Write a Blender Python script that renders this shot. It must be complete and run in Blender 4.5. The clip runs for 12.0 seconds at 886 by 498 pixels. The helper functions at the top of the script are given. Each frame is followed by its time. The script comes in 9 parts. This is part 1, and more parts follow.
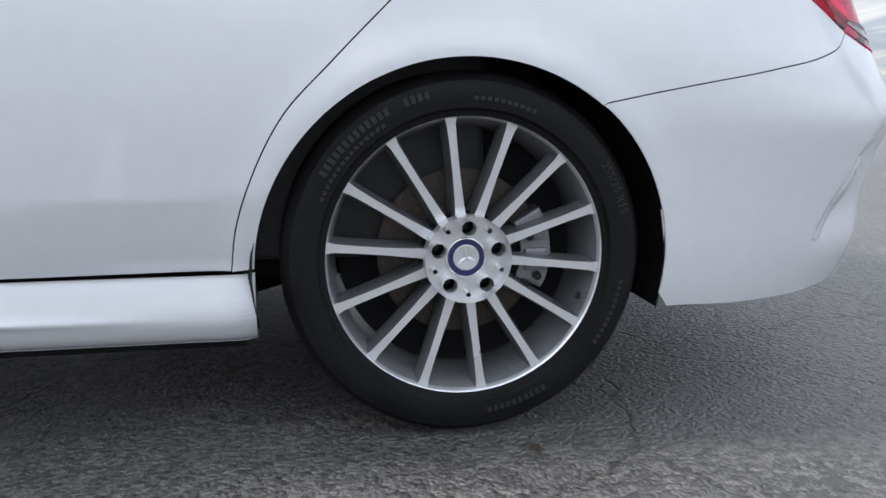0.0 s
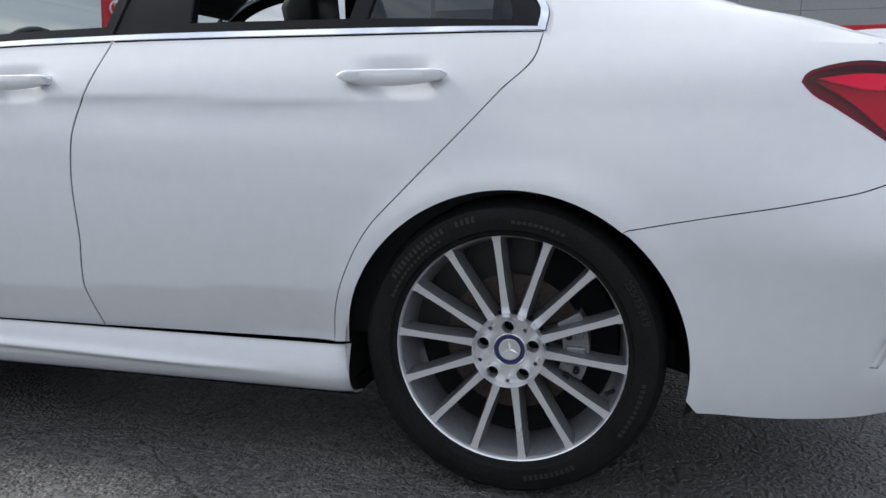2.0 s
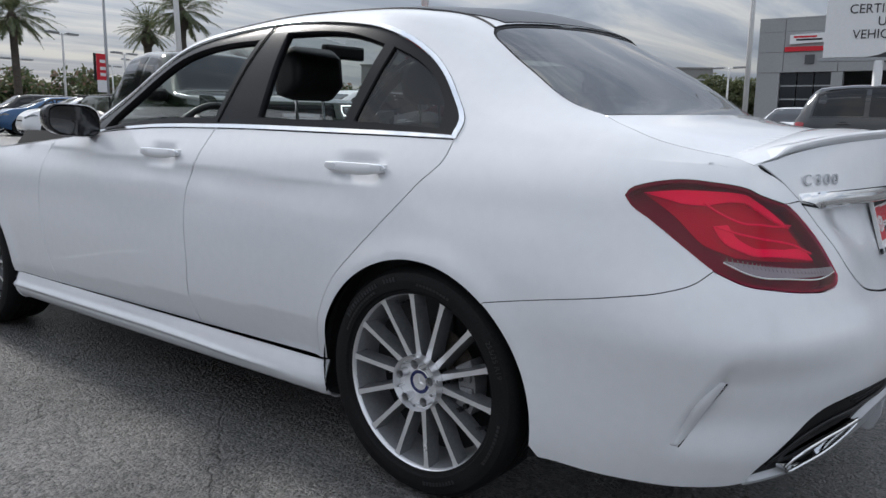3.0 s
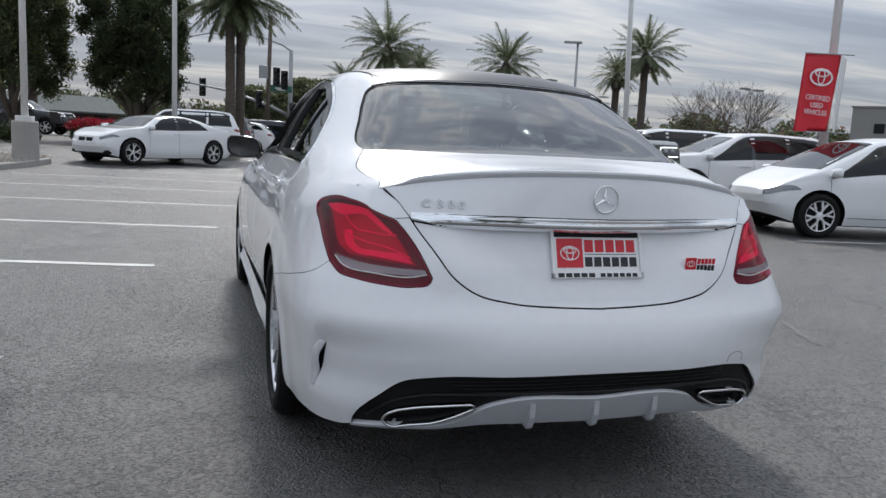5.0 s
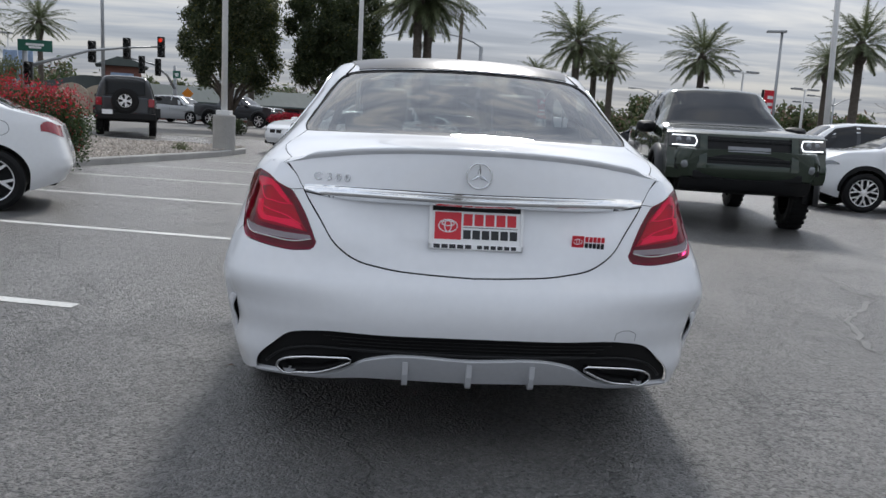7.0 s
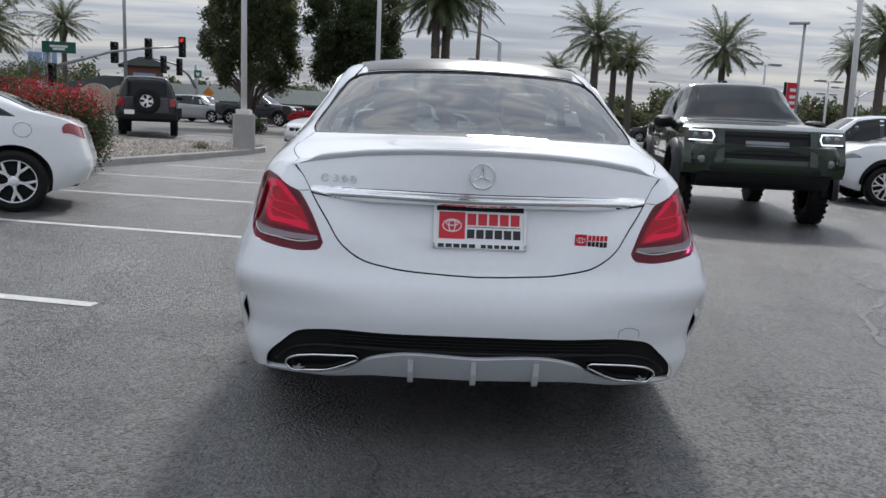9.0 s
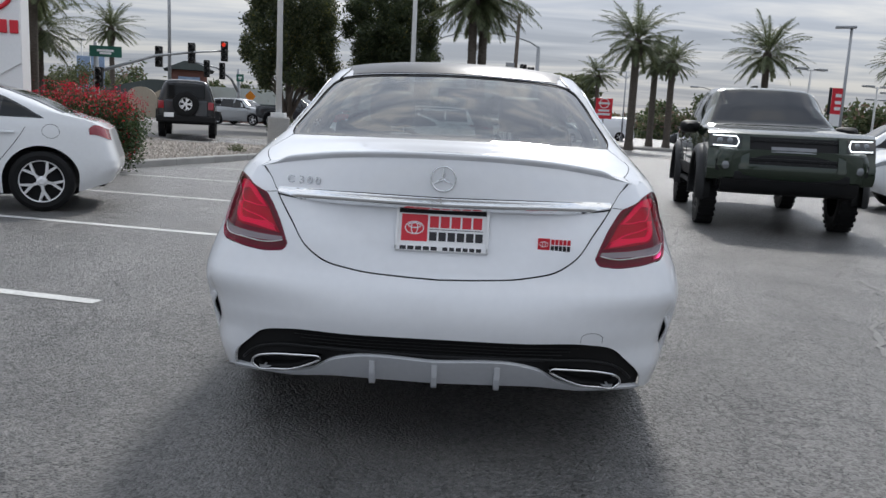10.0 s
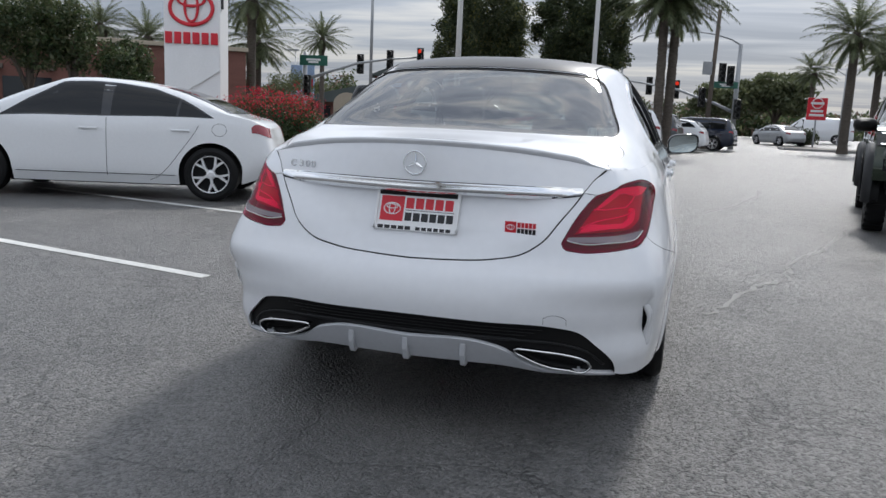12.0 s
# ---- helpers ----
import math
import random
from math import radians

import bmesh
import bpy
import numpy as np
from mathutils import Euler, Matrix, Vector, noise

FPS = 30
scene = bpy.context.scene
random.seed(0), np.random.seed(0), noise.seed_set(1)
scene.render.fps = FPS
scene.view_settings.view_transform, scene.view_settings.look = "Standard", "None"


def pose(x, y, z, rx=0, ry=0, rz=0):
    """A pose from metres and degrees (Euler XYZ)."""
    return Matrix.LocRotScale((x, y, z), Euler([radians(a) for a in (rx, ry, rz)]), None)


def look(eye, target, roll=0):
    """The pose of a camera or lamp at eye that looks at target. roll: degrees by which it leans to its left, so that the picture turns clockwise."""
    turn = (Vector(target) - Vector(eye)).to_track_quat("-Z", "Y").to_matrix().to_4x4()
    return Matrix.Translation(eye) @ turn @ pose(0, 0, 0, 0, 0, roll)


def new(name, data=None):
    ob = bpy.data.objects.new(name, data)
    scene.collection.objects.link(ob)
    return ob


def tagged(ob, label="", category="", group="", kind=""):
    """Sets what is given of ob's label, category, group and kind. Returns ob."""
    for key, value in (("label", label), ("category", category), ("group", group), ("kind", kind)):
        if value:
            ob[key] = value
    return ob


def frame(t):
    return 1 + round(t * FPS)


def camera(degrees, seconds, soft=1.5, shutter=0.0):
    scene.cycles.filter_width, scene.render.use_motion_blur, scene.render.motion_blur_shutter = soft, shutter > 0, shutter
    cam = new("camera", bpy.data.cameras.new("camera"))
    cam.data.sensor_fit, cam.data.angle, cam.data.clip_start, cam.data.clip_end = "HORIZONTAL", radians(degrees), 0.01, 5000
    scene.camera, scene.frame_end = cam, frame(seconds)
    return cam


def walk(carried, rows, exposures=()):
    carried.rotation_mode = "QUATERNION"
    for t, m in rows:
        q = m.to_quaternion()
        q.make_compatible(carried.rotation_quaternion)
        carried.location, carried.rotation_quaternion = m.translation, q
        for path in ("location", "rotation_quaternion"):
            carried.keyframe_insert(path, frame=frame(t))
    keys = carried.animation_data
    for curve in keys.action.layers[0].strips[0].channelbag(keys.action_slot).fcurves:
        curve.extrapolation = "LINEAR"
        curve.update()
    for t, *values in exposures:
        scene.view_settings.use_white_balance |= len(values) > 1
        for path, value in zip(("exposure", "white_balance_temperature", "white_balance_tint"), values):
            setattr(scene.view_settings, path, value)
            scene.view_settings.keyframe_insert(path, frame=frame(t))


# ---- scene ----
cam = camera(59.2, 12.0)
PATH = [
    (0, (-2.219, 0.285, 0.619), (-0.288, -0.063, 0.23), 0.2),
    (0.5, (-2.219, 0.275, 0.614), (-0.277, -0.035, 0.246), -0.2),
    (1, (-2.221, 0.272, 0.612), (-0.269, 0.015, 0.259), -0.8),
    (1.5, (-2.31, 0.141, 0.649), (-0.34, 0.162, 0.304), -0.9),
    (2, (-2.483, -0.284, 0.845), (-0.582, 0.226, 0.493), -0.4),
    (2.5, (-2.538, -0.789, 1.004), (-0.78, 0.099, 0.658), 0.3),
    (3, (-2.485, -1.334, 1.068), (-0.931, -0.121, 0.73), 0.9),
    (3.2, (-2.458, -1.528, 1.057), (-0.975, -0.225, 0.738), 1.8),
    (4, (-2.07, -2.4, 1.088), (-0.989, -0.745, 0.788), 2.3),
    (4.8, (-1.366, -3.01, 1.11), (-0.677, -1.154, 0.83), 2.7),
    (5, (-1.184, -3.124, 1.121), (-0.584, -1.236, 0.845), 2.8),
    (5.5, (-0.726, -3.302, 1.122), (-0.326, -1.361, 0.852), 3.1),
    (6, (-0.427, -3.468, 1.108), (-0.175, -1.504, 0.831), 3.3),
    (6.5, (-0.268, -3.522, 1.112), (-0.109, -1.55, 0.82), 3.3),
    (7, (-0.242, -3.53, 1.121), (-0.135, -1.557, 0.809), 3.1),
    (9, (-0.189, -3.57, 1.14), (-0.135, -1.597, 0.816), 2.5),
    (9.5, (-0.114, -3.608, 1.148), (-0.098, -1.633, 0.829), 2.6),
    (10, (0.073, -3.577, 1.147), (0.024, -1.603, 0.829), 2.8),
    (10.5, (0.213, -3.616, 1.143), (0.081, -1.646, 0.823), 2.9),
    (11, (0.378, -3.625, 1.145), (0.134, -1.667, 0.821), 2.9),
    (11.5, (0.619, -3.611, 1.132), (0.237, -1.675, 0.803), 2.7),
    (12, (0.865, -3.618, 1.126), (0.321, -1.723, 0.794), 2.5),
]
EXPOSURES = [(0, .92), (1.3, .88), (2.0, .50), (2.5, .38), (3.2, .30), (5, .26), (9.5, .30), (12, .36)]
walk(cam, [(t, look(eye, target, roll)) for t, eye, target, roll in PATH], exposures=EXPOSURES)

# ---- sky and sun: a thin high overcast, the sun straight ahead of the car ----
SUN_AZ, SUN_EL = 9.0, 41.0
world = bpy.data.worlds.new("sky")
scene.world = world
world.use_nodes = True
wn, wl = world.node_tree.nodes, world.node_tree.links
wn.clear()


def wnode(kind, **kw):
    n = wn.new(kind)
    for k, v in kw.items():
        n.inputs[k].default_value = v
    return n


w_out, w_bg = wn.new("ShaderNodeOutputWorld"), wn.new("ShaderNodeBackground")
sky = wn.new("ShaderNodeTexSky")
sky.sky_type, sky.sun_disc = "NISHITA", False
sky.sun_elevation, sky.sun_rotation = radians(SUN_EL), radians(SUN_AZ)
sky.air_density, sky.dust_density = 1.0, 2.0
w_tc, w_sep = wn.new("ShaderNodeTexCoord"), wn.new("ShaderNodeSeparateXYZ")
wl.new(w_tc.outputs["Generated"], w_sep.inputs[0])
# a flat cloud deck: direction divided by its height
w_h = wn.new("ShaderNodeMath"); w_h.operation = "MAXIMUM"; w_h.inputs[1].default_value = 0.0
wl.new(w_sep.outputs["Z"], w_h.inputs[0])
w_ha = wn.new("ShaderNodeMath"); w_ha.operation = "ADD"; w_ha.inputs[1].default_value = 0.06
wl.new(w_h.outputs[0], w_ha.inputs[0])
w_div = wn.new("ShaderNodeVectorMath"); w_div.operation = "DIVIDE"
w_comb = wn.new("ShaderNodeCombineXYZ")
for k in range(3):
    wl.new(w_ha.outputs[0], w_comb.inputs[k])
wl.new(w_tc.outputs["Generated"], w_div.inputs[0])
wl.new(w_comb.outputs[0], w_div.inputs[1])
w_map = wn.new("ShaderNodeMapping")
w_map.inputs["Scale"].default_value = (0.34, 1.0, 0.0)
w_map.inputs["Rotation"].default_value = (0, 0, radians(-12))
wl.new(w_div.outputs[0], w_map.inputs[0])
w_n1 = wnode("ShaderNodeTexNoise", Scale=1.15, Detail=7.0, Roughness=0.58, Distortion=0.6)
wl.new(w_map.outputs[0], w_n1.inputs["Vector"])
w_ramp = wn.new("ShaderNodeValToRGB")
w_ramp.color_ramp.elements[0].position, w_ramp.color_ramp.elements[0].color = 0.34, (0.41, 0.47, 0.58, 1)
w_ramp.color_ramp.elements[1].position, w_ramp.color_ramp.elements[1].color = 0.63, (0.93, 0.94, 0.95, 1)
e = w_ramp.color_ramp.elements.new(0.48)
e.color = (0.57, 0.63, 0.74, 1)
# finer broken cloud overhead
w_n2 = wnode("ShaderNodeTexNoise", Scale=5.2, Detail=6.0, Roughness=0.6, Distortion=1.0)
wl.new(w_div.outputs[0], w_n2.inputs["Vector"])
w_fine = wn.new("ShaderNodeMath"); w_fine.operation = "SUBTRACT"; w_fine.inputs[1].default_value = 0.5
wl.new(w_n2.outputs["Fac"], w_fine.inputs[0])
w_high = wn.new("ShaderNodeMapRange")
for k, v in (("From Min", 0.35), ("From Max", 0.7), ("To Min", 0.0), ("To Max", 0.7)):
    w_high.inputs[k].default_value = v
wl.new(w_sep.outputs["Z"], w_high.inputs["Value"])
w_both = wn.new("ShaderNodeMath"); w_both.operation = "MULTIPLY_ADD"
wl.new(w_fine.outputs[0], w_both.inputs[0]); wl.new(w_high.outputs[0], w_both.inputs[1]); wl.new(w_n1.outputs["Fac"], w_both.inputs[2])
wl.new(w_both.outputs[0], w_ramp.inputs[0])
# the veil is brighter overhead and towards the sun
w_dot = wn.new("ShaderNodeVectorMath"); w_dot.operation = "DOT_PRODUCT"
w_dot.inputs[1].default_value = (math.sin(radians(SUN_AZ)) * math.cos(radians(SUN_EL)), math.cos(radians(SUN_AZ)) * math.cos(radians(SUN_EL)), math.sin(radians(SUN_EL)))
wl.new(w_tc.outputs["Generated"], w_dot.inputs[0])
w_glow = wn.new("ShaderNodeMapRange")
for k, v in (("From Min", -0.2), ("From Max", 1.0), ("To Min", 1.0), ("To Max", 1.85)):
    w_glow.inputs[k].default_value = v
wl.new(w_dot.outputs["Value"], w_glow.inputs["Value"])
# clouds across from the sun are lit from the front
w_front = wn.new("ShaderNodeMapRange")
for k, v in (("From Min", 0.3), ("From Max", -0.8), ("To Min", 0.0), ("To Max", 1.25)):
    w_front.inputs[k].default_value = v
wl.new(w_dot.outputs["Value"], w_front.inputs["Value"])
w_sum = wn.new("ShaderNodeMath"); w_sum.operation = "ADD"
wl.new(w_glow.outputs[0], w_sum.inputs[0]); wl.new(w_front.outputs[0], w_sum.inputs[1])
w_up = wn.new("ShaderNodeMapRange")
for k, v in (("From Min", 0.05), ("From Max", 0.50), ("To Min", 0.40), ("To Max", 1.06)):
    w_up.inputs[k].default_value = v
wl.new(w_sep.outputs["Z"], w_up.inputs["Value"])
w_mul = wn.new("ShaderNodeMath"); w_mul.operation = "MULTIPLY"
wl.new(w_sum.outputs[0], w_mul.inputs[0]); wl.new(w_up.outputs[0], w_mul.inputs[1])
w_cloud = wn.new("ShaderNodeVectorMath"); w_cloud.operation = "SCALE"
wl.new(w_ramp.outputs["Color"], w_cloud.inputs[0]); wl.new(w_mul.outputs[0], w_cloud.inputs["Scale"])
w_skyk = wn.new("ShaderNodeVectorMath"); w_skyk.operation = "SCALE"; w_skyk.inputs["Scale"].default_value = 0.08
wl.new(sky.outputs["Color"], w_skyk.inputs[0])
w_mix = wn.new("ShaderNodeMix"); w_mix.data_type = "RGBA"
w_mix.inputs["Factor"].default_value = 0.86
wl.new(w_skyk.outputs[0], w_mix.inputs["A"]); wl.new(w_cloud.outputs[0], w_mix.inputs["B"])
wl.new(w_mix.outputs["Result"], w_bg.inputs["Color"])
w_bg.inputs["Strength"].default_value = 0.75
wl.new(w_bg.outputs[0], w_out.inputs["Surface"])

sun = new("sun", bpy.data.lights.new("sun", "SUN"))
sun.data.energy, sun.data.angle, sun.data.color = 2.0, radians(8), (1.0, 0.975, 0.94)
sun.matrix_world = look((40 * math.sin(radians(SUN_AZ)), 40 * math.cos(radians(SUN_AZ)), 40 * math.tan(radians(SUN_EL))), (0, 0, 0))
scene.view_settings.exposure = 0.0


# ---- materials ----
def material(name, color, rough=0.5, metal=0.0, **more):
    m = bpy.data.materials.new(name)
    m.use_nodes = True
    b = m.node_tree.nodes["Principled BSDF"]
    b.inputs["Base Color"].default_value = (*color, 1)
    b.inputs["Roughness"].default_value, b.inputs["Metallic"].default_value = rough, metal
    for k, v in more.items():
        b.inputs[k.replace("_", " ")].default_value = v
    return m


def textured(m, spots, spread=0.12, tint=None, bump=0.0, bump_scale=None, rough=None, detail=6.0, scales=(1.0, 1.0, 1.0)):
    """Breaks up a material's colour at two scales (per metre), its relief and its gloss. spots: (coarse, fine)."""
    nt = m.node_tree
    b = nt.nodes["Principled BSDF"]
    tc, mp = nt.nodes.new("ShaderNodeTexCoord"), nt.nodes.new("ShaderNodeMapping")
    mp.inputs["Scale"].default_value = scales
    nt.links.new(tc.outputs["Object"], mp.inputs[0])
    base = b.inputs["Base Color"].default_value[:]
    noises = []
    for s in spots:
        n = nt.nodes.new("ShaderNodeTexNoise")
        n.inputs["Scale"].default_value, n.inputs["Detail"].default_value = s, detail
        nt.links.new(mp.outputs[0], n.inputs["Vector"])
        noises.append(n)
    add = nt.nodes.new("ShaderNodeMath")
    add.operation = "ADD"
    nt.links.new(noises[0].outputs["Fac"], add.inputs[0])
    nt.links.new(noises[-1].outputs["Fac"], add.inputs[1])
    ramp = nt.nodes.new("ShaderNodeMapRange")
    for k, v in (("From Min", 0.6), ("From Max", 1.4), ("To Min", 0.0), ("To Max", 1.0)):
        ramp.inputs[k].default_value = v
    nt.links.new(add.outputs[0], ramp.inputs["Value"])
    mix = nt.nodes.new("ShaderNodeMix")
    mix.data_type = "RGBA"
    dark = tint or tuple(c * (1 - 2 * spread) for c in base[:3])
    mix.inputs["A"].default_value = (*dark, 1)
    mix.inputs["B"].default_value = (*(min(1, c * (1 + spread)) for c in base[:3]), 1)
    nt.links.new(ramp.outputs[0], mix.inputs["Factor"])
    nt.links.new(mix.outputs["Result"], b.inputs["Base Color"])
    if rough:
        rr = nt.nodes.new("ShaderNodeMapRange")
        for k, v in (("From Min", 0.3), ("From Max", 0.7), ("To Min", rough[0]), ("To Max", rough[1])):
            rr.inputs[k].default_value = v
        nt.links.new(noises[0].outputs["Fac"], rr.inputs["Value"])
        nt.links.new(rr.outputs[0], b.inputs["Roughness"])
    if bump:
        bn = nt.nodes.new("ShaderNodeTexNoise")
        bn.inputs["Scale"].default_value, bn.inputs["Detail"].default_value = bump_scale or spots[-1], 4.0
        nt.links.new(mp.outputs[0], bn.inputs["Vector"])
        bp = nt.nodes.new("ShaderNodeBump")
        bp.inputs["Strength"].default_value, bp.inputs["Distance"].default_value = 1.0, bump
        nt.links.new(bn.outputs["Fac"], bp.inputs["Height"])
        nt.links.new(bp.outputs[0], b.inputs["Normal"])
    return m


def car_paint(name, color, metal=0.0, rough=0.32):
    m = material(name, color, rough, metal, Specular_IOR_Level=0.1, Coat_Weight=1.0, Coat_Roughness=0.03, Coat_IOR=1.5)
    textured(m, (0.7, 30.0), 0.02)
    return m


PAINT = car_paint("white_paint", (0.77, 0.78, 0.80))
PAINT_W = car_paint("plain_white_paint", (0.78, 0.79, 0.80))
BLACK_PLASTIC = textured(material("black_plastic", (0.006, 0.006, 0.0065), 0.55, Specular_IOR_Level=0.25), (6, 300), 0.2, bump=0.0002)
GLOSS_BLACK = material("gloss_black", (0.008, 0.008, 0.009), 0.08, Coat_Weight=0.6, Coat_Roughness=0.03)
SATIN_BLACK = textured(material("satin_black", (0.012, 0.0125, 0.0135), 0.38, Specular_IOR_Level=0.3), (5, 60), 0.2)
CHROME = textured(material("chrome", (0.86, 0.87, 0.88), 0.06, 1.0), (4, 60), 0.03, rough=(0.03, 0.12))
ALLOY = textured(material("machined_alloy", (0.84, 0.84, 0.85), 0.32, 0.7), (12, 60), 0.015, rough=(0.27, 0.34))
ALLOY_GREY = textured(material("grey_painted_alloy", (0.22, 0.225, 0.235), 0.38, 0.5), (8, 90), 0.15, rough=(0.28, 0.45))
BARREL = textured(material("silver_painted_alloy", (0.40, 0.405, 0.42), 0.36, 0.5), (8, 90), 0.12, rough=(0.28, 0.42))
DIFFUSER_SILVER = textured(material("satin_silver_paint", (0.50, 0.51, 0.53), 0.35, 0.25), (3, 60), 0.04)
BADGE = material("bright_badge", (0.62, 0.63, 0.65), 0.14, 0.9)
RUBBER = textured(material("tyre_rubber", (0.010, 0.010, 0.0105), 0.6, Specular_IOR_Level=0.2), (9, 160), 0.35, bump=0.0004, bump_scale=240, rough=(0.5, 0.75))
RUBBER_MARK = material("raised_rubber", (0.017, 0.017, 0.018), 0.5)
IRON = textured(material("brake_iron", (0.085, 0.07, 0.06), 0.5, 0.7), (14, 120), 0.25)
CASTING = textured(material("grey_casting", (0.28, 0.28, 0.29), 0.45, 0.5), (20, 200), 0.2, bump=0.0005)
# near-black that stands in for shade in gaps, arches, wheels and under cars
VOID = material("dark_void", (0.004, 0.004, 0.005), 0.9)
CLOTH = textured(material("black_leather", (0.018, 0.018, 0.019), 0.5), (6, 160), 0.2, bump=0.0004)
TRIM_GREY = textured(material("grey_trim", (0.10, 0.10, 0.105), 0.6), (5, 80), 0.15)
RED_LENS = material("red_reflector", (0.50, 0.006, 0.10), 0.25)
BRIGHT_RED = material("bright_red_guide", (1.0, 0.07, 0.36), 0.2)
CLEAR_LENS = material("ribbed_clear_lens", (0.24, 0.20, 0.215), 0.15, 0.3)
SIGN_RED = textured(material("sign_red", (0.62, 0.014, 0.03), 0.4), (3, 40), 0.05)
SIGN_WHITE = textured(material("sign_white", (0.80, 0.80, 0.80), 0.4), (2, 30), 0.03)
INK = material("black_ink", (0.01, 0.01, 0.012), 0.4)
MIRROR = material("mirror", (0.42, 0.47, 0.47), 0.01, 1.0)
ROOF_GLASS = material("dark_roof_glass", (0.012, 0.013, 0.014), 0.28, Specular_IOR_Level=0.45)
FRAME_BLACK = material("black_frame_plastic", (0.006, 0.006, 0.007), 0.22, Specular_IOR_Level=0.18)
AMBER = material("amber_lens", (0.6, 0.2, 0.02), 0.1)


def glass(name, tint, rough=0.0, mirror=1.55):
    """Tinted pane: part clear, part mirror."""
    m = bpy.data.materials.new(name)
    m.use_nodes = True
    nt = m.node_tree
    nt.nodes.remove(nt.nodes["Principled BSDF"])
    tr, gl, mx, lw = (nt.nodes.new(k) for k in ("ShaderNodeBsdfTransparent", "ShaderNodeBsdfGlossy", "ShaderNodeMixShader", "ShaderNodeLayerWeight"))
    tr.inputs["Color"].default_value = (*tint, 1)
    gl.inputs["Roughness"].default_value = rough
    lw.inputs["Blend"].default_value = 0.5
    head_on = ((mirror - 1) / (mirror + 1)) ** 2
    steep = nt.nodes.new("ShaderNodeMath"); steep.operation = "POWER"; steep.inputs[1].default_value = 5.0
    share = nt.nodes.new("ShaderNodeMath"); share.operation = "MULTIPLY_ADD"
    share.inputs[1].default_value, share.inputs[2].default_value = 1 - head_on, head_on
    nt.links.new(lw.outputs["Facing"], steep.inputs[0])
    nt.links.new(steep.outputs[0], share.inputs[0])
    nt.links.new(share.outputs[0], mx.inputs[0])
    nt.links.new(tr.outputs[0], mx.inputs[1])
    nt.links.new(gl.outputs[0], mx.inputs[2])
    nt.links.new(mx.outputs[0], nt.nodes["Material Output"].inputs["Surface"])
    return m


GLASS_REAR = glass("rear_screen_glass", (0.20, 0.235, 0.225), 0.015, 3.0)
LAMP_GLASS = glass("red_lamp_glass", (0.94, 0.07, 0.30), 0.0, 1.45)
GLASS_TINT = glass("tinted_glass", (0.10, 0.11, 0.11))
GLASS_CLEAR = glass("clear_glass", (0.75, 0.8, 0.78))


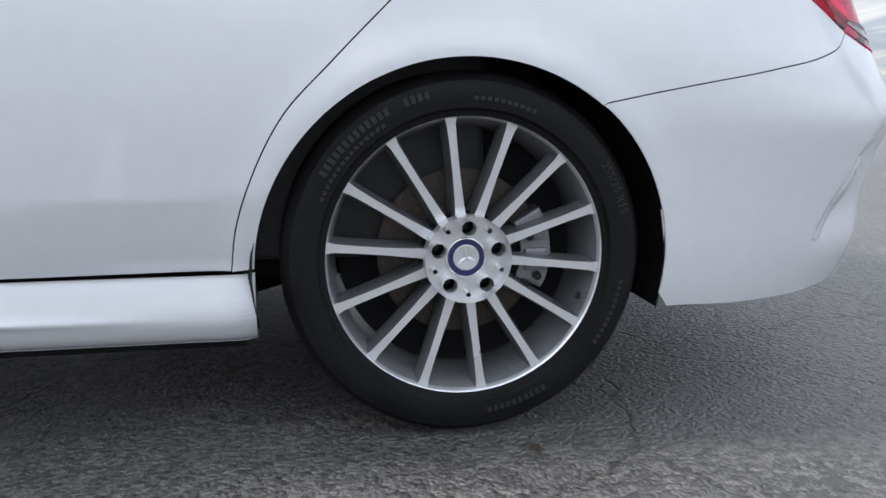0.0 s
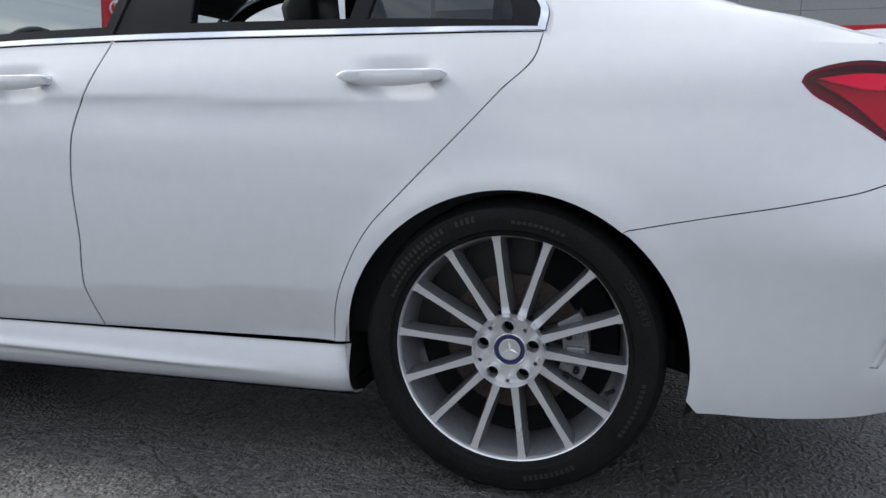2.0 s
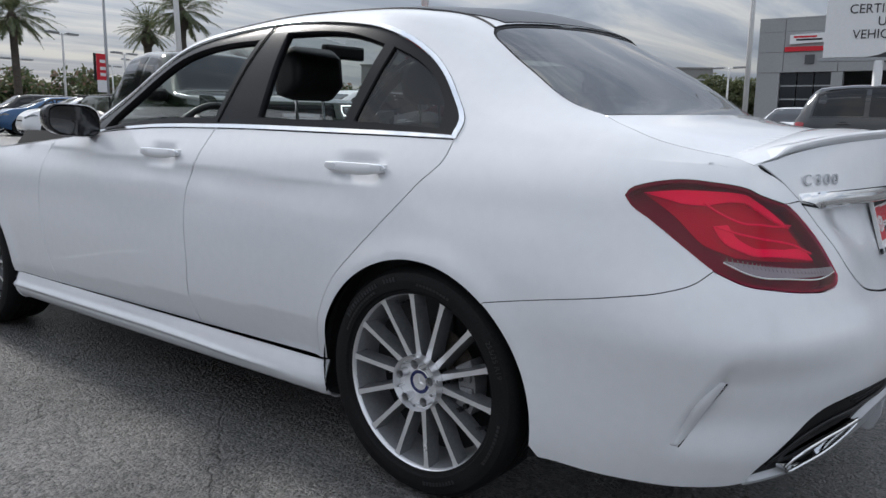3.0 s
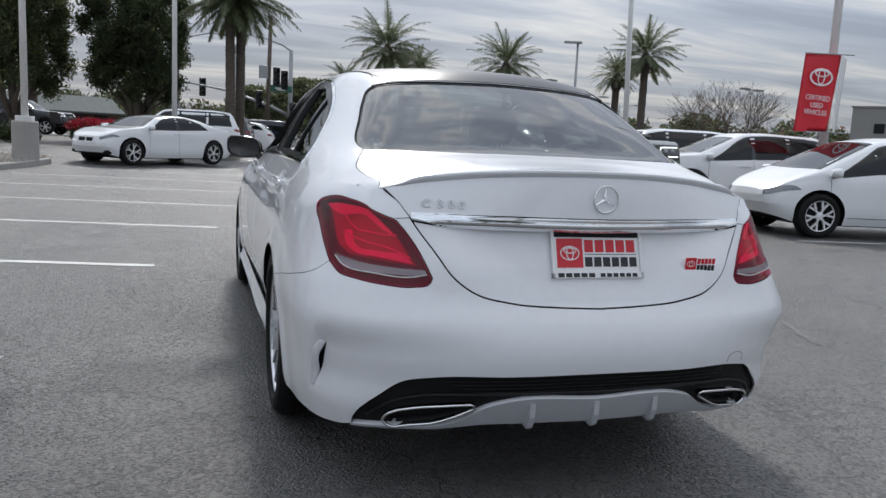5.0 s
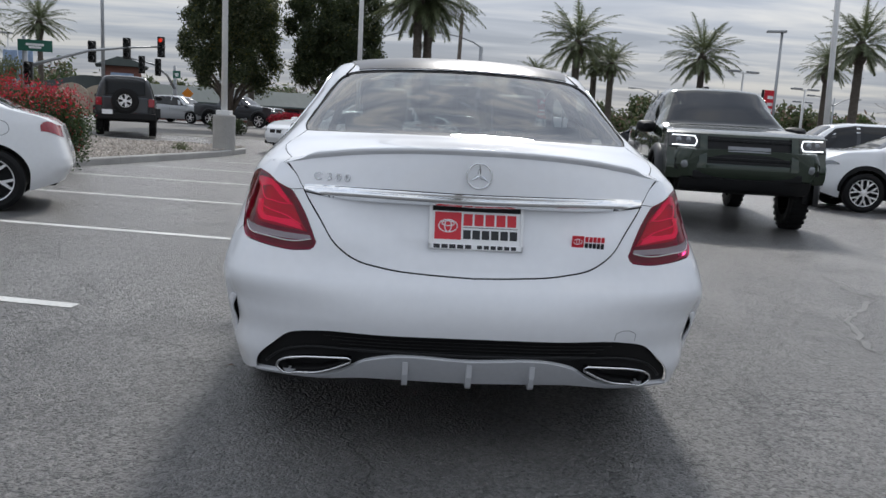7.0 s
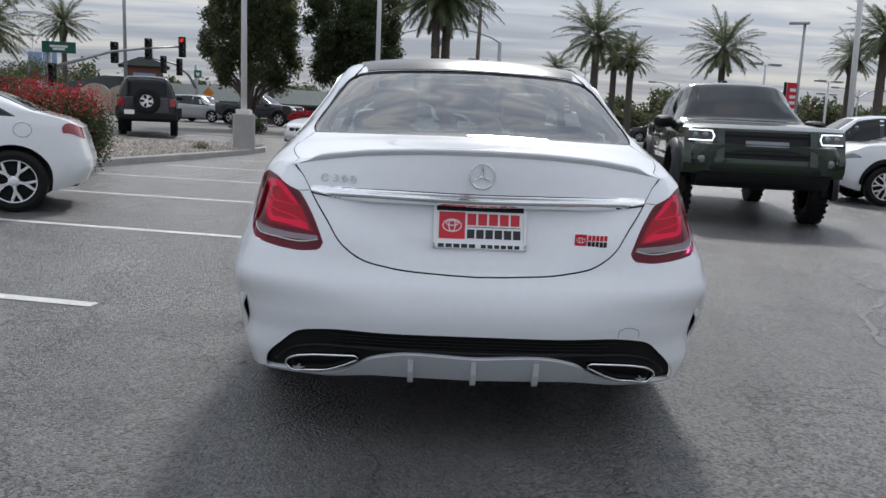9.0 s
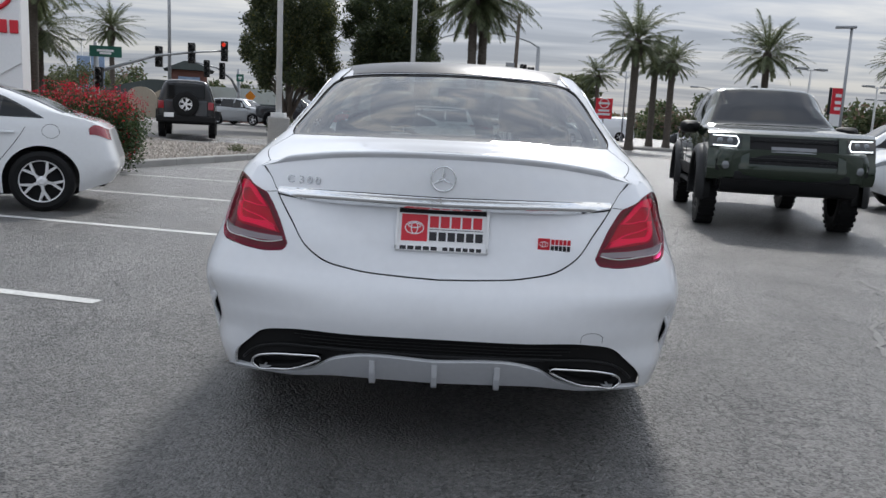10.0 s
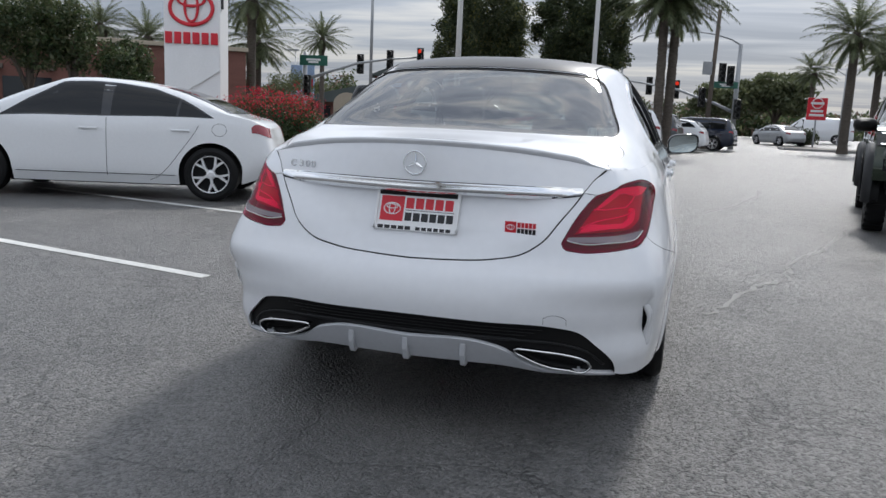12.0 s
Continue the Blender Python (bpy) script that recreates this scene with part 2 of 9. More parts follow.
def asphalt():
    """Worn car park asphalt: stones, greasy darker stains, a net of fine cracks."""
    m = material("asphalt", (0.05, 0.05, 0.052), 0.7, Specular_IOR_Level=0.75)
    nt = m.node_tree
    b, tc = nt.nodes["Principled BSDF"], nt.nodes.new("ShaderNodeTexCoord")

    def noise_tex(scale, detail=5.0, rough=0.55):
        n = nt.nodes.new("ShaderNodeTexNoise")
        n.inputs["Scale"].default_value, n.inputs["Detail"].default_value, n.inputs["Roughness"].default_value = scale, detail, rough
        nt.links.new(tc.outputs["Object"], n.inputs["Vector"])
        return n

    big, mid = noise_tex(0.22, 6), noise_tex(1.7, 8, 0.65)
    stones = nt.nodes.new("ShaderNodeTexVoronoi")
    stones.inputs["Scale"].default_value, stones.inputs["Randomness"].default_value = 82.0, 1.0
    nt.links.new(tc.outputs["Object"], stones.inputs["Vector"])
    warp = noise_tex(1.3, 5, 0.7)
    wv = nt.nodes.new("ShaderNodeVectorMath"); wv.operation = "SCALE"; wv.inputs["Scale"].default_value = 0.45
    nt.links.new(warp.outputs["Color"], wv.inputs[0])
    wa = nt.nodes.new("ShaderNodeVectorMath"); wa.operation = "ADD"
    nt.links.new(tc.outputs["Object"], wa.inputs[0]); nt.links.new(wv.outputs[0], wa.inputs[1])
    cracks = nt.nodes.new("ShaderNodeTexVoronoi")
    cracks.feature = "DISTANCE_TO_EDGE"
    cracks.inputs["Scale"].default_value = 1.15
    nt.links.new(wa.outputs[0], cracks.inputs["Vector"])

    def ranged(src, a, b_, c, d):
        r = nt.nodes.new("ShaderNodeMapRange")
        for k, v in (("From Min", a), ("From Max", b_), ("To Min", c), ("To Max", d)):
            r.inputs[k].default_value = v
        nt.links.new(src, r.inputs["Value"])
        return r.outputs[0]

    def times(x, y):
        n = nt.nodes.new("ShaderNodeMath"); n.operation = "MULTIPLY"
        for k, s in enumerate((x, y)):
            if isinstance(s, float):
                n.inputs[k].default_value = s
            else:
                nt.links.new(s, n.inputs[k])
        return n.outputs[0]

    here = ranged(noise_tex(0.5, 3).outputs["Fac"], 0.38, 0.52, 1.0, 0.0)
    line = ranged(cracks.outputs["Distance"], 0.0, 0.010, 0.35, 1.0)
    mxc = nt.nodes.new("ShaderNodeMath"); mxc.operation = "MAXIMUM"
    nt.links.new(line, mxc.inputs[0]); nt.links.new(here, mxc.inputs[1])
    tone = times(times(ranged(big.outputs["Fac"], 0.3, 0.7, 0.78, 1.2), ranged(mid.outputs["Fac"], 0.25, 0.75, 0.75, 1.25)), ranged(stones.outputs["Color"], 0.0, 1.0, 0.22, 1.95))
    tone = times(tone, mxc.outputs[0])
    col = nt.nodes.new("ShaderNodeVectorMath"); col.operation = "SCALE"; col.inputs[0].default_value = (0.095, 0.092, 0.088)
    nt.links.new(tone, col.inputs["Scale"])
    nt.links.new(col.outputs[0], b.inputs["Base Color"])
    nt.links.new(ranged(mid.outputs["Fac"], 0.3, 0.7, 0.29, 0.41), b.inputs["Roughness"])
    relief = nt.nodes.new("ShaderNodeMath"); relief.operation = "ADD"
    nt.links.new(ranged(stones.outputs["Distance"], 0.0, 0.6, 1.0, 0.0), relief.inputs[0])
    lumpy = noise_tex(68.0, 4, 0.65)
    both_r = nt.nodes.new("ShaderNodeMath"); both_r.operation = "ADD"
    nt.links.new(times(mxc.outputs[0], 1.2), both_r.inputs[0]); nt.links.new(times(lumpy.outputs["Fac"], 2.4), both_r.inputs[1])
    nt.links.new(both_r.outputs[0], relief.inputs[1])
    bp = nt.nodes.new("ShaderNodeBump")
    bp.inputs["Strength"].default_value, bp.inputs["Distance"].default_value = 1.0, 0.0060
    nt.links.new(relief.outputs[0], bp.inputs["Height"])
    # every stone's face leans its own way
    lean = nt.nodes.new("ShaderNodeVectorMath"); lean.operation = "SUBTRACT"; lean.inputs[1].default_value = (0.5, 0.5, 0.5)
    nt.links.new(stones.outputs["Color"], lean.inputs[0])
    flat = nt.nodes.new("ShaderNodeVectorMath"); flat.operation = "MULTIPLY"; flat.inputs[1].default_value = (0.46, 0.46, 0.0)
    nt.links.new(lean.outputs[0], flat.inputs[0])
    tilted = nt.nodes.new("ShaderNodeVectorMath"); tilted.operation = "ADD"
    nt.links.new(bp.outputs[0], tilted.inputs[0]); nt.links.new(flat.outputs[0], tilted.inputs[1])
    even = nt.nodes.new("ShaderNodeVectorMath"); even.operation = "NORMALIZE"
    nt.links.new(tilted.outputs[0], even.inputs[0])
    nt.links.new(even.outputs[0], b.inputs["Normal"])
    return m


ASPHALT = asphalt()
LINE_PAINT = textured(material("worn_line_paint", (0.62, 0.62, 0.60), 0.6), (2.5, 45), 0.25, bump=0.001, bump_scale=120)
CONCRETE = textured(material("concrete", (0.36, 0.35, 0.33), 0.85), (1.5, 40), 0.14, bump=0.002, bump_scale=90)


# ---- building helpers ----
def part(name, bm, mat, parent=None, label="", smooth=False):
    """Links a bmesh (or a mesh) as one object under a thing or a part."""
    if isinstance(bm, bmesh.types.BMesh):
        me = bpy.data.meshes.new(name)
        bmesh.ops.recalc_face_normals(bm, faces=bm.faces)
        bm.to_mesh(me)
        bm.free()
    else:
        me = bm
    if smooth:
        me.polygons.foreach_set("use_smooth", [True] * len(me.polygons))
    if not me.materials:
        for m in mat if isinstance(mat, (list, tuple)) else (mat,):
            me.materials.append(m)
    ob = new(name, me)
    ob.parent = parent
    if label:
        ob["label"] = label
    return ob


def thing(name, label, category, group="", kind="", at=None):
    ob = new(name)
    if at is not None:
        ob.matrix_basis = at
    return tagged(ob, label, category, group, kind)


def box(bm, lo, hi, bevel=0.0):
    g = bmesh.ops.create_cube(bm, size=1.0)
    for v in g["verts"]:
        v.co = [(a + b) / 2 + c * (b - a) for a, b, c in zip(lo, hi, v.co)]
    if bevel:
        bmesh.ops.bevel(bm, geom=list({e for v in g["verts"] for e in v.link_edges}), offset=bevel, segments=2, profile=0.6, affect="EDGES")
    return g["verts"]


def tube(bm, points, radius, sides=8, caps=True):
    """A round bar along points; radius a number or one for each point."""
    pts = [Vector(p) for p in points]
    rings = []
    for i, p in enumerate(pts):
        d = (pts[min(i + 1, len(pts) - 1)] - pts[max(i - 1, 0)]).normalized()
        a = d.cross(Vector((0, 0, 1)) if abs(d.z) < 0.9 else Vector((1, 0, 0))).normalized()
        b = d.cross(a)
        r = radius[i] if isinstance(radius, (list, tuple)) else radius
        rings.append([bm.verts.new(p + r * (math.cos(t) * a + math.sin(t) * b)) for t in (2 * math.pi * k / sides for k in range(sides))])
    for one, two in zip(rings, rings[1:]):
        for k in range(sides):
            bm.faces.new((one[k], one[(k + 1) % sides], two[(k + 1) % sides], two[k]))
    if caps:
        bm.faces.new(rings[0][::-1])
        bm.faces.new(rings[-1])
    return rings


def lathe(bm, profile, sides=48, axis="x"):
    """Turns (along, radius) pairs round the x or z axis."""
    rings = []
    for a, r in profile:
        ring = []
        for k in range(sides):
            t = 2 * math.pi * k / sides
            c, s = r * math.cos(t), r * math.sin(t)
            ring.append(bm.verts.new((a, c, s) if axis == "x" else (c, s, a)))
        rings.append(ring)
    for one, two in zip(rings, rings[1:]):
        for k in range(sides):
            bm.faces.new((one[k], one[(k + 1) % sides], two[(k + 1) % sides], two[k]))
    return rings


def prism(bm, outline, lo, hi, axis=1, bevel=0.0):
    """A flat outline of (a, b) pairs given depth along an axis (0 x: a=y b=z, 1 y: a=x b=z, 2 z: a=x b=y)."""
    def put(a, b, c):
        return {0: (c, a, b), 1: (a, c, b), 2: (a, b, c)}[axis]
    one = [bm.verts.new(put(a, b, lo)) for a, b in outline]
    two = [bm.verts.new(put(a, b, hi)) for a, b in outline]
    faces = [bm.faces.new(one[::-1]), bm.faces.new(two)]
    n = len(one)
    faces += [bm.faces.new((one[i], one[(i + 1) % n], two[(i + 1) % n], two[i])) for i in range(n)]
    if bevel:
        bmesh.ops.bevel(bm, geom=list({e for f in faces[:2] for e in f.edges}), offset=bevel, segments=2, profile=0.6, affect="EDGES")
    return one + two


def lettering(text, size, depth=0.001, align="CENTER", squash=1.0):
    """Built-in font as a mesh in the x-z plane, facing -y, its middle at the origin."""
    cu = bpy.data.curves.new("writing", "FONT")
    cu.body, cu.size, cu.extrude, cu.align_x, cu.align_y = text, size, depth, align, "CENTER"
    ob = bpy.data.objects.new("writing", cu)
    scene.collection.objects.link(ob)
    me = bpy.data.meshes.new_from_object(ob.evaluated_get(bpy.context.evaluated_depsgraph_get()))
    bpy.data.objects.remove(ob)
    me.transform(Matrix.Rotation(radians(90), 4, "X") @ Matrix.Diagonal((squash, 1, 1, 1)))
    me.materials.clear()
    return me
# ---- shape of the white saloon: side-and-tail skin by way round and height, upper skin by length and girth ----
def hermite(knots, values, at):
    """Smooth curve through values (rows) at knots, worked out at many places."""
    k, v, a = np.asarray(knots, float), np.asarray(values, float), np.asarray(at, float)
    flat = v.ndim == 1
    v = v[:, None] if flat else v
    step = np.diff(v, axis=0) / np.diff(k)[:, None]
    slope = np.concatenate([step[:1], (step[1:] * np.diff(k)[:-1, None] + step[:-1] * np.diff(k)[1:, None]) / (k[2:] - k[:-2])[:, None], step[-1:]])
    i = np.clip(np.searchsorted(k, a) - 1, 0, len(k) - 2)
    h = (k[i + 1] - k[i])[:, None]
    u = np.clip((a - k[i])[:, None] / h, -0.5, 1.5)
    out = (2 * u**3 - 3 * u**2 + 1) * v[i] + (u**3 - 2 * u**2 + u) * h * slope[i] + (3 * u**2 - 2 * u**3) * v[i + 1] + (u**3 - u**2) * h * slope[i + 1]
    return out[:, 0] if flat else out


def step_up(a, b, x):
    u = np.clip((x - a) / (b - a), 0, 1)
    return u * u * (3 - 2 * u)


PLAN = np.array([(0, -1.085), (.3, -1.073), (.52, -1.04), (.68, -.98), (.795, -.89), (.853, -.77), (.884, -.60), (.898, -.40), (.901, -.20), (.902, .1), (.905, .6),
                 (.907, 1.2), (.906, 1.9), (.90, 2.4), (.888, 2.84), (.86, 3.2), (.78, 3.48), (.6, 3.66), (.3, 3.75), (0, 3.78)])
PLAN_S = np.concatenate([[0], np.cumsum(np.hypot(*np.diff(PLAN, axis=0).T))])
ROUND = PLAN_S[-1]


def plan_point(a):
    return hermite(PLAN_S, PLAN, a)


def way_at(y):
    """The way round, from the tail's middle, at which the skin's widest line passes y on the flank."""
    some = np.linspace(.75, ROUND - .5, 800)
    return np.interp(y, plan_point(some)[:, 1], some)


INSET_Z = np.array([.16, .26, .33, .42, .50, .58, .66, .75, .84, .92, 1.00, 1.06])
INSET_S = np.array([0, float(np.interp(.58, PLAN[:6, 0], PLAN_S[:6])), PLAN_S[4] + .06, PLAN_S[6] + .12, PLAN_S[10], PLAN_S[12], PLAN_S[14], PLAN_S[16], ROUND])
INSET = np.array([
    (.15, .075, .040, .012, 0, .016, .066, .070, .073, .078, .086, .10),
    (.16, .085, .050, .015, 0, .012, .050, .082, .115, .148, .190, .235),
    (.10, .058, .034, .014, -.004, -.014, .014, .060, .098, .130, .172, .222),
    (.05, .024, .014, .006, -.001, -.008, -.001, .022, .052, .078, .115, .152),
    (.07, .034, .022, .010, .003, 0, .003, .012, .028, .052, .094, .13),
    (.07, .034, .022, .010, .003, 0, .003, .012, .028, .055, .105, .14),
    (.05, .020, .010, .004, 0, 0, .004, .016, .045, .10, .18, .26),
    (.08, .04, .02, .008, 0, .01, .03, .07, .13, .22, .33, .42),
    (.08, .04, .02, .008, 0, .01, .03, .07, .13, .22, .33, .42)])
AXLES = (0.0, 2.84)
ARCH_Z, ARCH_R = .31, .372


def inset(a, z):
    rows = np.array([hermite(INSET_Z, r, z) for r in INSET])
    k, i = INSET_S, np.clip(np.searchsorted(INSET_S, a) - 1, 0, len(INSET_S) - 2)
    n = np.arange(len(a))
    step = np.diff(rows, axis=0) / np.diff(k)[:, None]
    slope = np.concatenate([step[:1], (step[1:] + step[:-1]) / 2, step[-1:]])
    slope[0], slope[-1] = 0, 0
    h = k[i + 1] - k[i]
    u = np.clip((a - k[i]) / h, 0, 1)
    d = (2 * u**3 - 3 * u**2 + 1) * rows[i, n] + (u**3 - 2 * u**2 + u) * h * slope[i, n] + (3 * u**2 - 2 * u**3) * rows[i + 1, n] + (u**3 - u**2) * h * slope[i + 1, n]
    p = plan_point(a)
    x, y = p[:, 0], p[:, 1]
    flank = step_up(-.55, -.1, y) * (1 - step_up(2.4, 2.8, y)) * step_up(.5, .9, a)
    # lower door crease, below which the sheet tucks in
    low = .455 - .05 * (y - .4)
    d = d + flank * step_up(.0, .5, y) * .024 * np.clip((low - z) / .115, 0, 1)
    # dropping line under the door handles
    drop = .862 + .030 * (y - .4)
    d = d + flank * step_up(.05, .7, y) * .006 * np.exp(-((z - drop + .035) / .045) ** 2) * step_up(drop + .007, drop - .012, z)
    # cups behind the door handles
    for grip in (.262, 1.245):
        d = d + .014 * np.exp(-(((y - grip) / .085) ** 4) - (((z - .912) / .034) ** 4)) * step_up(.5, .9, a)
    # rolled lips of the wheel arches
    for axle in AXLES:
        r = np.hypot(y - axle, z - ARCH_Z)
        d = d - step_up(.5, .9, a) * (.010 * np.exp(-(((r - ARCH_R - .005) / .045) ** 2)))
    # dished number plate recess in the boot lid
    mid = 1 - step_up(.19 + .16 * step_up(.66, .86, z), .42 + .20 * step_up(.66, .86, z), x)
    tail = step_up(.9, .7, a)
    d = d + tail * mid * .055 * step_up(.655, .73, z) * step_up(.893, .885, z) * (.35 + .65 * step_up(.70, .86, z))
    # shallow dish inward of the bumper's side slots
    slot = .922 + (.502 - z) * .6
    dish = step_up(.60, .49, z) * step_up(.30, .42, z)
    d = d + dish * .024 * step_up(slot + .014, slot - .010, a) * step_up(.2, .7, a)
    return d


def skin(way, z):
    """Points of the lower skin; way is negative on the car's left."""
    way, z = np.asarray(way, float), np.asarray(z, float)
    a, side = np.abs(way), np.where(way < 0, -1.0, 1.0)
    e = 1e-3
    t = plan_point(np.minimum(a + e, ROUND)) - plan_point(np.maximum(a - e, 0))
    t /= np.hypot(t[:, 0], t[:, 1])[:, None]
    t[:, 1] *= step_up(0.0, .08, a)
    p, d = plan_point(a), inset(a, z)
    return np.stack([side * (p[:, 0] - t[:, 1] * d), p[:, 1] + t[:, 0] * d, z], -1)


BELT_Y = np.array([-.76, -.6, -.45, -.25, -.03, .4, 1.0, 1.4, 1.75, 2.1, 2.5, 2.9, 3.3])
BELT_Z = np.array([.978, .985, .992, 1.0, 1.006, 1.010, 1.012, 1.004, .980, .940, .90, .86, .80])


def belt(y):
    return hermite(BELT_Y, BELT_Z, np.atleast_1d(y))


# girth of the upper skin at stations along the length: inset from the belt line, height, from flank to middle
GIRTH_Y = [-.76, -.6, -.45, -.35, -.15, .05, .3, .6, 1.05, 1.4, 1.75, 2.1]
GIRTH = np.array([
    ((.0, .978), (.14, .987), (.28, 1.0), (.45, 1.015), (.6, 1.027), (.8, 1.040), (1, 1.045)),
    ((.0, .985), (.07, 1.006), (.15, 1.024), (.26, 1.038), (.42, 1.050), (.68, 1.063), (1, 1.068)),
    ((.0, .992), (.065, 1.024), (.13, 1.048), (.20, 1.063), (.34, 1.080), (.62, 1.101), (1, 1.109)),
    ((.0, .996), (.060, 1.034), (.125, 1.066), (.185, 1.092), (.27, 1.123), (.60, 1.172), (1, 1.187)),
    ((.0, 1.003), (.058, 1.053), (.137, 1.115), (.235, 1.188), (.305, 1.236), (.62, 1.290), (1, 1.309)),
    ((.0, 1.005), (.065, 1.085), (.155, 1.180), (.268, 1.278), (.365, 1.337), (.64, 1.386), (1, 1.402)),
    ((.0, 1.009), (.062, 1.112), (.142, 1.225), (.248, 1.342), (.325, 1.388), (.62, 1.424), (1, 1.434)),
    ((.0, 1.011), (.060, 1.120), (.138, 1.242), (.246, 1.364), (.315, 1.404), (.62, 1.438), (1, 1.447)),
    ((.0, 1.012), (.060, 1.118), (.138, 1.235), (.246, 1.352), (.315, 1.392), (.62, 1.427), (1, 1.437)),
    ((.0, 1.004), (.055, 1.098), (.118, 1.190), (.20, 1.288), (.262, 1.328), (.6, 1.362), (1, 1.374)),
    ((.0, .980), (.045, 1.028), (.09, 1.072), (.145, 1.118), (.20, 1.142), (.6, 1.195), (1, 1.210)),
    ((.0, .940), (.045, .958), (.09, .972), (.14, .984), (.20, .993), (.6, 1.010), (1, 1.016))])
GIRTH_V = np.array([0, .15, .30, .46, .58, .78, 1.0])


def upper(y, v):
    """Points of the upper skin on the car's right; v runs from the belt line (0) over the top's middle (1) to the left's belt line (2)."""
    y, v = np.asarray(y, float), np.asarray(v, float)
    w, side = np.where(v > 1, 2 - v, v), np.where(v > 1, -1.0, 1.0)
    col = hermite(GIRTH_Y, GIRTH.reshape(len(GIRTH_Y), -1), y).reshape(-1, 7, 2)
    out = np.zeros((len(y), 2))
    k = GIRTH_V
    i = np.clip(np.searchsorted(k, w) - 1, 0, 5)
    n = np.arange(len(y))
    step = np.diff(col, axis=1) / np.diff(k)[None, :, None]
    slope = np.concatenate([step[:, :1], (step[:, 1:] + step[:, :-1]) / 2, step[:, -1:]], 1)
    slope[:, -1, 1] = 0
    h, u = (k[i + 1] - k[i])[:, None], ((w - k[i]) / (k[i + 1] - k[i]))[:, None]
    out = (2 * u**3 - 3 * u**2 + 1) * col[n, i] + (u**3 - 2 * u**2 + u) * h * slope[n, i] + (3 * u**2 - 2 * u**3) * col[n, i + 1] + (u**3 - u**2) * h * slope[n, i + 1]
    rim = skin(way_at(y), belt(y))
    edge = rim[:, 0]
    z = out[:, 1] + (belt(y) - col[:, 0, 1]) * (1 - w)
    return np.stack([side * edge * (1 - out[:, 0]), y + (rim[:, 1] - y) * (1 - w) ** 3, z], -1)


from mathutils.kdtree import KDTree

# ---- panels cut from a smooth skin ----
from mathutils.geometry import delaunay_2d_cdt


def line_through(points, step=0.015):
    """A smooth open line through points, with even steps."""
    p = np.asarray(points, float)
    if len(p) == 2:
        n = max(1, int(np.hypot(*(p[1] - p[0])) / step))
        return [tuple(p[0] + (p[1] - p[0]) * k / n) for k in range(n + 1)]
    s = np.concatenate([[0], np.cumsum(np.hypot(*np.diff(p, axis=0).T))])
    n = max(2, int(s[-1] / step))
    return [tuple(q) for q in hermite(s, p, np.linspace(0, s[-1], n + 1))]


def outline(*runs, step=0.015):
    """A closed outline from runs of points; each run is smooth in itself, with corners between."""
    out = []
    for r in runs:
        for q in line_through(r, step):
            if not out or math.dist(q, out[-1]) > 1e-4:
                out.append(q)
    if math.dist(out[0], out[-1]) < 1e-4:
        out.pop()
    return out


def area_of(poly):
    p = np.asarray(poly)
    return 0.5 * float(np.sum(p[:, 0] * np.roll(p[:, 1], -1) - p[:, 1] * np.roll(p[:, 0], -1)))


def shrunk(poly, gap):
    """The outline drawn in by gap (out, if negative)."""
    p = np.asarray(poly, float)
    d1, d2 = p - np.roll(p, 1, 0), np.roll(p, -1, 0) - p
    n1, n2 = (np.stack([-d[:, 1], d[:, 0]], 1) / (np.hypot(*d.T)[:, None] + 1e-9) for d in (d1, d2))
    n = n1 + n2
    n /= np.maximum(np.hypot(*n.T)[:, None], 0.6)
    return [tuple(q) for q in p + n * gap * (1 if area_of(poly) > 0 else -1)]


def mirrored(poly, about=0.0, which=0):
    return [tuple((2 * about - c) if k == which else c for k, c in enumerate(q)) for q in poly][::-1]


def inside(poly, pts):
    p, q = np.asarray(poly, float), np.asarray(pts, float)
    hit = np.zeros(len(q), bool)
    for (x1, y1), (x2, y2) in zip(p, np.roll(p, -1, 0)):
        cross = (y1 > q[:, 1]) != (y2 > q[:, 1])
        with np.errstate(divide="ignore", invalid="ignore"):
            hit ^= cross & (q[:, 0] < (x2 - x1) * (q[:, 1] - y1) / (y2 - y1 + 1e-12) + x1)
    return hit


def near_edge(polys, pts, far):
    ok = np.ones(len(pts), bool)
    for poly in polys:
        p = np.asarray(poly)
        for k in range(0, len(p), 1):
            ok &= np.hypot(pts[:, 0] - p[k, 0], pts[:, 1] - p[k, 1]) > far
    return ok


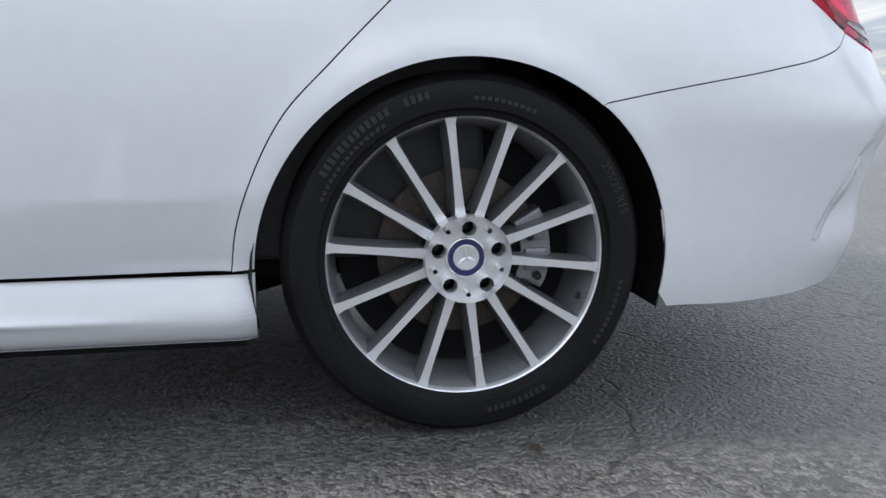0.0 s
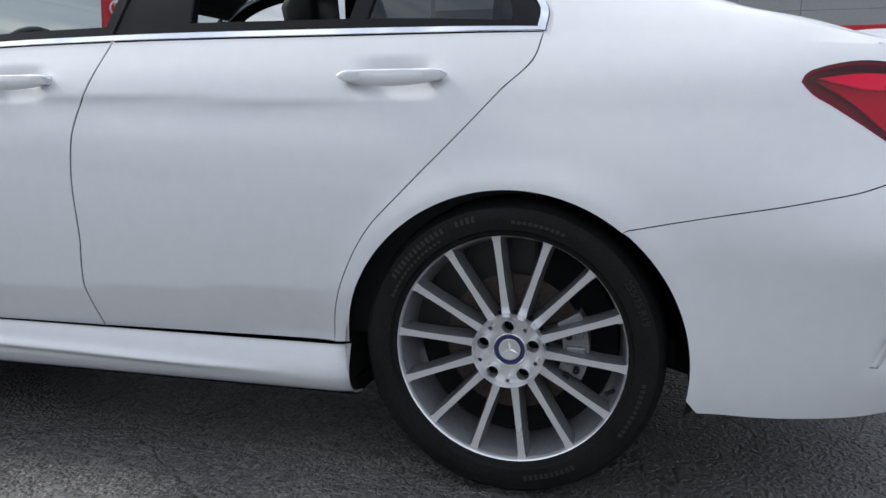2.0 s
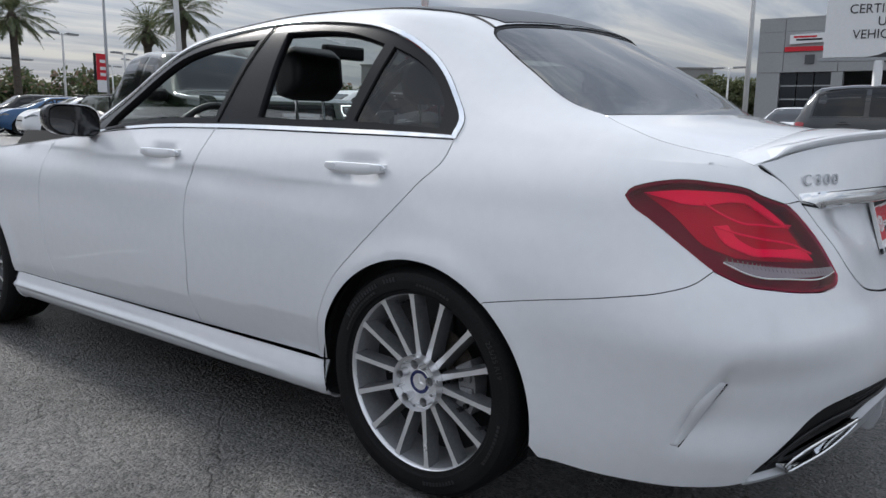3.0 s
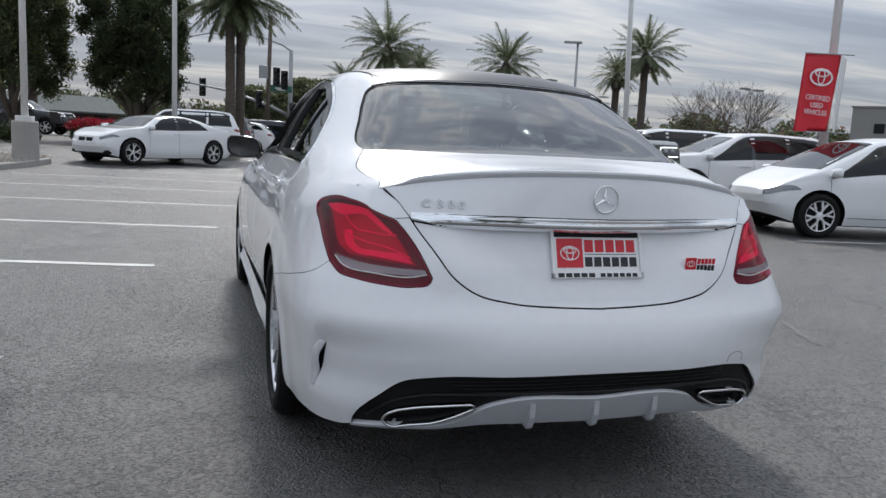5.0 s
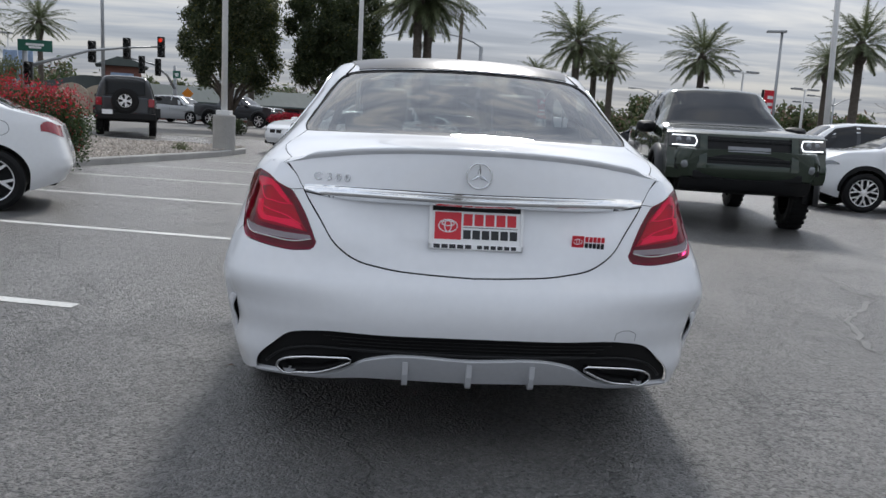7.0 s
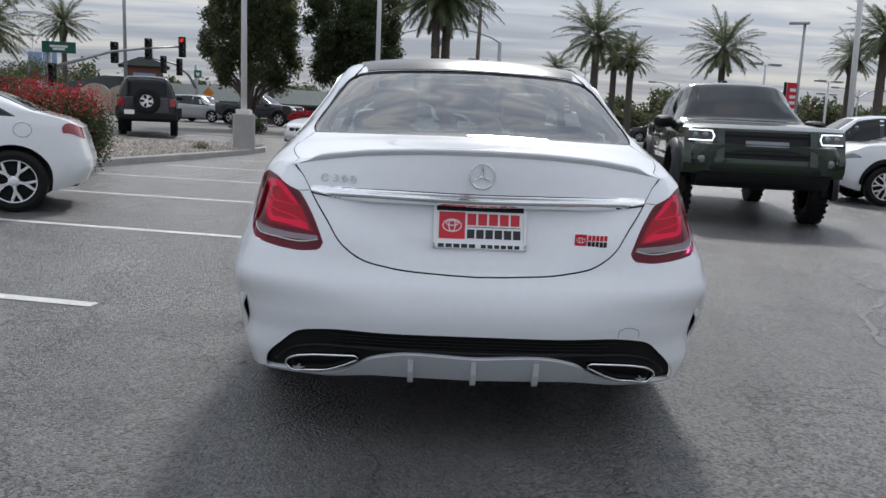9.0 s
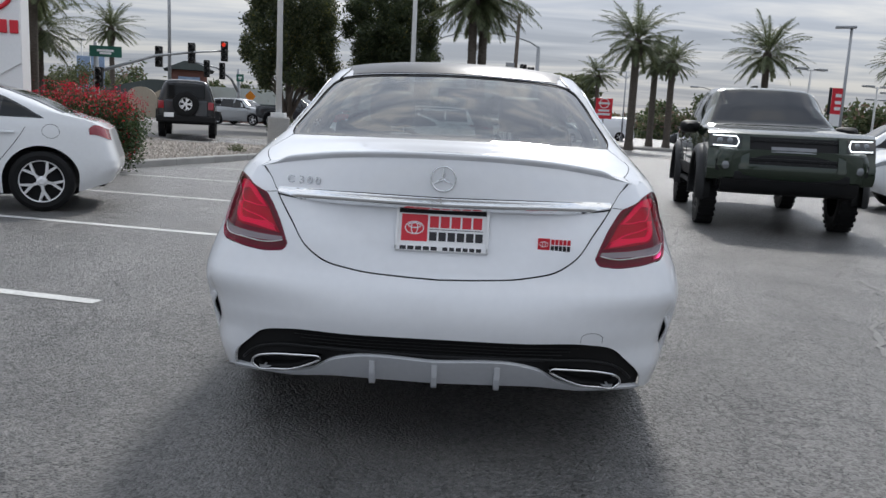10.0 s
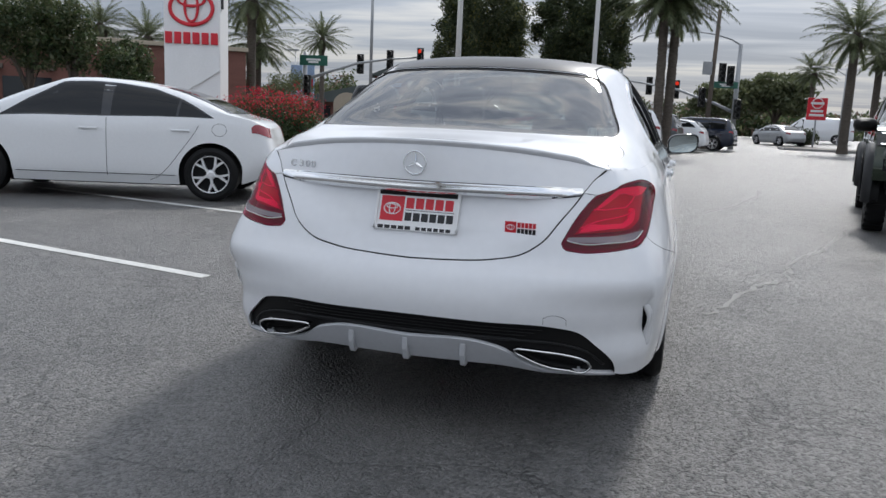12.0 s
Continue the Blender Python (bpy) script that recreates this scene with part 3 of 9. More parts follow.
def patch(surface, border, holes=(), grid=0.03, sink=0.0, flange=0.005):
    """Vertices, faces and normals of a panel: the skin inside border and outside holes, drawn in by sink, its edges turned in by flange."""
    rings = [list(border), *[list(h) for h in holes]]
    a = np.asarray(rings[0])
    lo, hi = a.min(0), a.max(0)
    gx, gy = np.arange(lo[0], hi[0], grid), np.arange(lo[1], hi[1], grid * 0.866)
    pts = np.array([(x + (grid / 2 if j % 2 else 0), y) for j, y in enumerate(gy) for x in gx]) if len(gx) and len(gy) else np.zeros((0, 2))
    if len(pts):
        keep = inside(rings[0], pts)
        for h in rings[1:]:
            keep &= ~inside(h, pts)
        pts = pts[keep]
        pts = pts[near_edge(rings, pts, grid * 0.45)] if len(pts) else pts
    flat, edges = [], []
    for r in rings:
        n = len(flat)
        flat += [Vector(q) for q in r]
        edges += [(n + k, n + (k + 1) % len(r)) for k in range(len(r))]
    flat += [Vector((float(x), float(y))) for x, y in pts]
    vs, _, fs, *_ = delaunay_2d_cdt(flat, edges, [], 0, 1e-6)
    v = np.array([tuple(q) for q in vs])
    tri = np.array([tuple(f) for f in fs])
    mid = v[tri].mean(1) + np.array([1.3e-5, 0.7e-5])
    keep = inside(rings[0], mid)
    for h in rings[1:]:
        keep &= ~inside(h, mid)
    tri = tri[keep]
    d1, d2 = v[tri[:, 1]] - v[tri[:, 0]], v[tri[:, 2]] - v[tri[:, 0]]
    flip = d1[:, 0] * d2[:, 1] - d1[:, 1] * d2[:, 0] < 0
    tri[flip] = tri[flip][:, ::-1]
    e = 2e-3
    da = surface(v[:, 0] + e, v[:, 1]) - surface(v[:, 0] - e, v[:, 1])
    db = surface(v[:, 0], v[:, 1] + e) - surface(v[:, 0], v[:, 1] - e)
    nor = np.cross(da, db)
    nor /= np.maximum(np.linalg.norm(nor, axis=1), 1e-12)[:, None]
    co = surface(v[:, 0], v[:, 1]) - nor * sink
    used = np.unique(tri)
    back = -np.ones(len(v), int)
    back[used] = np.arange(len(used))
    co, nor, tri = co[used], nor[used], back[tri]
    co, nor, faces = list(co), list(nor), [tuple(t) for t in tri]
    if flange:
        count = {}
        for t in faces:
            for k in range(3):
                count.setdefault((min(t[k], t[(k + 1) % 3]), max(t[k], t[(k + 1) % 3])), []).append((t[k], t[(k + 1) % 3]))
        made = {}
        for uses in count.values():
            if len(uses) == 1:
                i, j = uses[0]
                along = co[j] - co[i]
                for q in (i, j):
                    if q not in made:
                        out = np.cross(along, nor[q])
                        out /= np.linalg.norm(out) + 1e-12
                        made[q] = (len(co), len(co) + 1)
                        co += [co[q], co[q] - nor[q] * flange]
                        nor += [0.6 * out + 0.4 * nor[q], out]
                faces.append((made[j][0], made[i][0], made[i][1], made[j][1]))
    return np.array(co), faces, np.array(nor)


def panel(name, mat, parent, patches, label="", soft=0.0, ease=None):
    """One mesh from patches that share their border lines."""
    co, faces, nor, at = [], [], [], 0
    for c, f, n in patches:
        co.append(c), nor.append(n)
        faces += [tuple(i + at for i in t) for t in f]
        at += len(c)
    co, nor = np.concatenate(co), np.concatenate(nor)
    if soft:
        # let the shading flow over the borders that patches share
        own = np.zeros(len(co), int)
        start = 0
        for k, (c, _, _) in enumerate(patches):
            own[start:start + len(c)] = k
            start += len(c)
        skin_v = sorted({i for t in faces if len(t) == 3 for i in t})
        tree = KDTree(len(skin_v))
        for i in skin_v:
            tree.insert(Vector(co[i]), i)
        tree.balance()
        if ease:
            # round the edge between patches off, but for the part near a corner that other panels meet
            corner, reach = ease
            for _ in range(3):
                moved = co.copy()
                for i in skin_v:
                    near = [(d, j) for _, j, d in tree.find_range(Vector(co[i]), reach)]
                    gap = min((d for d, j in near if own[j] != own[i]), default=reach)
                    if gap < reach:
                        p, n = co[i], nor[i] + sum(nor[j] for d, j in near if own[j] != own[i]) / max(1, sum(own[j] != own[i] for _, j in near))
                        n = n / np.linalg.norm(n)
                        keep = float(np.prod([step_up(.004, .045, np.linalg.norm(p - c)) for c in corner]))
                        mean = sum(co[j] * (1.001 - d / reach) for d, j in near) / sum(1.001 - d / reach for d, j in near)
                        moved[i] = p + n * min(0.0, float(np.dot(mean - p, n))) * keep * (1 - gap / reach)
                for i in skin_v:
                    mates = [j for _, j, d in tree.find_range(Vector(co[i]), .008) if own[j] != own[i]]
                    if mates:
                        moved[i] = co[i] + (moved[i] - co[i] + sum(moved[j] - co[j] for j in mates)) / (len(mates) + 1)
                for i in set(range(len(co))) - set(skin_v):
                    _, j, d = tree.find(Vector(co[i]))
                    moved[i] = co[i] + (moved[j] - co[j] if d < .012 else 0)
                co = moved
        fresh = nor.copy()
        for i in skin_v:
            near = [(d, j) for _, j, d in tree.find_range(Vector(co[i]), soft) if own[j] != own[i]]
            if near:
                other = sum(nor[j] * (1.001 - d / soft) for d, j in near)
                w = .5 * (1 - min(near)[0] / soft)
                fresh[i] = nor[i] * (1 - w) + other / np.linalg.norm(other) * w
        nor = fresh
    me = bpy.data.meshes.new(name)
    me.from_pydata([tuple(c) for c in co], [], faces)
    me.polygons.foreach_set("use_smooth", [True] * len(me.polygons))
    me.normals_split_custom_set_from_vertices([tuple(n / (np.linalg.norm(n) + 1e-12)) for n in nor])
    return part(name, me, mat, parent, label)




# ================= the white saloon =================
SALOON = thing("saloon_car", "glossy white four-door saloon with open side windows parked on asphalt", "car")


def rear_edge_z(a):
    """Height of the boot's trailing edge by way round."""
    x = plan_point(np.asarray(a, float))[:, 0]
    return 1.032 - .108 * x**2 + .022 * step_up(.82, .983, np.abs(np.asarray(a, float)))


W_END = float(way_at(-.76))


def top(y, v):
    """The upper skin, carried on over the boot to its trailing edge (y from -0.76 to -0.985)."""
    y, v = np.asarray(y, float), np.asarray(v, float)
    out = upper(np.maximum(y, -.76), v)
    q = np.clip((-.76 - y) / .225, 0, 1.02)
    w, side = np.where(v > 1, 2 - v, v), np.where(v > 1, -1.0, 1.0)
    a = W_END * (1 - w)
    end = skin(a, rear_edge_z(a)) * np.stack([side, np.ones_like(side), np.ones_like(side)], -1)
    bow = (4 * .010 * q * (1 - q) * (1 - (1 - w) ** 2))[:, None] * np.array([0, 0, 1.0])
    return np.where((q > 0)[:, None], out * (1 - q)[:, None] + end * q[:, None] + bow, out)


def both(name, mat, make, label=""):
    """The same panel on either flank: make(side) gives its patches."""
    return [panel(name, mat, SALOON, make(side), label) for side in (-1, 1)]


def on(side, poly):
    """An outline of (way, z) for the right, turned over for the left."""
    return list(poly) if side > 0 else mirrored(poly)


def over(side, poly):
    """An outline of (y, v) for the right, turned over for the left."""
    return list(poly) if side > 0 else mirrored(poly, 1.0, 1)


def way(y):
    return float(way_at(y))


def belt_line(y0, y1, n=40):
    ys = np.linspace(y0, y1, n)
    return list(zip(way_at(ys), belt(ys)))


def arch_line(axle, t0, t1, n=40):
    """Points on a wheel arch, angles in degrees from straight ahead of the axle, up and over."""
    ts = np.radians(np.linspace(t0, t1, n))
    return [(way(axle + ARCH_R * math.cos(t)), ARCH_Z + ARCH_R * math.sin(t)) for t in ts]


# seams, as (way, z) on the right
LID_SEAM = [(.0, .632), (.13, .636), (.31, .651), (.398, .671), (.474, .716), (.556, .804), (.639, .888)]
LID_SEAM_UP = [(.639, .888), (.688, .922), (.730, .948), (.772, .967), (.81, float(rear_edge_z([.81])[0]))]
LAMP_INNER = [(.707, .883), (.655, .850), (.607, .805), (.568, .75), (.549, .718)]
LAMP_FOOT = [(.549, .718), (.556, .702), (.60, .692), (.70, .694), (.80, .705), (.886, .716), (.955, .741)]
LAMP_BACK = [(.955, .741), (1.06, .806), (1.12, .845), (1.165, .874), (1.181, .893)]
LAMP_TOP = [(1.181, .893), (1.172, .908), (1.14, .921), (1.085, .932), (.961, .929), (.87, .918), (.79, .902), (.707, .883)]
BUMPER_SEAM = [(.955, .741), (.99, .716), (1.058, .691), (1.167, .668), (1.36, .634), (1.504, .607)]
DOOR_BACK = [(1.690, float(belt(-.048)[0])), (1.703, .955), (1.772, .883), (1.861, .789), (1.978, .671), (2.06, .583), (2.115, .48), (2.145, .39), (2.156, .317)]
DOOR_MID = [(2.735, float(belt(.997)[0])), (2.774, .907), (2.802, .834), (2.812, .70), (2.800, .548), (2.806, .421), (2.785, .312)]
DOOR_FRONT = [(3.83, float(belt(2.09)[0])), (3.875, .88), (3.90, .75), (3.885, .58), (3.86, .45), (3.80, .312)]
INSERT_TOP = [(.82, .255), (.797, .283), (.707, .357), (.625, .409), (.529, .428), (.3, .434), (0, .437)]
SILL_Z = .317


def reach_arch(z, axle, ahead):
    """Way at which the arch passes height z, ahead of the axle or behind it."""
    dy = math.sqrt(max(0, ARCH_R**2 - (z - ARCH_Z) ** 2))
    return way(axle + dy if ahead else axle - dy)


def rev(p):
    return list(reversed(p))


# rear bumper: one skin round the tail
A_SEAM = math.degrees(math.atan2(.607 - ARCH_Z, -.236))
arch_down = [p for p in arch_line(0, A_SEAM, 189)]
half = [
    LID_SEAM, [LID_SEAM[-1], LAMP_INNER[0]], LAMP_INNER, LAMP_FOOT, BUMPER_SEAM, arch_down,
    [arch_down[-1], (1.355, .222)], [(1.355, .222), (1.2, .216), (1.0, .222), (.90, .233), (.82, .246)], [(.82, .246), INSERT_TOP[0]], INSERT_TOP]
right = outline(*half)
ring = [q for q in right if q[0] > 1e-4]
full = [(0.0, .632)] + ring + [(0.0, .437)] + [(-a, z) for a, z in rev(ring)]
SLOT = outline([(.918, .502), (.955, .460), (.993, .385), (1.018, .335)], [(1.018, .335), (1.004, .330)], [(1.004, .330), (.965, .395), (.930, .455), (.905, .497)], [(.905, .497), (.918, .502)], step=.012)
panel("rear_bumper", PAINT, SALOON, [patch(skin, shrunk(full, .0024), [SLOT, mirrored(SLOT)], grid=.028)])
for side in (-1, 1):
    panel("bumper_slot", VOID, SALOON, [patch(skin, on(side, shrunk(SLOT, -.004)), grid=.02, sink=.014, flange=0)], "black side slot of the bumper")
    # the flank runs on as a thin blade over the slot
    bm, rows = bmesh.new(), []
    edge = outline([(.918, .502), (.955, .460), (.993, .385), (1.018, .335)], step=.008)
    for k, (u, z) in enumerate(edge):
        t = k / (len(edge) - 1)
        reach = .003 + .017 * math.sin(math.pi * (.06 + .88 * t)) ** .6
        p, q, r = (Vector(w) for w in skin(np.array([u, u + .05, u + .008]) * side, np.array([z, z + .02, z])))
        d = (p - q).normalized()
        n = d.cross(Vector((0, 0, 1))).normalized()
        n = n if n.x * side > 0 else -n
        tip = p + d * reach - n * .0005
        rows.append([bm.verts.new(w) for w in (r - n * .001, p + n * .0004 + d * .004, tip, tip - n * .006, p - n * .012)])
    for a, b in zip(rows, rows[1:]):
        for j in range(5):
            bm.faces.new((a[j], a[(j + 1) % 5], b[(j + 1) % 5], b[j]))
    bm.faces.new(rows[0]), bm.faces.new(rows[-1])
    bmesh.ops.recalc_face_normals(bm, faces=bm.faces)
    part("bumper_fin", bm, PAINT, SALOON, smooth=True)

# quarter panels, pillars and roof sides: one shell
WINDOW = [(-.060, .0), (-.056, .14), (.010, .245), (.11, .345), (.22, .405), (.35, .445), (.55, .478), (.93, .505), (1.2, .512), (1.45, .495), (1.66, .430), (1.79, .315), (1.865, .15), (1.885, .0)]
GLASS_SIDE = [(-.406, .472), (-.31, .466), (-.186, .487), (-.071, .515), (.005, .545), (.022, .585), (.012, .635)]
GLASS_TOP = [(.012, .635), (-.02, .74), (-.045, .86), (-.052, 1.0)]
GLASS_FOOT = [(-.406, .472), (-.43, .52), (-.46, .60), (-.50, .77), (-.520, 1.0)]
LID_SIDE = [(-.406, .472), (-.438, .435), (-.462, .395), (-.54, .274), (-.607, .201), (-.683, .142), (-.76, .105)]
lid_v = 1 - .81 / W_END
LID_REAR = [(-.76, .105), (-.85, .128), (-.93, .154), (-.985, lid_v)]
SCREEN_SIDE = [(1.965, .0), (1.955, .12), (1.87, .33), (1.70, .475), (1.4, .555), (1.12, .60), (1.02, .68)]
SCREEN_TOP = [(1.02, .68), (.985, .84), (.975, 1.0)]
SHOULDER_Y = np.linspace(-.76, -.060, 30)
EDGE_V = np.linspace(0, lid_v, 25)


def segments(run):
    return [[a, b] for a, b in zip(run, run[1:])]


belt_window = [(y, 0.0) for y in SHOULDER_Y]
right_top = outline([(1.965, 0), (1.885, 0)], rev(WINDOW), *segments(rev(belt_window)), [(-.76, 0), (-.985, 0)], *segments([(-.985, v) for v in EDGE_V]), rev(LID_REAR), rev(LID_SIDE), GLASS_SIDE, GLASS_TOP)
front_top = outline(SCREEN_SIDE, SCREEN_TOP)
left_front = [(y, 2 - v) for y, v in front_top]
loop = right_top + [(y, 2 - v) for y, v in rev(right_top)[1:]] + left_front[1:-1] + rev(front_top)[:-1]
shell = [patch(top, loop, grid=.03, flange=0)]
for side in (-1, 1):
    up_arch = arch_line(0, 2, A_SEAM)
    shoulder = [(float(way_at(-.048)), float(belt(-.048)[0]))] + [(float(way_at(y)), float(belt(y)[0])) for y in SHOULDER_Y[::-1]]
    trailing = [(W_END * (1 - v), float(rear_edge_z([W_END * (1 - v)])[0])) for v in EDGE_V]
    q = outline(*segments(shoulder), [shoulder[-1], trailing[0]], *segments(trailing), rev(LID_SEAM_UP), [LID_SEAM[-1], LAMP_TOP[-1]], rev(LAMP_TOP), rev(LAMP_BACK),
                BUMPER_SEAM, rev(up_arch), [up_arch[0], (2.15, SILL_Z + .002)], rev(DOOR_BACK))
    shell.append(patch(skin, on(side, q), grid=.028, flange=0))
lid_corners = [top([y], [v])[0] for y, v in ((-.985, lid_v), (-.93, .154), (-.985, 2 - lid_v), (-.93, 1.846))] + [top([y], [v])[0] for y in (-.048, -.10) for v in (0.0, 2.0)]
panel("body_shell", PAINT, SALOON, shell, soft=.15, ease=(lid_corners, .10))

# roof panel with its dark side strips is part of the shell; boot lid in two skins
lid_low = outline(LID_SEAM, LID_SEAM_UP)
lid_edge = [(a, float(rear_edge_z([abs(a)])[0])) for a in np.linspace(.81, -.81, 108)]
lid_poly = lid_low + lid_edge[1:-1] + [(-a, z) for a, z in rev(lid_low)][:-1]
side_top = outline(rev(LID_REAR), rev(LID_SIDE), GLASS_FOOT)
edge_top = [(-.985, 2 - v) for v in np.linspace(lid_v, 2 - lid_v, 108)]
deck_poly = side_top + [(y, 2 - v) for y, v in rev(side_top)[1:]] + edge_top[1:-1]
panel("boot_lid", PAINT, SALOON, [patch(skin, shrunk(lid_poly, .0030), grid=.024), patch(top, shrunk(deck_poly, .0055), grid=.03)], "white boot lid with a dished plate recess")

# rear window
glass_half = outline(rev(GLASS_FOOT), GLASS_SIDE, GLASS_TOP)
glass_poly = glass_half + [(y, 2 - v) for y, v in rev(glass_half)[1:-1]]
panel("rear_window_seal", SATIN_BLACK, SALOON, [patch(top, shrunk(glass_poly, .002), [shrunk(glass_poly, .012)], grid=.05, sink=.004)])
panel("rear_window", GLASS_REAR, SALOON, [patch(top, shrunk(glass_poly, .010), grid=.05, sink=.006, flange=0)], "sloping tinted rear window with faint heater lines")
screen = outline(SCREEN_SIDE, SCREEN_TOP) + [(y, 2 - v) for y, v in rev(outline(SCREEN_SIDE, SCREEN_TOP))[1:]] + [(1.985 + .06 * math.sin(math.pi * k / 30), 2 - 2 * k / 30) for k in range(1, 30)]
panel("windscreen", GLASS_CLEAR, SALOON, [patch(top, shrunk(screen, .006), grid=.06, sink=.004, flange=0)])

# doors, wings, sills
rear_door = outline(DOOR_BACK, [DOOR_BACK[-1], DOOR_MID[-1]], rev(DOOR_MID), rev(belt_line(-.048, .997)))
front_door = outline(DOOR_MID, [DOOR_MID[-1], DOOR_FRONT[-1]], rev(DOOR_FRONT), rev(belt_line(.997, 2.09)))
f_back = arch_line(2.84, 180 - 1, 8)
wing = outline(DOOR_FRONT, [DOOR_FRONT[-1], f_back[0]], f_back, [f_back[-1], (way(3.3), .33)], [(way(3.3), .33), (way(3.3), float(belt(3.3)[0]))], rev(belt_line(2.09, 3.3)))
both("rear_door", PAINT, lambda s: [patch(skin, on(s, shrunk(rear_door, .0028)), grid=.018)])
both("front_door", PAINT, lambda s: [patch(skin, on(s, shrunk(front_door, .0028)), grid=.018)])
both("front_wing", PAINT, lambda s: [patch(skin, on(s, shrunk(wing, .0018)), grid=.04)])
nose_r = outline([(ROUND, .2), (way(3.22), .2)], [(way(3.22), .2), (way(3.225), .33), (way(3.3), .335)], [(way(3.3), .335), (way(3.3), float(belt(3.3)[0]))], [(way(3.3), .80), (way(3.3) + .4, .79), (ROUND, .78)])
both("front_bumper", PAINT, lambda s: [patch(skin, on(s, nose_r), grid=.07)])


def hood_skin(y, v):
    y, v = np.asarray(y, float), np.asarray(v, float)
    a = way_at(np.minimum(y, 3.3))
    edge = skin(a, belt(np.minimum(y, 3.3)))[:, 0] * np.sqrt(np.clip(1 - ((np.maximum(y, 3.0) - 3.0) / .72) ** 2, .02, 1))
    z = belt(np.minimum(y, 3.3)) - .25 * np.maximum(y - 3.3, 0) + .075 * (1 - (1 - v) ** 2)
    return np.stack([edge * (1 - v), y, z], -1)


panel("bonnet", PAINT, SALOON, [patch(hood_skin, [(2.0, .0), (3.66, .0), (3.66, 2.0), (2.0, 2.0)], grid=.07, flange=0)])
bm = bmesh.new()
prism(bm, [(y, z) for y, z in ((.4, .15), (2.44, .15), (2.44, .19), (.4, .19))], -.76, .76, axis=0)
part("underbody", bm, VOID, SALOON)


def sill_skin(s, t):
    """Flared side sill: s along the car (y), t down its section."""
    s, t = np.asarray(s, float), np.asarray(t, float)
    x = hermite([0, .18, .40, .60, .80, 1.0], [.874, .884, .893, .888, .862, .81], t)
    z = hermite([0, .18, .40, .60, .80, 1.0], [.314, .288, .252, .226, .196, .182], t)
    blade = np.exp(-(((t - (.36 + .10 * step_up(1.4, .5, s))) / .07) ** 2)) * .010 * step_up(.44, .9, s)
    return np.stack([x + blade - .015 * step_up(.40, .37, s), s, z], -1)


for side in (-1, 1):
    c, f, n = patch(lambda s, t: sill_skin(s, t), outline([(.372, 0), (2.45, 0)], [(2.45, 0), (2.45, 1)], [(2.45, 1), (.372, 1)], [(.372, 1), (.372, 0)], step=.02), grid=.035)
    n = n * (1 if n[:, 0].mean() > 0 else -1)
    if side < 0:
        c, n, f = c * np.array([-1, 1, 1]), n * np.array([-1, 1, 1]), [t for t in f]
    else:
        f = [t[::-1] for t in f]
    panel("sill", PAINT, SALOON, [(c, f, n)])


# black sheets added behind the panels to put shade into the gaps
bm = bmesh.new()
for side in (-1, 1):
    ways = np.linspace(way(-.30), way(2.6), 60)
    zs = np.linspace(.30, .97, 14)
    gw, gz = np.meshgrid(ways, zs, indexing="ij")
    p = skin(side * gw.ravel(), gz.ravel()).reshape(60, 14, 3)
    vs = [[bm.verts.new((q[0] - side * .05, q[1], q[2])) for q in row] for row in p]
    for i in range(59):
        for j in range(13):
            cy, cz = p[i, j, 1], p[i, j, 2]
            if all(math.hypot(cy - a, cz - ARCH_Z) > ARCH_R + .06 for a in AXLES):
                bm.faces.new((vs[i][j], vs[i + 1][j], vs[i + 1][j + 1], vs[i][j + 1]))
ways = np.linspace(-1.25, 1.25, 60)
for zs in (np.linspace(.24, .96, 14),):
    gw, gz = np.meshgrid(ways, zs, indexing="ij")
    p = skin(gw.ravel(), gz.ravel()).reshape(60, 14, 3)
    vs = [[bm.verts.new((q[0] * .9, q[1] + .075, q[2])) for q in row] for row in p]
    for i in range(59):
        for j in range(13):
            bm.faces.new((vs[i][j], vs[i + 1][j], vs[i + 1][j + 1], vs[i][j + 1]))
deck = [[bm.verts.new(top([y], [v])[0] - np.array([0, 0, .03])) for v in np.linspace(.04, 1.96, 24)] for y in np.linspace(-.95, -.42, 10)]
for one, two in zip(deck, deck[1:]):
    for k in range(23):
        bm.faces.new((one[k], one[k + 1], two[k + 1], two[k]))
part("gap_blackout", bm, VOID, SALOON)
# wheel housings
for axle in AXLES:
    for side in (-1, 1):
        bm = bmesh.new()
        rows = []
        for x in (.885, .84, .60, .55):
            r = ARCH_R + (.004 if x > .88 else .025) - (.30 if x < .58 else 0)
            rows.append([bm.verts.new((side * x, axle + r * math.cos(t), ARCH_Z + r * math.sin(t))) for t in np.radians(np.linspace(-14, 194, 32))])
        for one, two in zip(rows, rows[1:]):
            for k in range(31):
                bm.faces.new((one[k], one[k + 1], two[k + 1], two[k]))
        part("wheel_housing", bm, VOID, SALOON)


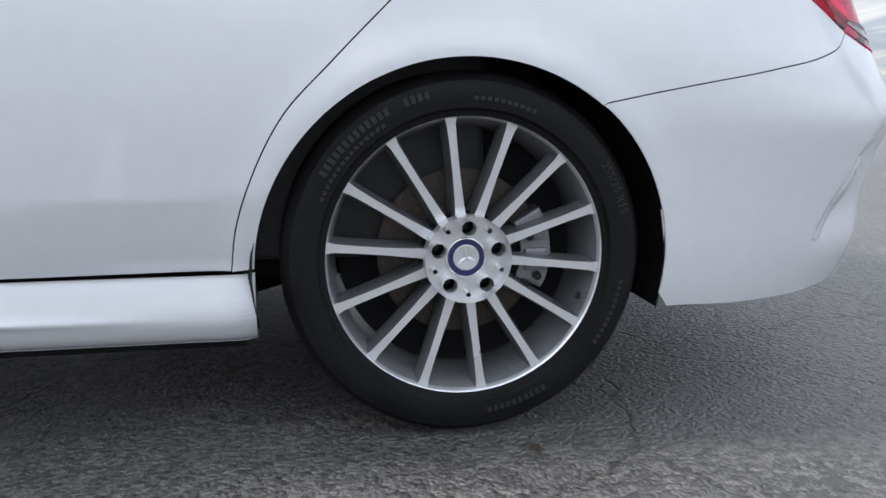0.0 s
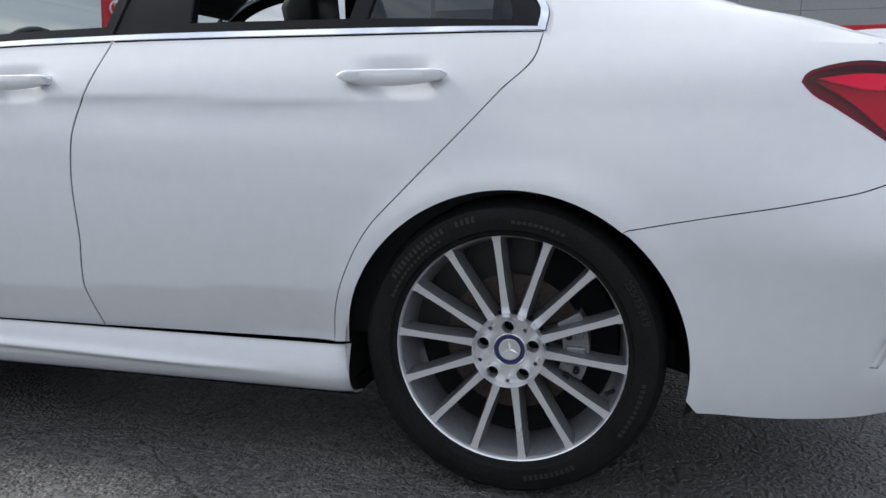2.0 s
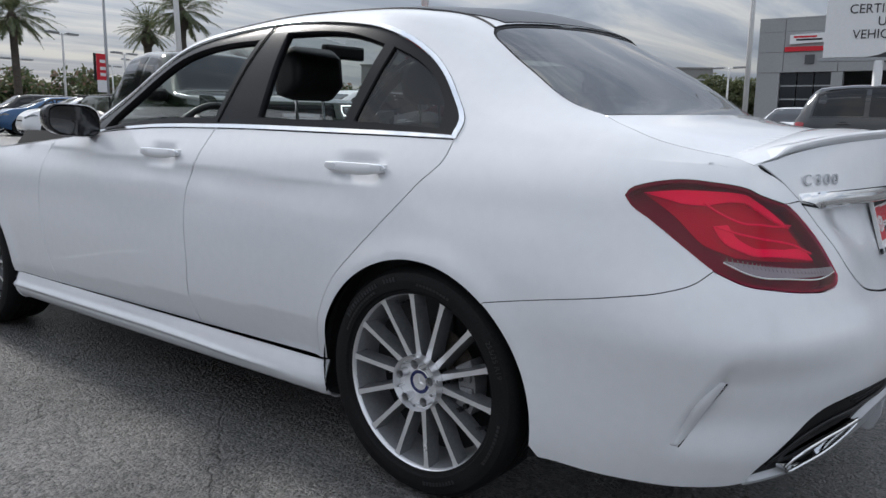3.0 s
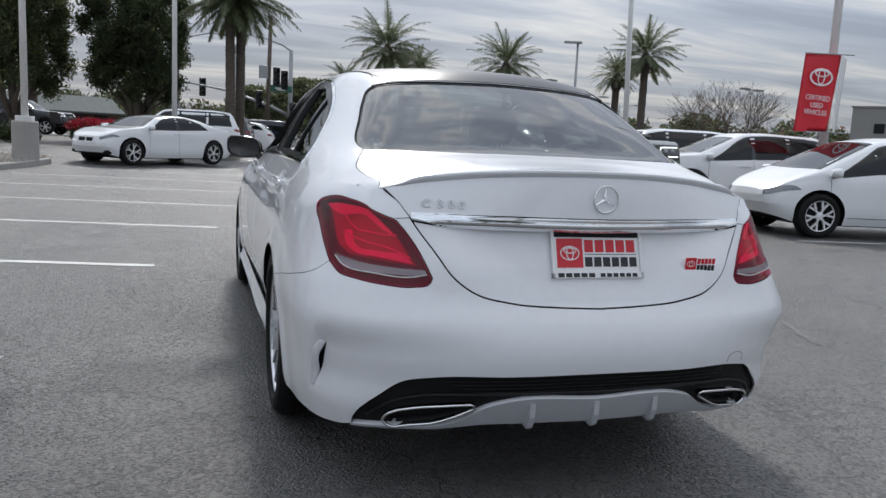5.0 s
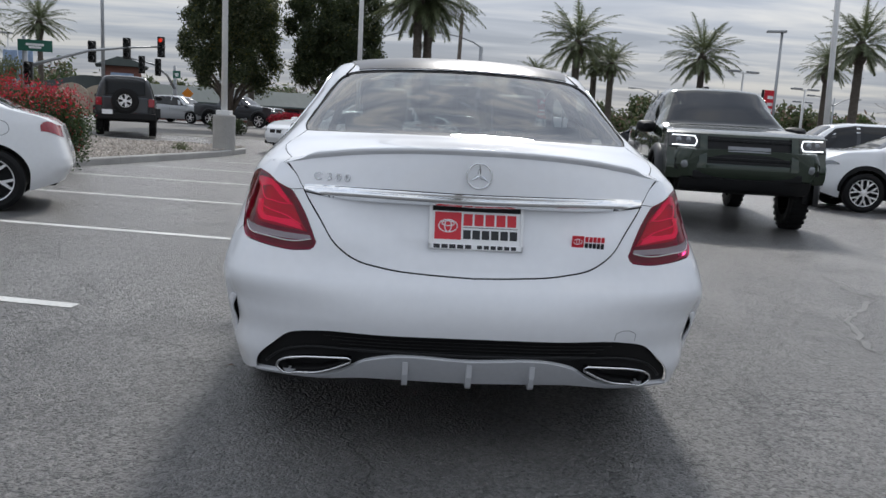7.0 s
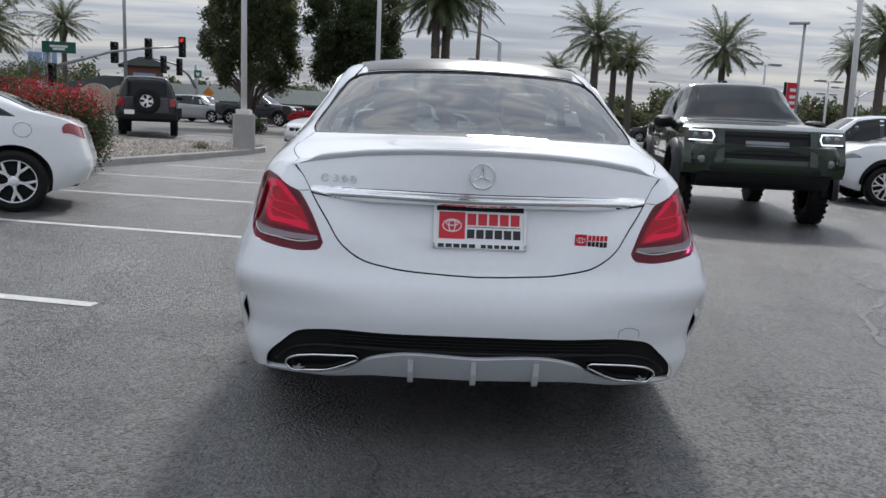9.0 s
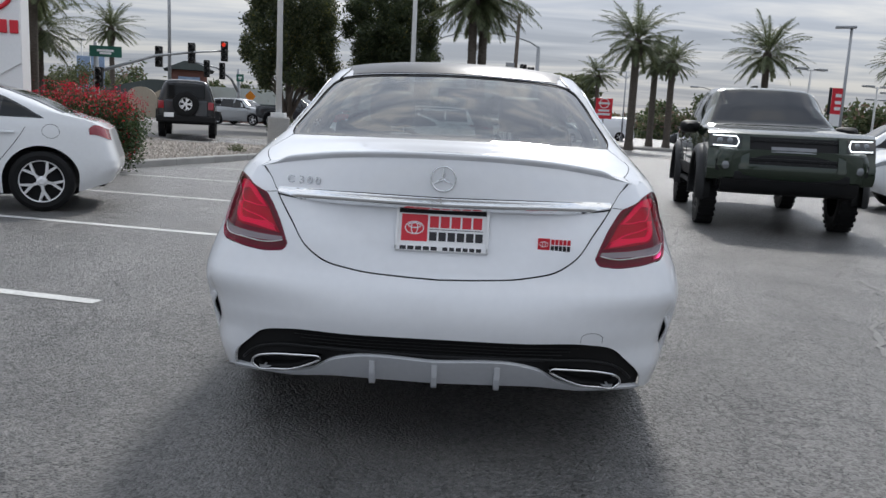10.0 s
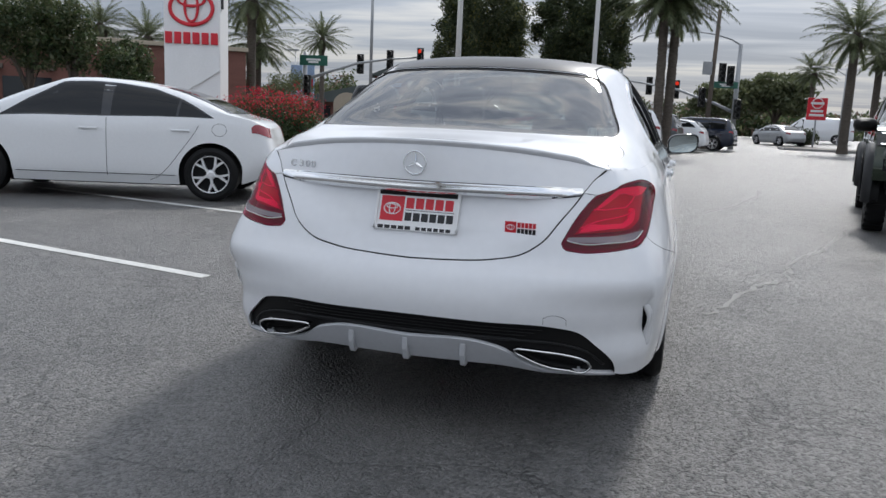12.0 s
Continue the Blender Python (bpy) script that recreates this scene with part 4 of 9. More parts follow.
# ---- side windows: bright trim, black frame, pillars, one fixed pane a side ----
WIN = outline(WINDOW, [(1.885, 0), (-.060, 0)])
BRIGHT_IN = shrunk(outline(WINDOW, [(1.885, 0.0), (-.060, 0.0)]), .019)
FRONT_OPEN = outline([(1.02, .055), (.985, .25), (.955, .405)], [(.955, .405), (1.2, .425), (1.42, .405), (1.58, .335), (1.70, .20), (1.74, .055)], [(1.74, .055), (1.02, .055)])
REAR_OPEN = outline([(.385, .055), (.335, .37)], [(.335, .37), (.5, .410), (.82, .425)], [(.82, .425), (.80, .25), (.79, .055)], [(.79, .055), (.385, .055)])
QUARTER = outline([(.015, .055), (.030, .17), (.10, .27), (.20, .335), (.295, .365)], [(.295, .365), (.345, .055)], [(.345, .055), (.015, .055)])
both("window_trim", CHROME, lambda s: [patch(top, over(s, shrunk(WIN, .002)), [over(s, BRIGHT_IN)], grid=.05, sink=-.003)], "bright metal window surround")
both("window_frame", FRAME_BLACK, lambda s: [patch(top, over(s, shrunk(BRIGHT_IN, .001)), [over(s, FRONT_OPEN), over(s, REAR_OPEN), over(s, QUARTER)], grid=.04, sink=.004, flange=.03)], "black window frame with pillars")
both("quarter_window", GLASS_TINT, lambda s: [patch(top, over(s, shrunk(QUARTER, -.003)), grid=.05, sink=.012, flange=0)], "small fixed dark side pane")
for side in (-1, 1):
    # seam between the door frames on the pillar
    bm = bmesh.new()
    p = top(np.linspace(.995, .905, 12), np.linspace(.03, .50, 12) if side > 0 else 2 - np.linspace(.03, .50, 12))
    tube(bm, [Vector(q) + Vector((side * -.001, 0, 0)) for q in p], .0025, 6)
    part("pillar_seam", bm, VOID, SALOON)

# black cords that fill the shut lines, added so the gaps read dark
def seam_cord(pts, side, r=.0045, deep=.0068):
    q = line_through(pts, .02)
    a, z = np.array([side * u for u, _ in q]), np.array([w for _, w in q])
    e = 2e-3
    p = skin(a, z)
    n = np.cross(skin(a + e, z) - skin(a - e, z), skin(a, z + e) - skin(a, z - e))
    n /= np.linalg.norm(n, axis=1)[:, None]
    n *= np.sign((n * (p - np.array([0, .6, .6]))).sum(1))[:, None]
    bm = bmesh.new()
    tube(bm, [Vector(v) for v in p - n * deep], r, 6)
    part("shut_line", bm, VOID, SALOON, smooth=True)


for side in (-1, 1):
    for run in (DOOR_BACK, DOOR_MID, DOOR_FRONT, BUMPER_SEAM, LID_SEAM, LID_SEAM_UP):
        seam_cord(run, side)
    yv = outline(LID_SIDE, LID_REAR)
    p = top([a for a, _ in yv], [b if side > 0 else 2 - b for _, b in yv])
    bm = bmesh.new()
    tube(bm, [Vector(q) - Vector((side * .003, 0, .0060)) for q in p], .0045, 6)
    part("shut_line", bm, VOID, SALOON, smooth=True)

# dark glass roof between the gutter strips
roof_half = outline([(-.046, 1.0), (-.039, .86), (-.013, .74), (.022, .634)], [(.022, .634), (.12, .618), (.5, .624), (.92, .64), (.985, .70)], [(.985, .70), (.962, .84), (.952, 1.0)])
roof_poly = roof_half + [(y, 2 - v) for y, v in rev(roof_half)[1:-1]]
panel("glass_roof", ROOF_GLASS, SALOON, [patch(top, roof_poly if area_of(roof_poly) > 0 else roof_poly[::-1], grid=.05, sink=-.003, flange=.005)], "dark panoramic glass roof panel")

# roof gutter strips
for side in (-1, 1):
    bm = bmesh.new()
    ys = np.linspace(.02, 1.25, 40)
    vs = hermite([.02, .12, .5, 1.25], [.578, .604, .612, .60], ys)
    p = top(ys, vs if side > 0 else 2 - vs)
    tube(bm, [Vector(q) for q in p], .0045, 6)
    part("roof_strip", bm, SATIN_BLACK, SALOON, "thin black roof gutter strip")


# ---- wheels ----
def make_wheel(parent, at, big=True):
    """Fourteen-spoke alloy wheel on a low tyre, outer face towards -x."""
    R, RIM = .331, .259
    w = new("wheel")
    w.parent = parent
    w.matrix_basis = at
    bm = bmesh.new()
    prof = [(.115, .236), (.122, .262), (.126, .29), (.118, .312), (.100, .326), (.085, .3300)]
    for k in range(-3, 4):
        c = k * .0235
        if abs(k) in (1, 2) or k == 0:
            prof += [(-c + .004, .3312), (-c + .004, .3245), (-c - .004, .3245), (-c - .004, .3312)]
    prof += [(-.088, .3300), (-.102, .326), (-.116, .316), (-.121, .3125), (-.1215, .3085), (-.1255, .300), (-.1265, .285), (-.125, .272), (-.1245, .2665), (-.119, .2635), (-.115, .262), (-.112, .252)]
    lathe(bm, prof, 128)
    part("tyre", bm, RUBBER, w, smooth=True).data.set_sharp_from_angle(angle=radians(38))
    # rim: lip, barrel
    bm = bmesh.new()
    lathe(bm, [(-.104, .2615), (-.1095, .2612), (-.1115, .2585), (-.1105, .2545), (-.104, .2500), (-.098, .2475)], 128)
    part("rim_lip", bm, ALLOY, w, "bright machined rim lip", smooth=True)
    bm = bmesh.new()
    lathe(bm, [(-.099, .2480), (-.080, .2440), (-.02, .2340), (.03, .2290), (.09, .2290), (.11, .2450)], 96)
    part("rim_barrel", bm, BARREL, w, smooth=True)
    # spokes
    n = 14
    first = radians(90 - 7)
    for k in range(n):
        t = first + 2 * math.pi * k / n
        bm, bg = bmesh.new(), bmesh.new()
        rows = [(.070, .0125, -.0925), (.095, .0105, -.0945), (.15, .0085, -.0975), (.20, .0086, -.1005), (.238, .0100, -.1025), (.2505, .0135, -.1040)]
        face, back = [], []
        for r, hw, x in rows:
            face.append([(x, -.8 * hw, r), (x, .8 * hw, r)])
            back.append([(x + .052 - .06 * (r - .07), -hw - .0045, r), (x + .052 - .06 * (r - .07), hw + .0045, r)])

        def turn(p):
            x, y, r = p
            return (x, r * math.cos(t) - y * math.sin(t), r * math.sin(t) + y * math.cos(t))
        fv = [[bm.verts.new(turn(p)) for p in q] for q in face]
        for a, b in zip(fv, fv[1:]):
            bm.faces.new((a[0], a[1], b[1], b[0]))
        top_v = [[bg.verts.new(turn((x + .0006, y, r))) for x, y, r in q] for q in face]
        low_v = [[bg.verts.new(turn(p)) for p in q] for q in back]
        for (a, b), (c, d) in zip(zip(top_v, top_v[1:]), zip(low_v, low_v[1:])):
            bg.faces.new((a[0], b[0], d[0], c[0]))
            bg.faces.new((a[1], c[1], d[1], b[1]))
        spoke = part("spoke", bg, ALLOY_GREY, w)
        part("spoke_face", bm, ALLOY, spoke, "machined bright spoke face")
    # hub with bolt holes
    bm = bmesh.new()
    holes = [(radians(90 + 72 * k), .0565, .0132) for k in range(5)] + [(radians(126 + 72 * k), .0635, .0045) for k in range(5)]
    disc = [(.0785 * math.cos(2 * math.pi * k / 96), .0785 * math.sin(2 * math.pi * k / 96)) for k in range(96)]
    cuts = [[(r * math.cos(t) + q * math.cos(2 * math.pi * k / 24), r * math.sin(t) + q * math.sin(2 * math.pi * k / 24)) for k in range(24)] for t, r, q in holes]
    c, f, nn = patch(lambda a, b: np.stack([np.full_like(a, -.0945), a, b], -1), disc, cuts, grid=.012, flange=.03)
    me = bpy.data.meshes.new("hub")
    me.from_pydata([tuple(q) for q in c], [], f)
    bm = bmesh.new()
    bm.from_mesh(me)
    bmesh.ops.remove_doubles(bm, verts=bm.verts[:], dist=1e-5)
    bm.to_mesh(me)
    bm.free()
    part("hub", me, ALLOY, w, "bright hub with five bolt holes")
    bm = bmesh.new()
    lathe(bm, [(-.068, .001), (-.068, .082)], 40)
    part("hub_back", bm, SATIN_BLACK, w)
    for k in range(5):
        t = radians(90 + 72 * k)
        bm = bmesh.new()
        rr = lathe(bm, [(-.070, .0085), (-.080, .0085), (-.082, .0065), (-.082, .001)], 6)
        for v in bm.verts:
            v.co.y += .0565 * math.cos(t)
            v.co.z += .0565 * math.sin(t)
        part("wheel_bolt", bm, SATIN_BLACK, w)
    # cap
    bm = bmesh.new()
    lathe(bm, [(-.094, .0375), (-.0985, .0372), (-.1005, .0355), (-.1005, .0335)], 48)
    cap = part("centre_cap", bm, CHROME, w, smooth=True)
    bm = bmesh.new()
    lathe(bm, [(-.0998, .034), (-.0998, .0235)], 48)
    part("cap_ring", bm, NAVY, cap, "dark blue cap ring")
    bm = bmesh.new()
    lathe(bm, [(-.1002, .0238), (-.1006, .0225), (-.0990, .001)], 48)
    part("cap_dish", bm, ALLOY, cap)
    bm = bmesh.new()
    for k in range(3):
        t = radians(112 + 120 * k)
        ring = [bm.verts.new((-.1034, 0, 0)), bm.verts.new((-.1000, -.0042, .005)), bm.verts.new((-.1000, 0, .0222)), bm.verts.new((-.1000, .0042, .005))]
        for v in ring:
            y, z = v.co.y, v.co.z
            v.co.y, v.co.z = math.cos(t) * y - math.sin(t) * z, math.sin(t) * y + math.cos(t) * z
        bm.faces.new((ring[0], ring[1], ring[2]))
        bm.faces.new((ring[0], ring[2], ring[3]))
    part("cap_emblem", bm, ALLOY, cap)
    # valve
    bm = bmesh.new()
    tube(bm, [(-.080, -.222, -.082), (-.105, -.212, -.079), (-.112, -.209, -.078)], [.0045, .0045, .0055], 10)
    part("valve", bm, SATIN_BLACK, w)
    # brake
    bm = bmesh.new()
    lathe(bm, [(-.035, .155), (-.035, .085), (-.048, .083), (-.048, .001)], 64)
    part("brake_disc", bm, IRON, w, "rusty brown brake disc", smooth=False)
    bm = bmesh.new()
    arc = [(.168 * math.cos(t), .168 * math.sin(t)) for t in np.radians(np.linspace(150, 205, 10))] + [(.112 * math.cos(t), .112 * math.sin(t)) for t in np.radians(np.linspace(205, 150, 10))]
    prism(bm, arc, -.066, -.01, axis=0, bevel=.006)
    box(bm, (-.074, -.162, -.035), (-.05, -.118, .008), .006)
    box(bm, (-.074, -.155, .022), (-.05, -.118, .052), .006)
    part("brake_caliper", bm, CASTING, w, "grey cast brake caliper")
    for q in ((-.125, .03), (-.142, -.045), (-.12, -.06)):
        bm = bmesh.new()
        lathe(bm, [(-.078, .001), (-.078, .008), (-.05, .008)], 8)
        for v in bm.verts:
            v.co.y += q[0]
            v.co.z += q[1]
        part("caliper_bolt", bm, SATIN_BLACK, w)
    # black disc added across the barrel as shade behind the spokes
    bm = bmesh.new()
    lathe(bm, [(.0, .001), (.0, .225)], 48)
    part("wheel_blackout", bm, VOID, w)
    # raised size marking and bars round the sidewall
    if big:
        for text, mid, rad in (("255/35 R19", 65, .296),):
            me = lettering(text, .022, .0006)
            for v in me.vertices:
                t, r = v.co.x / rad + radians(mid), rad + v.co.z
                v.co = (-.1272 + v.co.y, -r * math.sin(t), r * math.cos(t))
            part("size_marking", me, RUBBER_MARK, w, "raised tyre size lettering")
        for a0, a1, rad, h in ((-58, -26, .296, .013), (-22, -12, .296, .013), (-66, -30, .279, .006), (2, 26, .283, .007), (100, 128, .290, .008), (150, 176, .285, .010)):
            for k in range(int((a1 - a0) / 2.4)):
                bm = bmesh.new()
                t = radians(a0 + 2.4 * k)
                vs = box(bm, (-.1278, -.0038, rad - h / 2), (-.1250, .0038, rad + h / 2))
                for v in vs:
                    y, z = v.co.y, v.co.z
                    v.co.y, v.co.z = -(math.cos(t) * -y + math.sin(t) * z), math.cos(t) * z - math.sin(t) * -y
                part("sidewall_mark", bm, RUBBER_MARK, w)
    return w


NAVY = material("navy_enamel", (0.03, 0.035, 0.12), 0.25)
WHEEL_X, WHEEL_Z = -.773, .331
make_wheel(SALOON, pose(WHEEL_X, 0, WHEEL_Z))
make_wheel(SALOON, pose(WHEEL_X, 2.84, WHEEL_Z, 19, 0, 0), False)
make_wheel(SALOON, pose(-WHEEL_X, 0, WHEEL_Z, 0, 0, 180), False)
make_wheel(SALOON, pose(-WHEEL_X, 2.84, WHEEL_Z, 0, 0, 180), False)

# ---- tail lamps ----
LAMP = outline(LAMP_INNER, LAMP_FOOT, LAMP_BACK, LAMP_TOP)
LAMP_HOUSING = material("lamp_housing", (0.13, 0.002, 0.035), 0.3)


def skin_tube(name, mat, parent, side, pts, r, sink, sides=6, flat=1.0):
    bm = bmesh.new()
    q = line_through(pts, .012)
    p = skin([side * a for a, _ in q], [z for _, z in q])
    mid = np.array([0, -.1, 0])
    out = p - np.array([0, 0, 1]) * p[:, 2:3] - mid
    out /= np.linalg.norm(out, axis=1)[:, None]
    tube(bm, [Vector(v) for v in p - out * sink], r, sides)
    return part(name, bm, mat, parent, smooth=True)


for side in (-1, 1):
    lens = panel("tail_lamp", LAMP_GLASS, SALOON, [patch(skin, on(side, shrunk(LAMP, .0008)), grid=.025, sink=-.002, flange=.003)], "glossy red tail lamp with light guides and a clear strip")
    lens.visible_shadow = False
    panel("lamp_back", LAMP_HOUSING, lens, [patch(skin, on(side, shrunk(LAMP, .003)), grid=.03, sink=.034, flange=0)])
    panel("lamp_rim", LAMP_HOUSING, lens, [patch(skin, on(side, shrunk(LAMP, .001)), [on(side, shrunk(LAMP, .007))], grid=.03, sink=.003, flange=.032)])
    main = outline([(1.14, .905), (1.0, .910), (.84, .895), (.72, .855), (.60, .755)], [(.60, .755), (.75, .766), (.90, .775)], [(.90, .775), (.98, .80), (1.06, .855), (1.14, .905)])
    panel("red_reflector", RED_LENS, lens, [patch(skin, on(side, main), grid=.02, sink=.024, flange=.004)])
    # two leaf-shaped light guides, each a broad band with a thin line that closes its loop
    high = outline([(1.14, .905), (1.06, .914), (.985, .914), (.90, .911), (.815, .898), (.745, .868), (.692, .832)], [(.692, .832), (.735, .848), (.80, .874), (.86, .889), (.925, .891), (.985, .882), (1.05, .884)], [(1.05, .884), (1.14, .905)])
    low = outline([(.96, .838), (.935, .807), (.869, .783), (.746, .773), (.616, .758)], [(.616, .758), (.632, .773), (.746, .789), (.86, .799), (.90, .815), (.925, .842)], [(.925, .842), (.96, .838)])
    for leaf in (high, low):
        panel("light_guide", BRIGHT_RED, lens, [patch(skin, on(side, leaf if area_of(leaf) > 0 else leaf[::-1]), grid=.02, sink=.014, flange=.008)])
    skin_tube("light_guide", BRIGHT_RED, lens, side, [(.985, .884), (.945, .862), (.885, .842), (.808, .838), (.73, .832), (.694, .833)], .0028, .013)
    skin_tube("light_guide", BRIGHT_RED, lens, side, [(.95, .832), (.90, .820), (.815, .809), (.70, .792), (.628, .769)], .0028, .013)
    strip = outline([(.935, .762), (.845, .754), (.721, .744), (.572, .738)], [(.572, .738), (.566, .729), (.60, .722)], [(.60, .722), (.748, .726), (.886, .742), (.935, .762)])
    panel("clear_strip", CLEAR_LENS, lens, [patch(skin, on(side, strip), grid=.02, sink=-.004, flange=.006)], "clear ribbed reversing light strip")
    for k in range(26):
        a = .60 + .325 * k / 25
        zc = .728 + .032 * ((a - .6) / .335) ** 1.4
        skin_tube("rib", CLEAR_LENS, lens, side, [(a, zc - .001), (a + .004, zc + .011)], .0012, -.0042, 4)
    skin_tube("lamp_edge_line", SIGN_WHITE, lens, side, [(.935, .760), (.886, .741), (.748, .725), (.60, .721), (.566, .728)], .0018, -.003, 5)

# ---- tail of the bumper: black insert, diffuser, tailpipe trims ----
DIFF_TOP = [(.82, .250), (.62, .257), (.53, .260), (.44, .285), (.355, .334), (.29, .352), (0, .354)]
up_run, dn_run = outline(INSERT_TOP), outline(rev(DIFF_TOP))
ins_poly = up_run[:-1] + [(0.0, .437)] + [(-a, z) for a, z in rev(up_run[:-1])] + [(-a, z) for a, z in rev(dn_run)][:-1] + [(0.0, .354)] + dn_run[1:]
ins_poly = [q for k, q in enumerate(ins_poly) if math.dist(q, ins_poly[k - 1]) > 1e-5]
PIPE = outline([(.700, .276), (.690, .292), (.660, .309), (.591, .326), (.50, .336), (.412, .342)], [(.412, .342), (.398, .338), (.402, .328)], [(.402, .328), (.450, .304), (.50, .284), (.54, .272)], [(.54, .272), (.60, .265), (.69, .264), (.700, .276)], step=.012)
panel("bumper_insert", BLACK_PLASTIC, SALOON, [patch(skin, shrunk(ins_poly, -.004), [PIPE, mirrored(PIPE)], grid=.025, sink=.016, flange=.03)], "matt black mesh insert of the bumper")
for row in range(5):
    skin_tube("insert_ridge", SATIN_BLACK, SALOON, 1, [(-.50 + .03 * row, .415 - .012 * row), (0, .420 - .012 * row), (.50 - .03 * row, .415 - .012 * row)], .0015, .013, 4)
skin_tube("insert_fold", SATIN_BLACK, SALOON, 1, [(-.76, .285), (-.68, .335), (-.58, .362), (-.40, .372), (0, .374), (.40, .372), (.58, .362), (.68, .335), (.76, .285)], .005, .014, 6)
diff_bot = [(.83, .242), (.62, .247), (.53, .249), (.45, .258), (.36, .268), (.29, .270), (0, .270)]
d_up, d_dn = outline(DIFF_TOP), outline(rev(diff_bot))
diff_poly = d_up[:-1] + [(0.0, .354)] + [(-a, z) for a, z in rev(d_up[:-1])] + [(-a, z) for a, z in rev(d_dn)][:-1] + [(0.0, .270)] + d_dn[1:]
diff_poly = [q for k, q in enumerate(diff_poly) if math.dist(q, diff_poly[k - 1]) > 1e-5]
panel("diffuser", DIFFUSER_SILVER, SALOON, [patch(skin, diff_poly, grid=.025, sink=-.002, flange=.03)], "silver diffuser panel with three fins")
for x in (-.212, 0, .212):
    bm = bmesh.new()
    base = skin([abs(x), abs(x), abs(x)], [.345, .30, .262])
    y0, y1, y2 = base[:, 1]
    prism(bm, [(y0 + .01, .345), (y0 - .004, .343), (y1 - .022, .300), (y2 - .030, .266), (y2 - .018, .256), (y2 + .03, .262)], x - .010, x + .010, axis=0, bevel=.003)
    part("diffuser_fin", bm, DIFFUSER_SILVER, SALOON)
for side in (-1, 1):
    bm = bmesh.new()
    ring = shrunk(PIPE, -.001)
    p = skin([side * a for a, _ in ring], [z for _, z in ring])
    loop_p = [Vector(q) + Vector((0, -.004, 0)) for q in p]
    tube(bm, loop_p + loop_p[:1], .0045, 8, caps=False)
    tip = part("tailpipe_trim", bm, CHROME, SALOON, "chromed tailpipe surround", smooth=True)
    bm = bmesh.new()
    ring2 = shrunk(PIPE, .008)
    q = skin([side * a for a, _ in ring2], [z for _, z in ring2])
    a = [bm.verts.new(v) for v in loop_p]
    b = [bm.verts.new(Vector(v) + Vector((0, .05, 0))) for v in q]
    for k in range(len(a)):
        bm.faces.new((a[k], a[(k + 1) % len(a)], b[(k + 1) % len(a)], b[k]))
    part("tailpipe_throat", bm, CHROME, tip, smooth=True)
    bm = bmesh.new()
    bm.faces.new([bm.verts.new(Vector(v) + Vector((0, .045, 0))) for v in q])
    part("tailpipe_dark", bm, VOID, tip)

# tow eye cover outline
skin_tube("tow_cover_seam", TRIM_GREY, SALOON, 1, [(.494, .440), (.494, .463)], .0009, .0, 4)
skin_tube("tow_cover_seam", TRIM_GREY, SALOON, 1, [(.494, .463), (.502, .468), (.565, .466), (.575, .460)], .0009, .0, 4)
skin_tube("tow_cover_seam", TRIM_GREY, SALOON, 1, [(.575, .460), (.578, .437)], .0009, .0, 4)

# ---- boot lid fittings ----
strip_r = [(.632, .897), (.55, .899), (.30, .902), (0, .902)]
strip_b = [(.632, .884), (.55, .874), (.44, .864), (.25, .866), (0, .867)]
su, sb = outline(strip_r), outline(rev(strip_b))
sp = su[:-1] + [(0.0, .902)] + [(-a, z) for a, z in rev(su[:-1])] + [(-a, z) for a, z in rev(sb)][:-1] + [(0.0, .867)] + sb[1:]
sp = [q for k, q in enumerate(sp) if math.dist(q, sp[k - 1]) > 1e-5]


def strip_skin(a, z):
    p = skin(a, np.where(z < .889, .8895 + 0 * z, z))
    p[:, 2] = z
    p[:, 1] += .022 * step_up(.875, .862, z) + .010 * step_up(.872, .904, z)
    return p


panel("chrome_strip", CHROME, SALOON, [patch(strip_skin, sp, grid=.012, sink=-.010, flange=.02)], "chromed strip across the boot lid")
tilt = Matrix.Translation((.003, -.972, .795)) @ Matrix.Rotation(radians(-17), 4, "X")
plate = part("number_plate", (lambda b: (box(b, (-.150, -.002, -.0725), (.150, .002, .0725), .001), b)[1])(bmesh.new()), SIGN_WHITE, SALOON, "white dealer plate with red and black bars")
plate.matrix_basis = tilt


def plate_piece(name, x0, z0, x1, z1, mat, y=-.0022, deep=.0008, parent=plate):
    b = bmesh.new()
    box(b, (x0, y - deep, z0), (x1, y, z1))
    return part(name, b, mat, parent)


bm = bmesh.new()
for lo, hi in (((-.157, -.008, -.078), (.157, .003, -.060)), ((-.157, -.008, .066), (.157, .003, .078)), ((-.157, -.008, -.078), (-.147, .003, .078)), ((.147, -.008, -.078), (.157, .003, .078))):
    box(bm, lo, hi, .002)
part("plate_frame", bm, SIGN_WHITE, plate, "white plate surround")
plate_piece("red_block", -.138, -.045, -.050, .046, SIGN_RED)
b = bmesh.new()
for rx, rz, cz in ((.031, .021, 0), (.011, .020, 0), (.021, .008, .008)):
    pts = [(-.094 + rx * math.cos(t), -.0034, cz + rz * math.sin(t)) for t in np.linspace(0, 2 * math.pi, 25)]
    tube(b, pts, .0020, 5, caps=False)
part("emblem_rings", b, SIGN_WHITE, plate)
for k in range(5):
    plate_piece("red_bar", -.043 + .0365 * k, .003, -.043 + .0365 * k + .030, .042, SIGN_RED)
plate_piece("rule", -.043, -.0045, .138, -.0025, INK)
for k in range(6):
    plate_piece("black_bar", -.043 + .031 * k, -.042, -.043 + .031 * k + .025, -.012, INK)
for k in range(5):
    plate_piece("black_bar", -.140 + .026 * k, -.0755, -.140 + .026 * k + .021, -.0625, INK, y=-.0078)
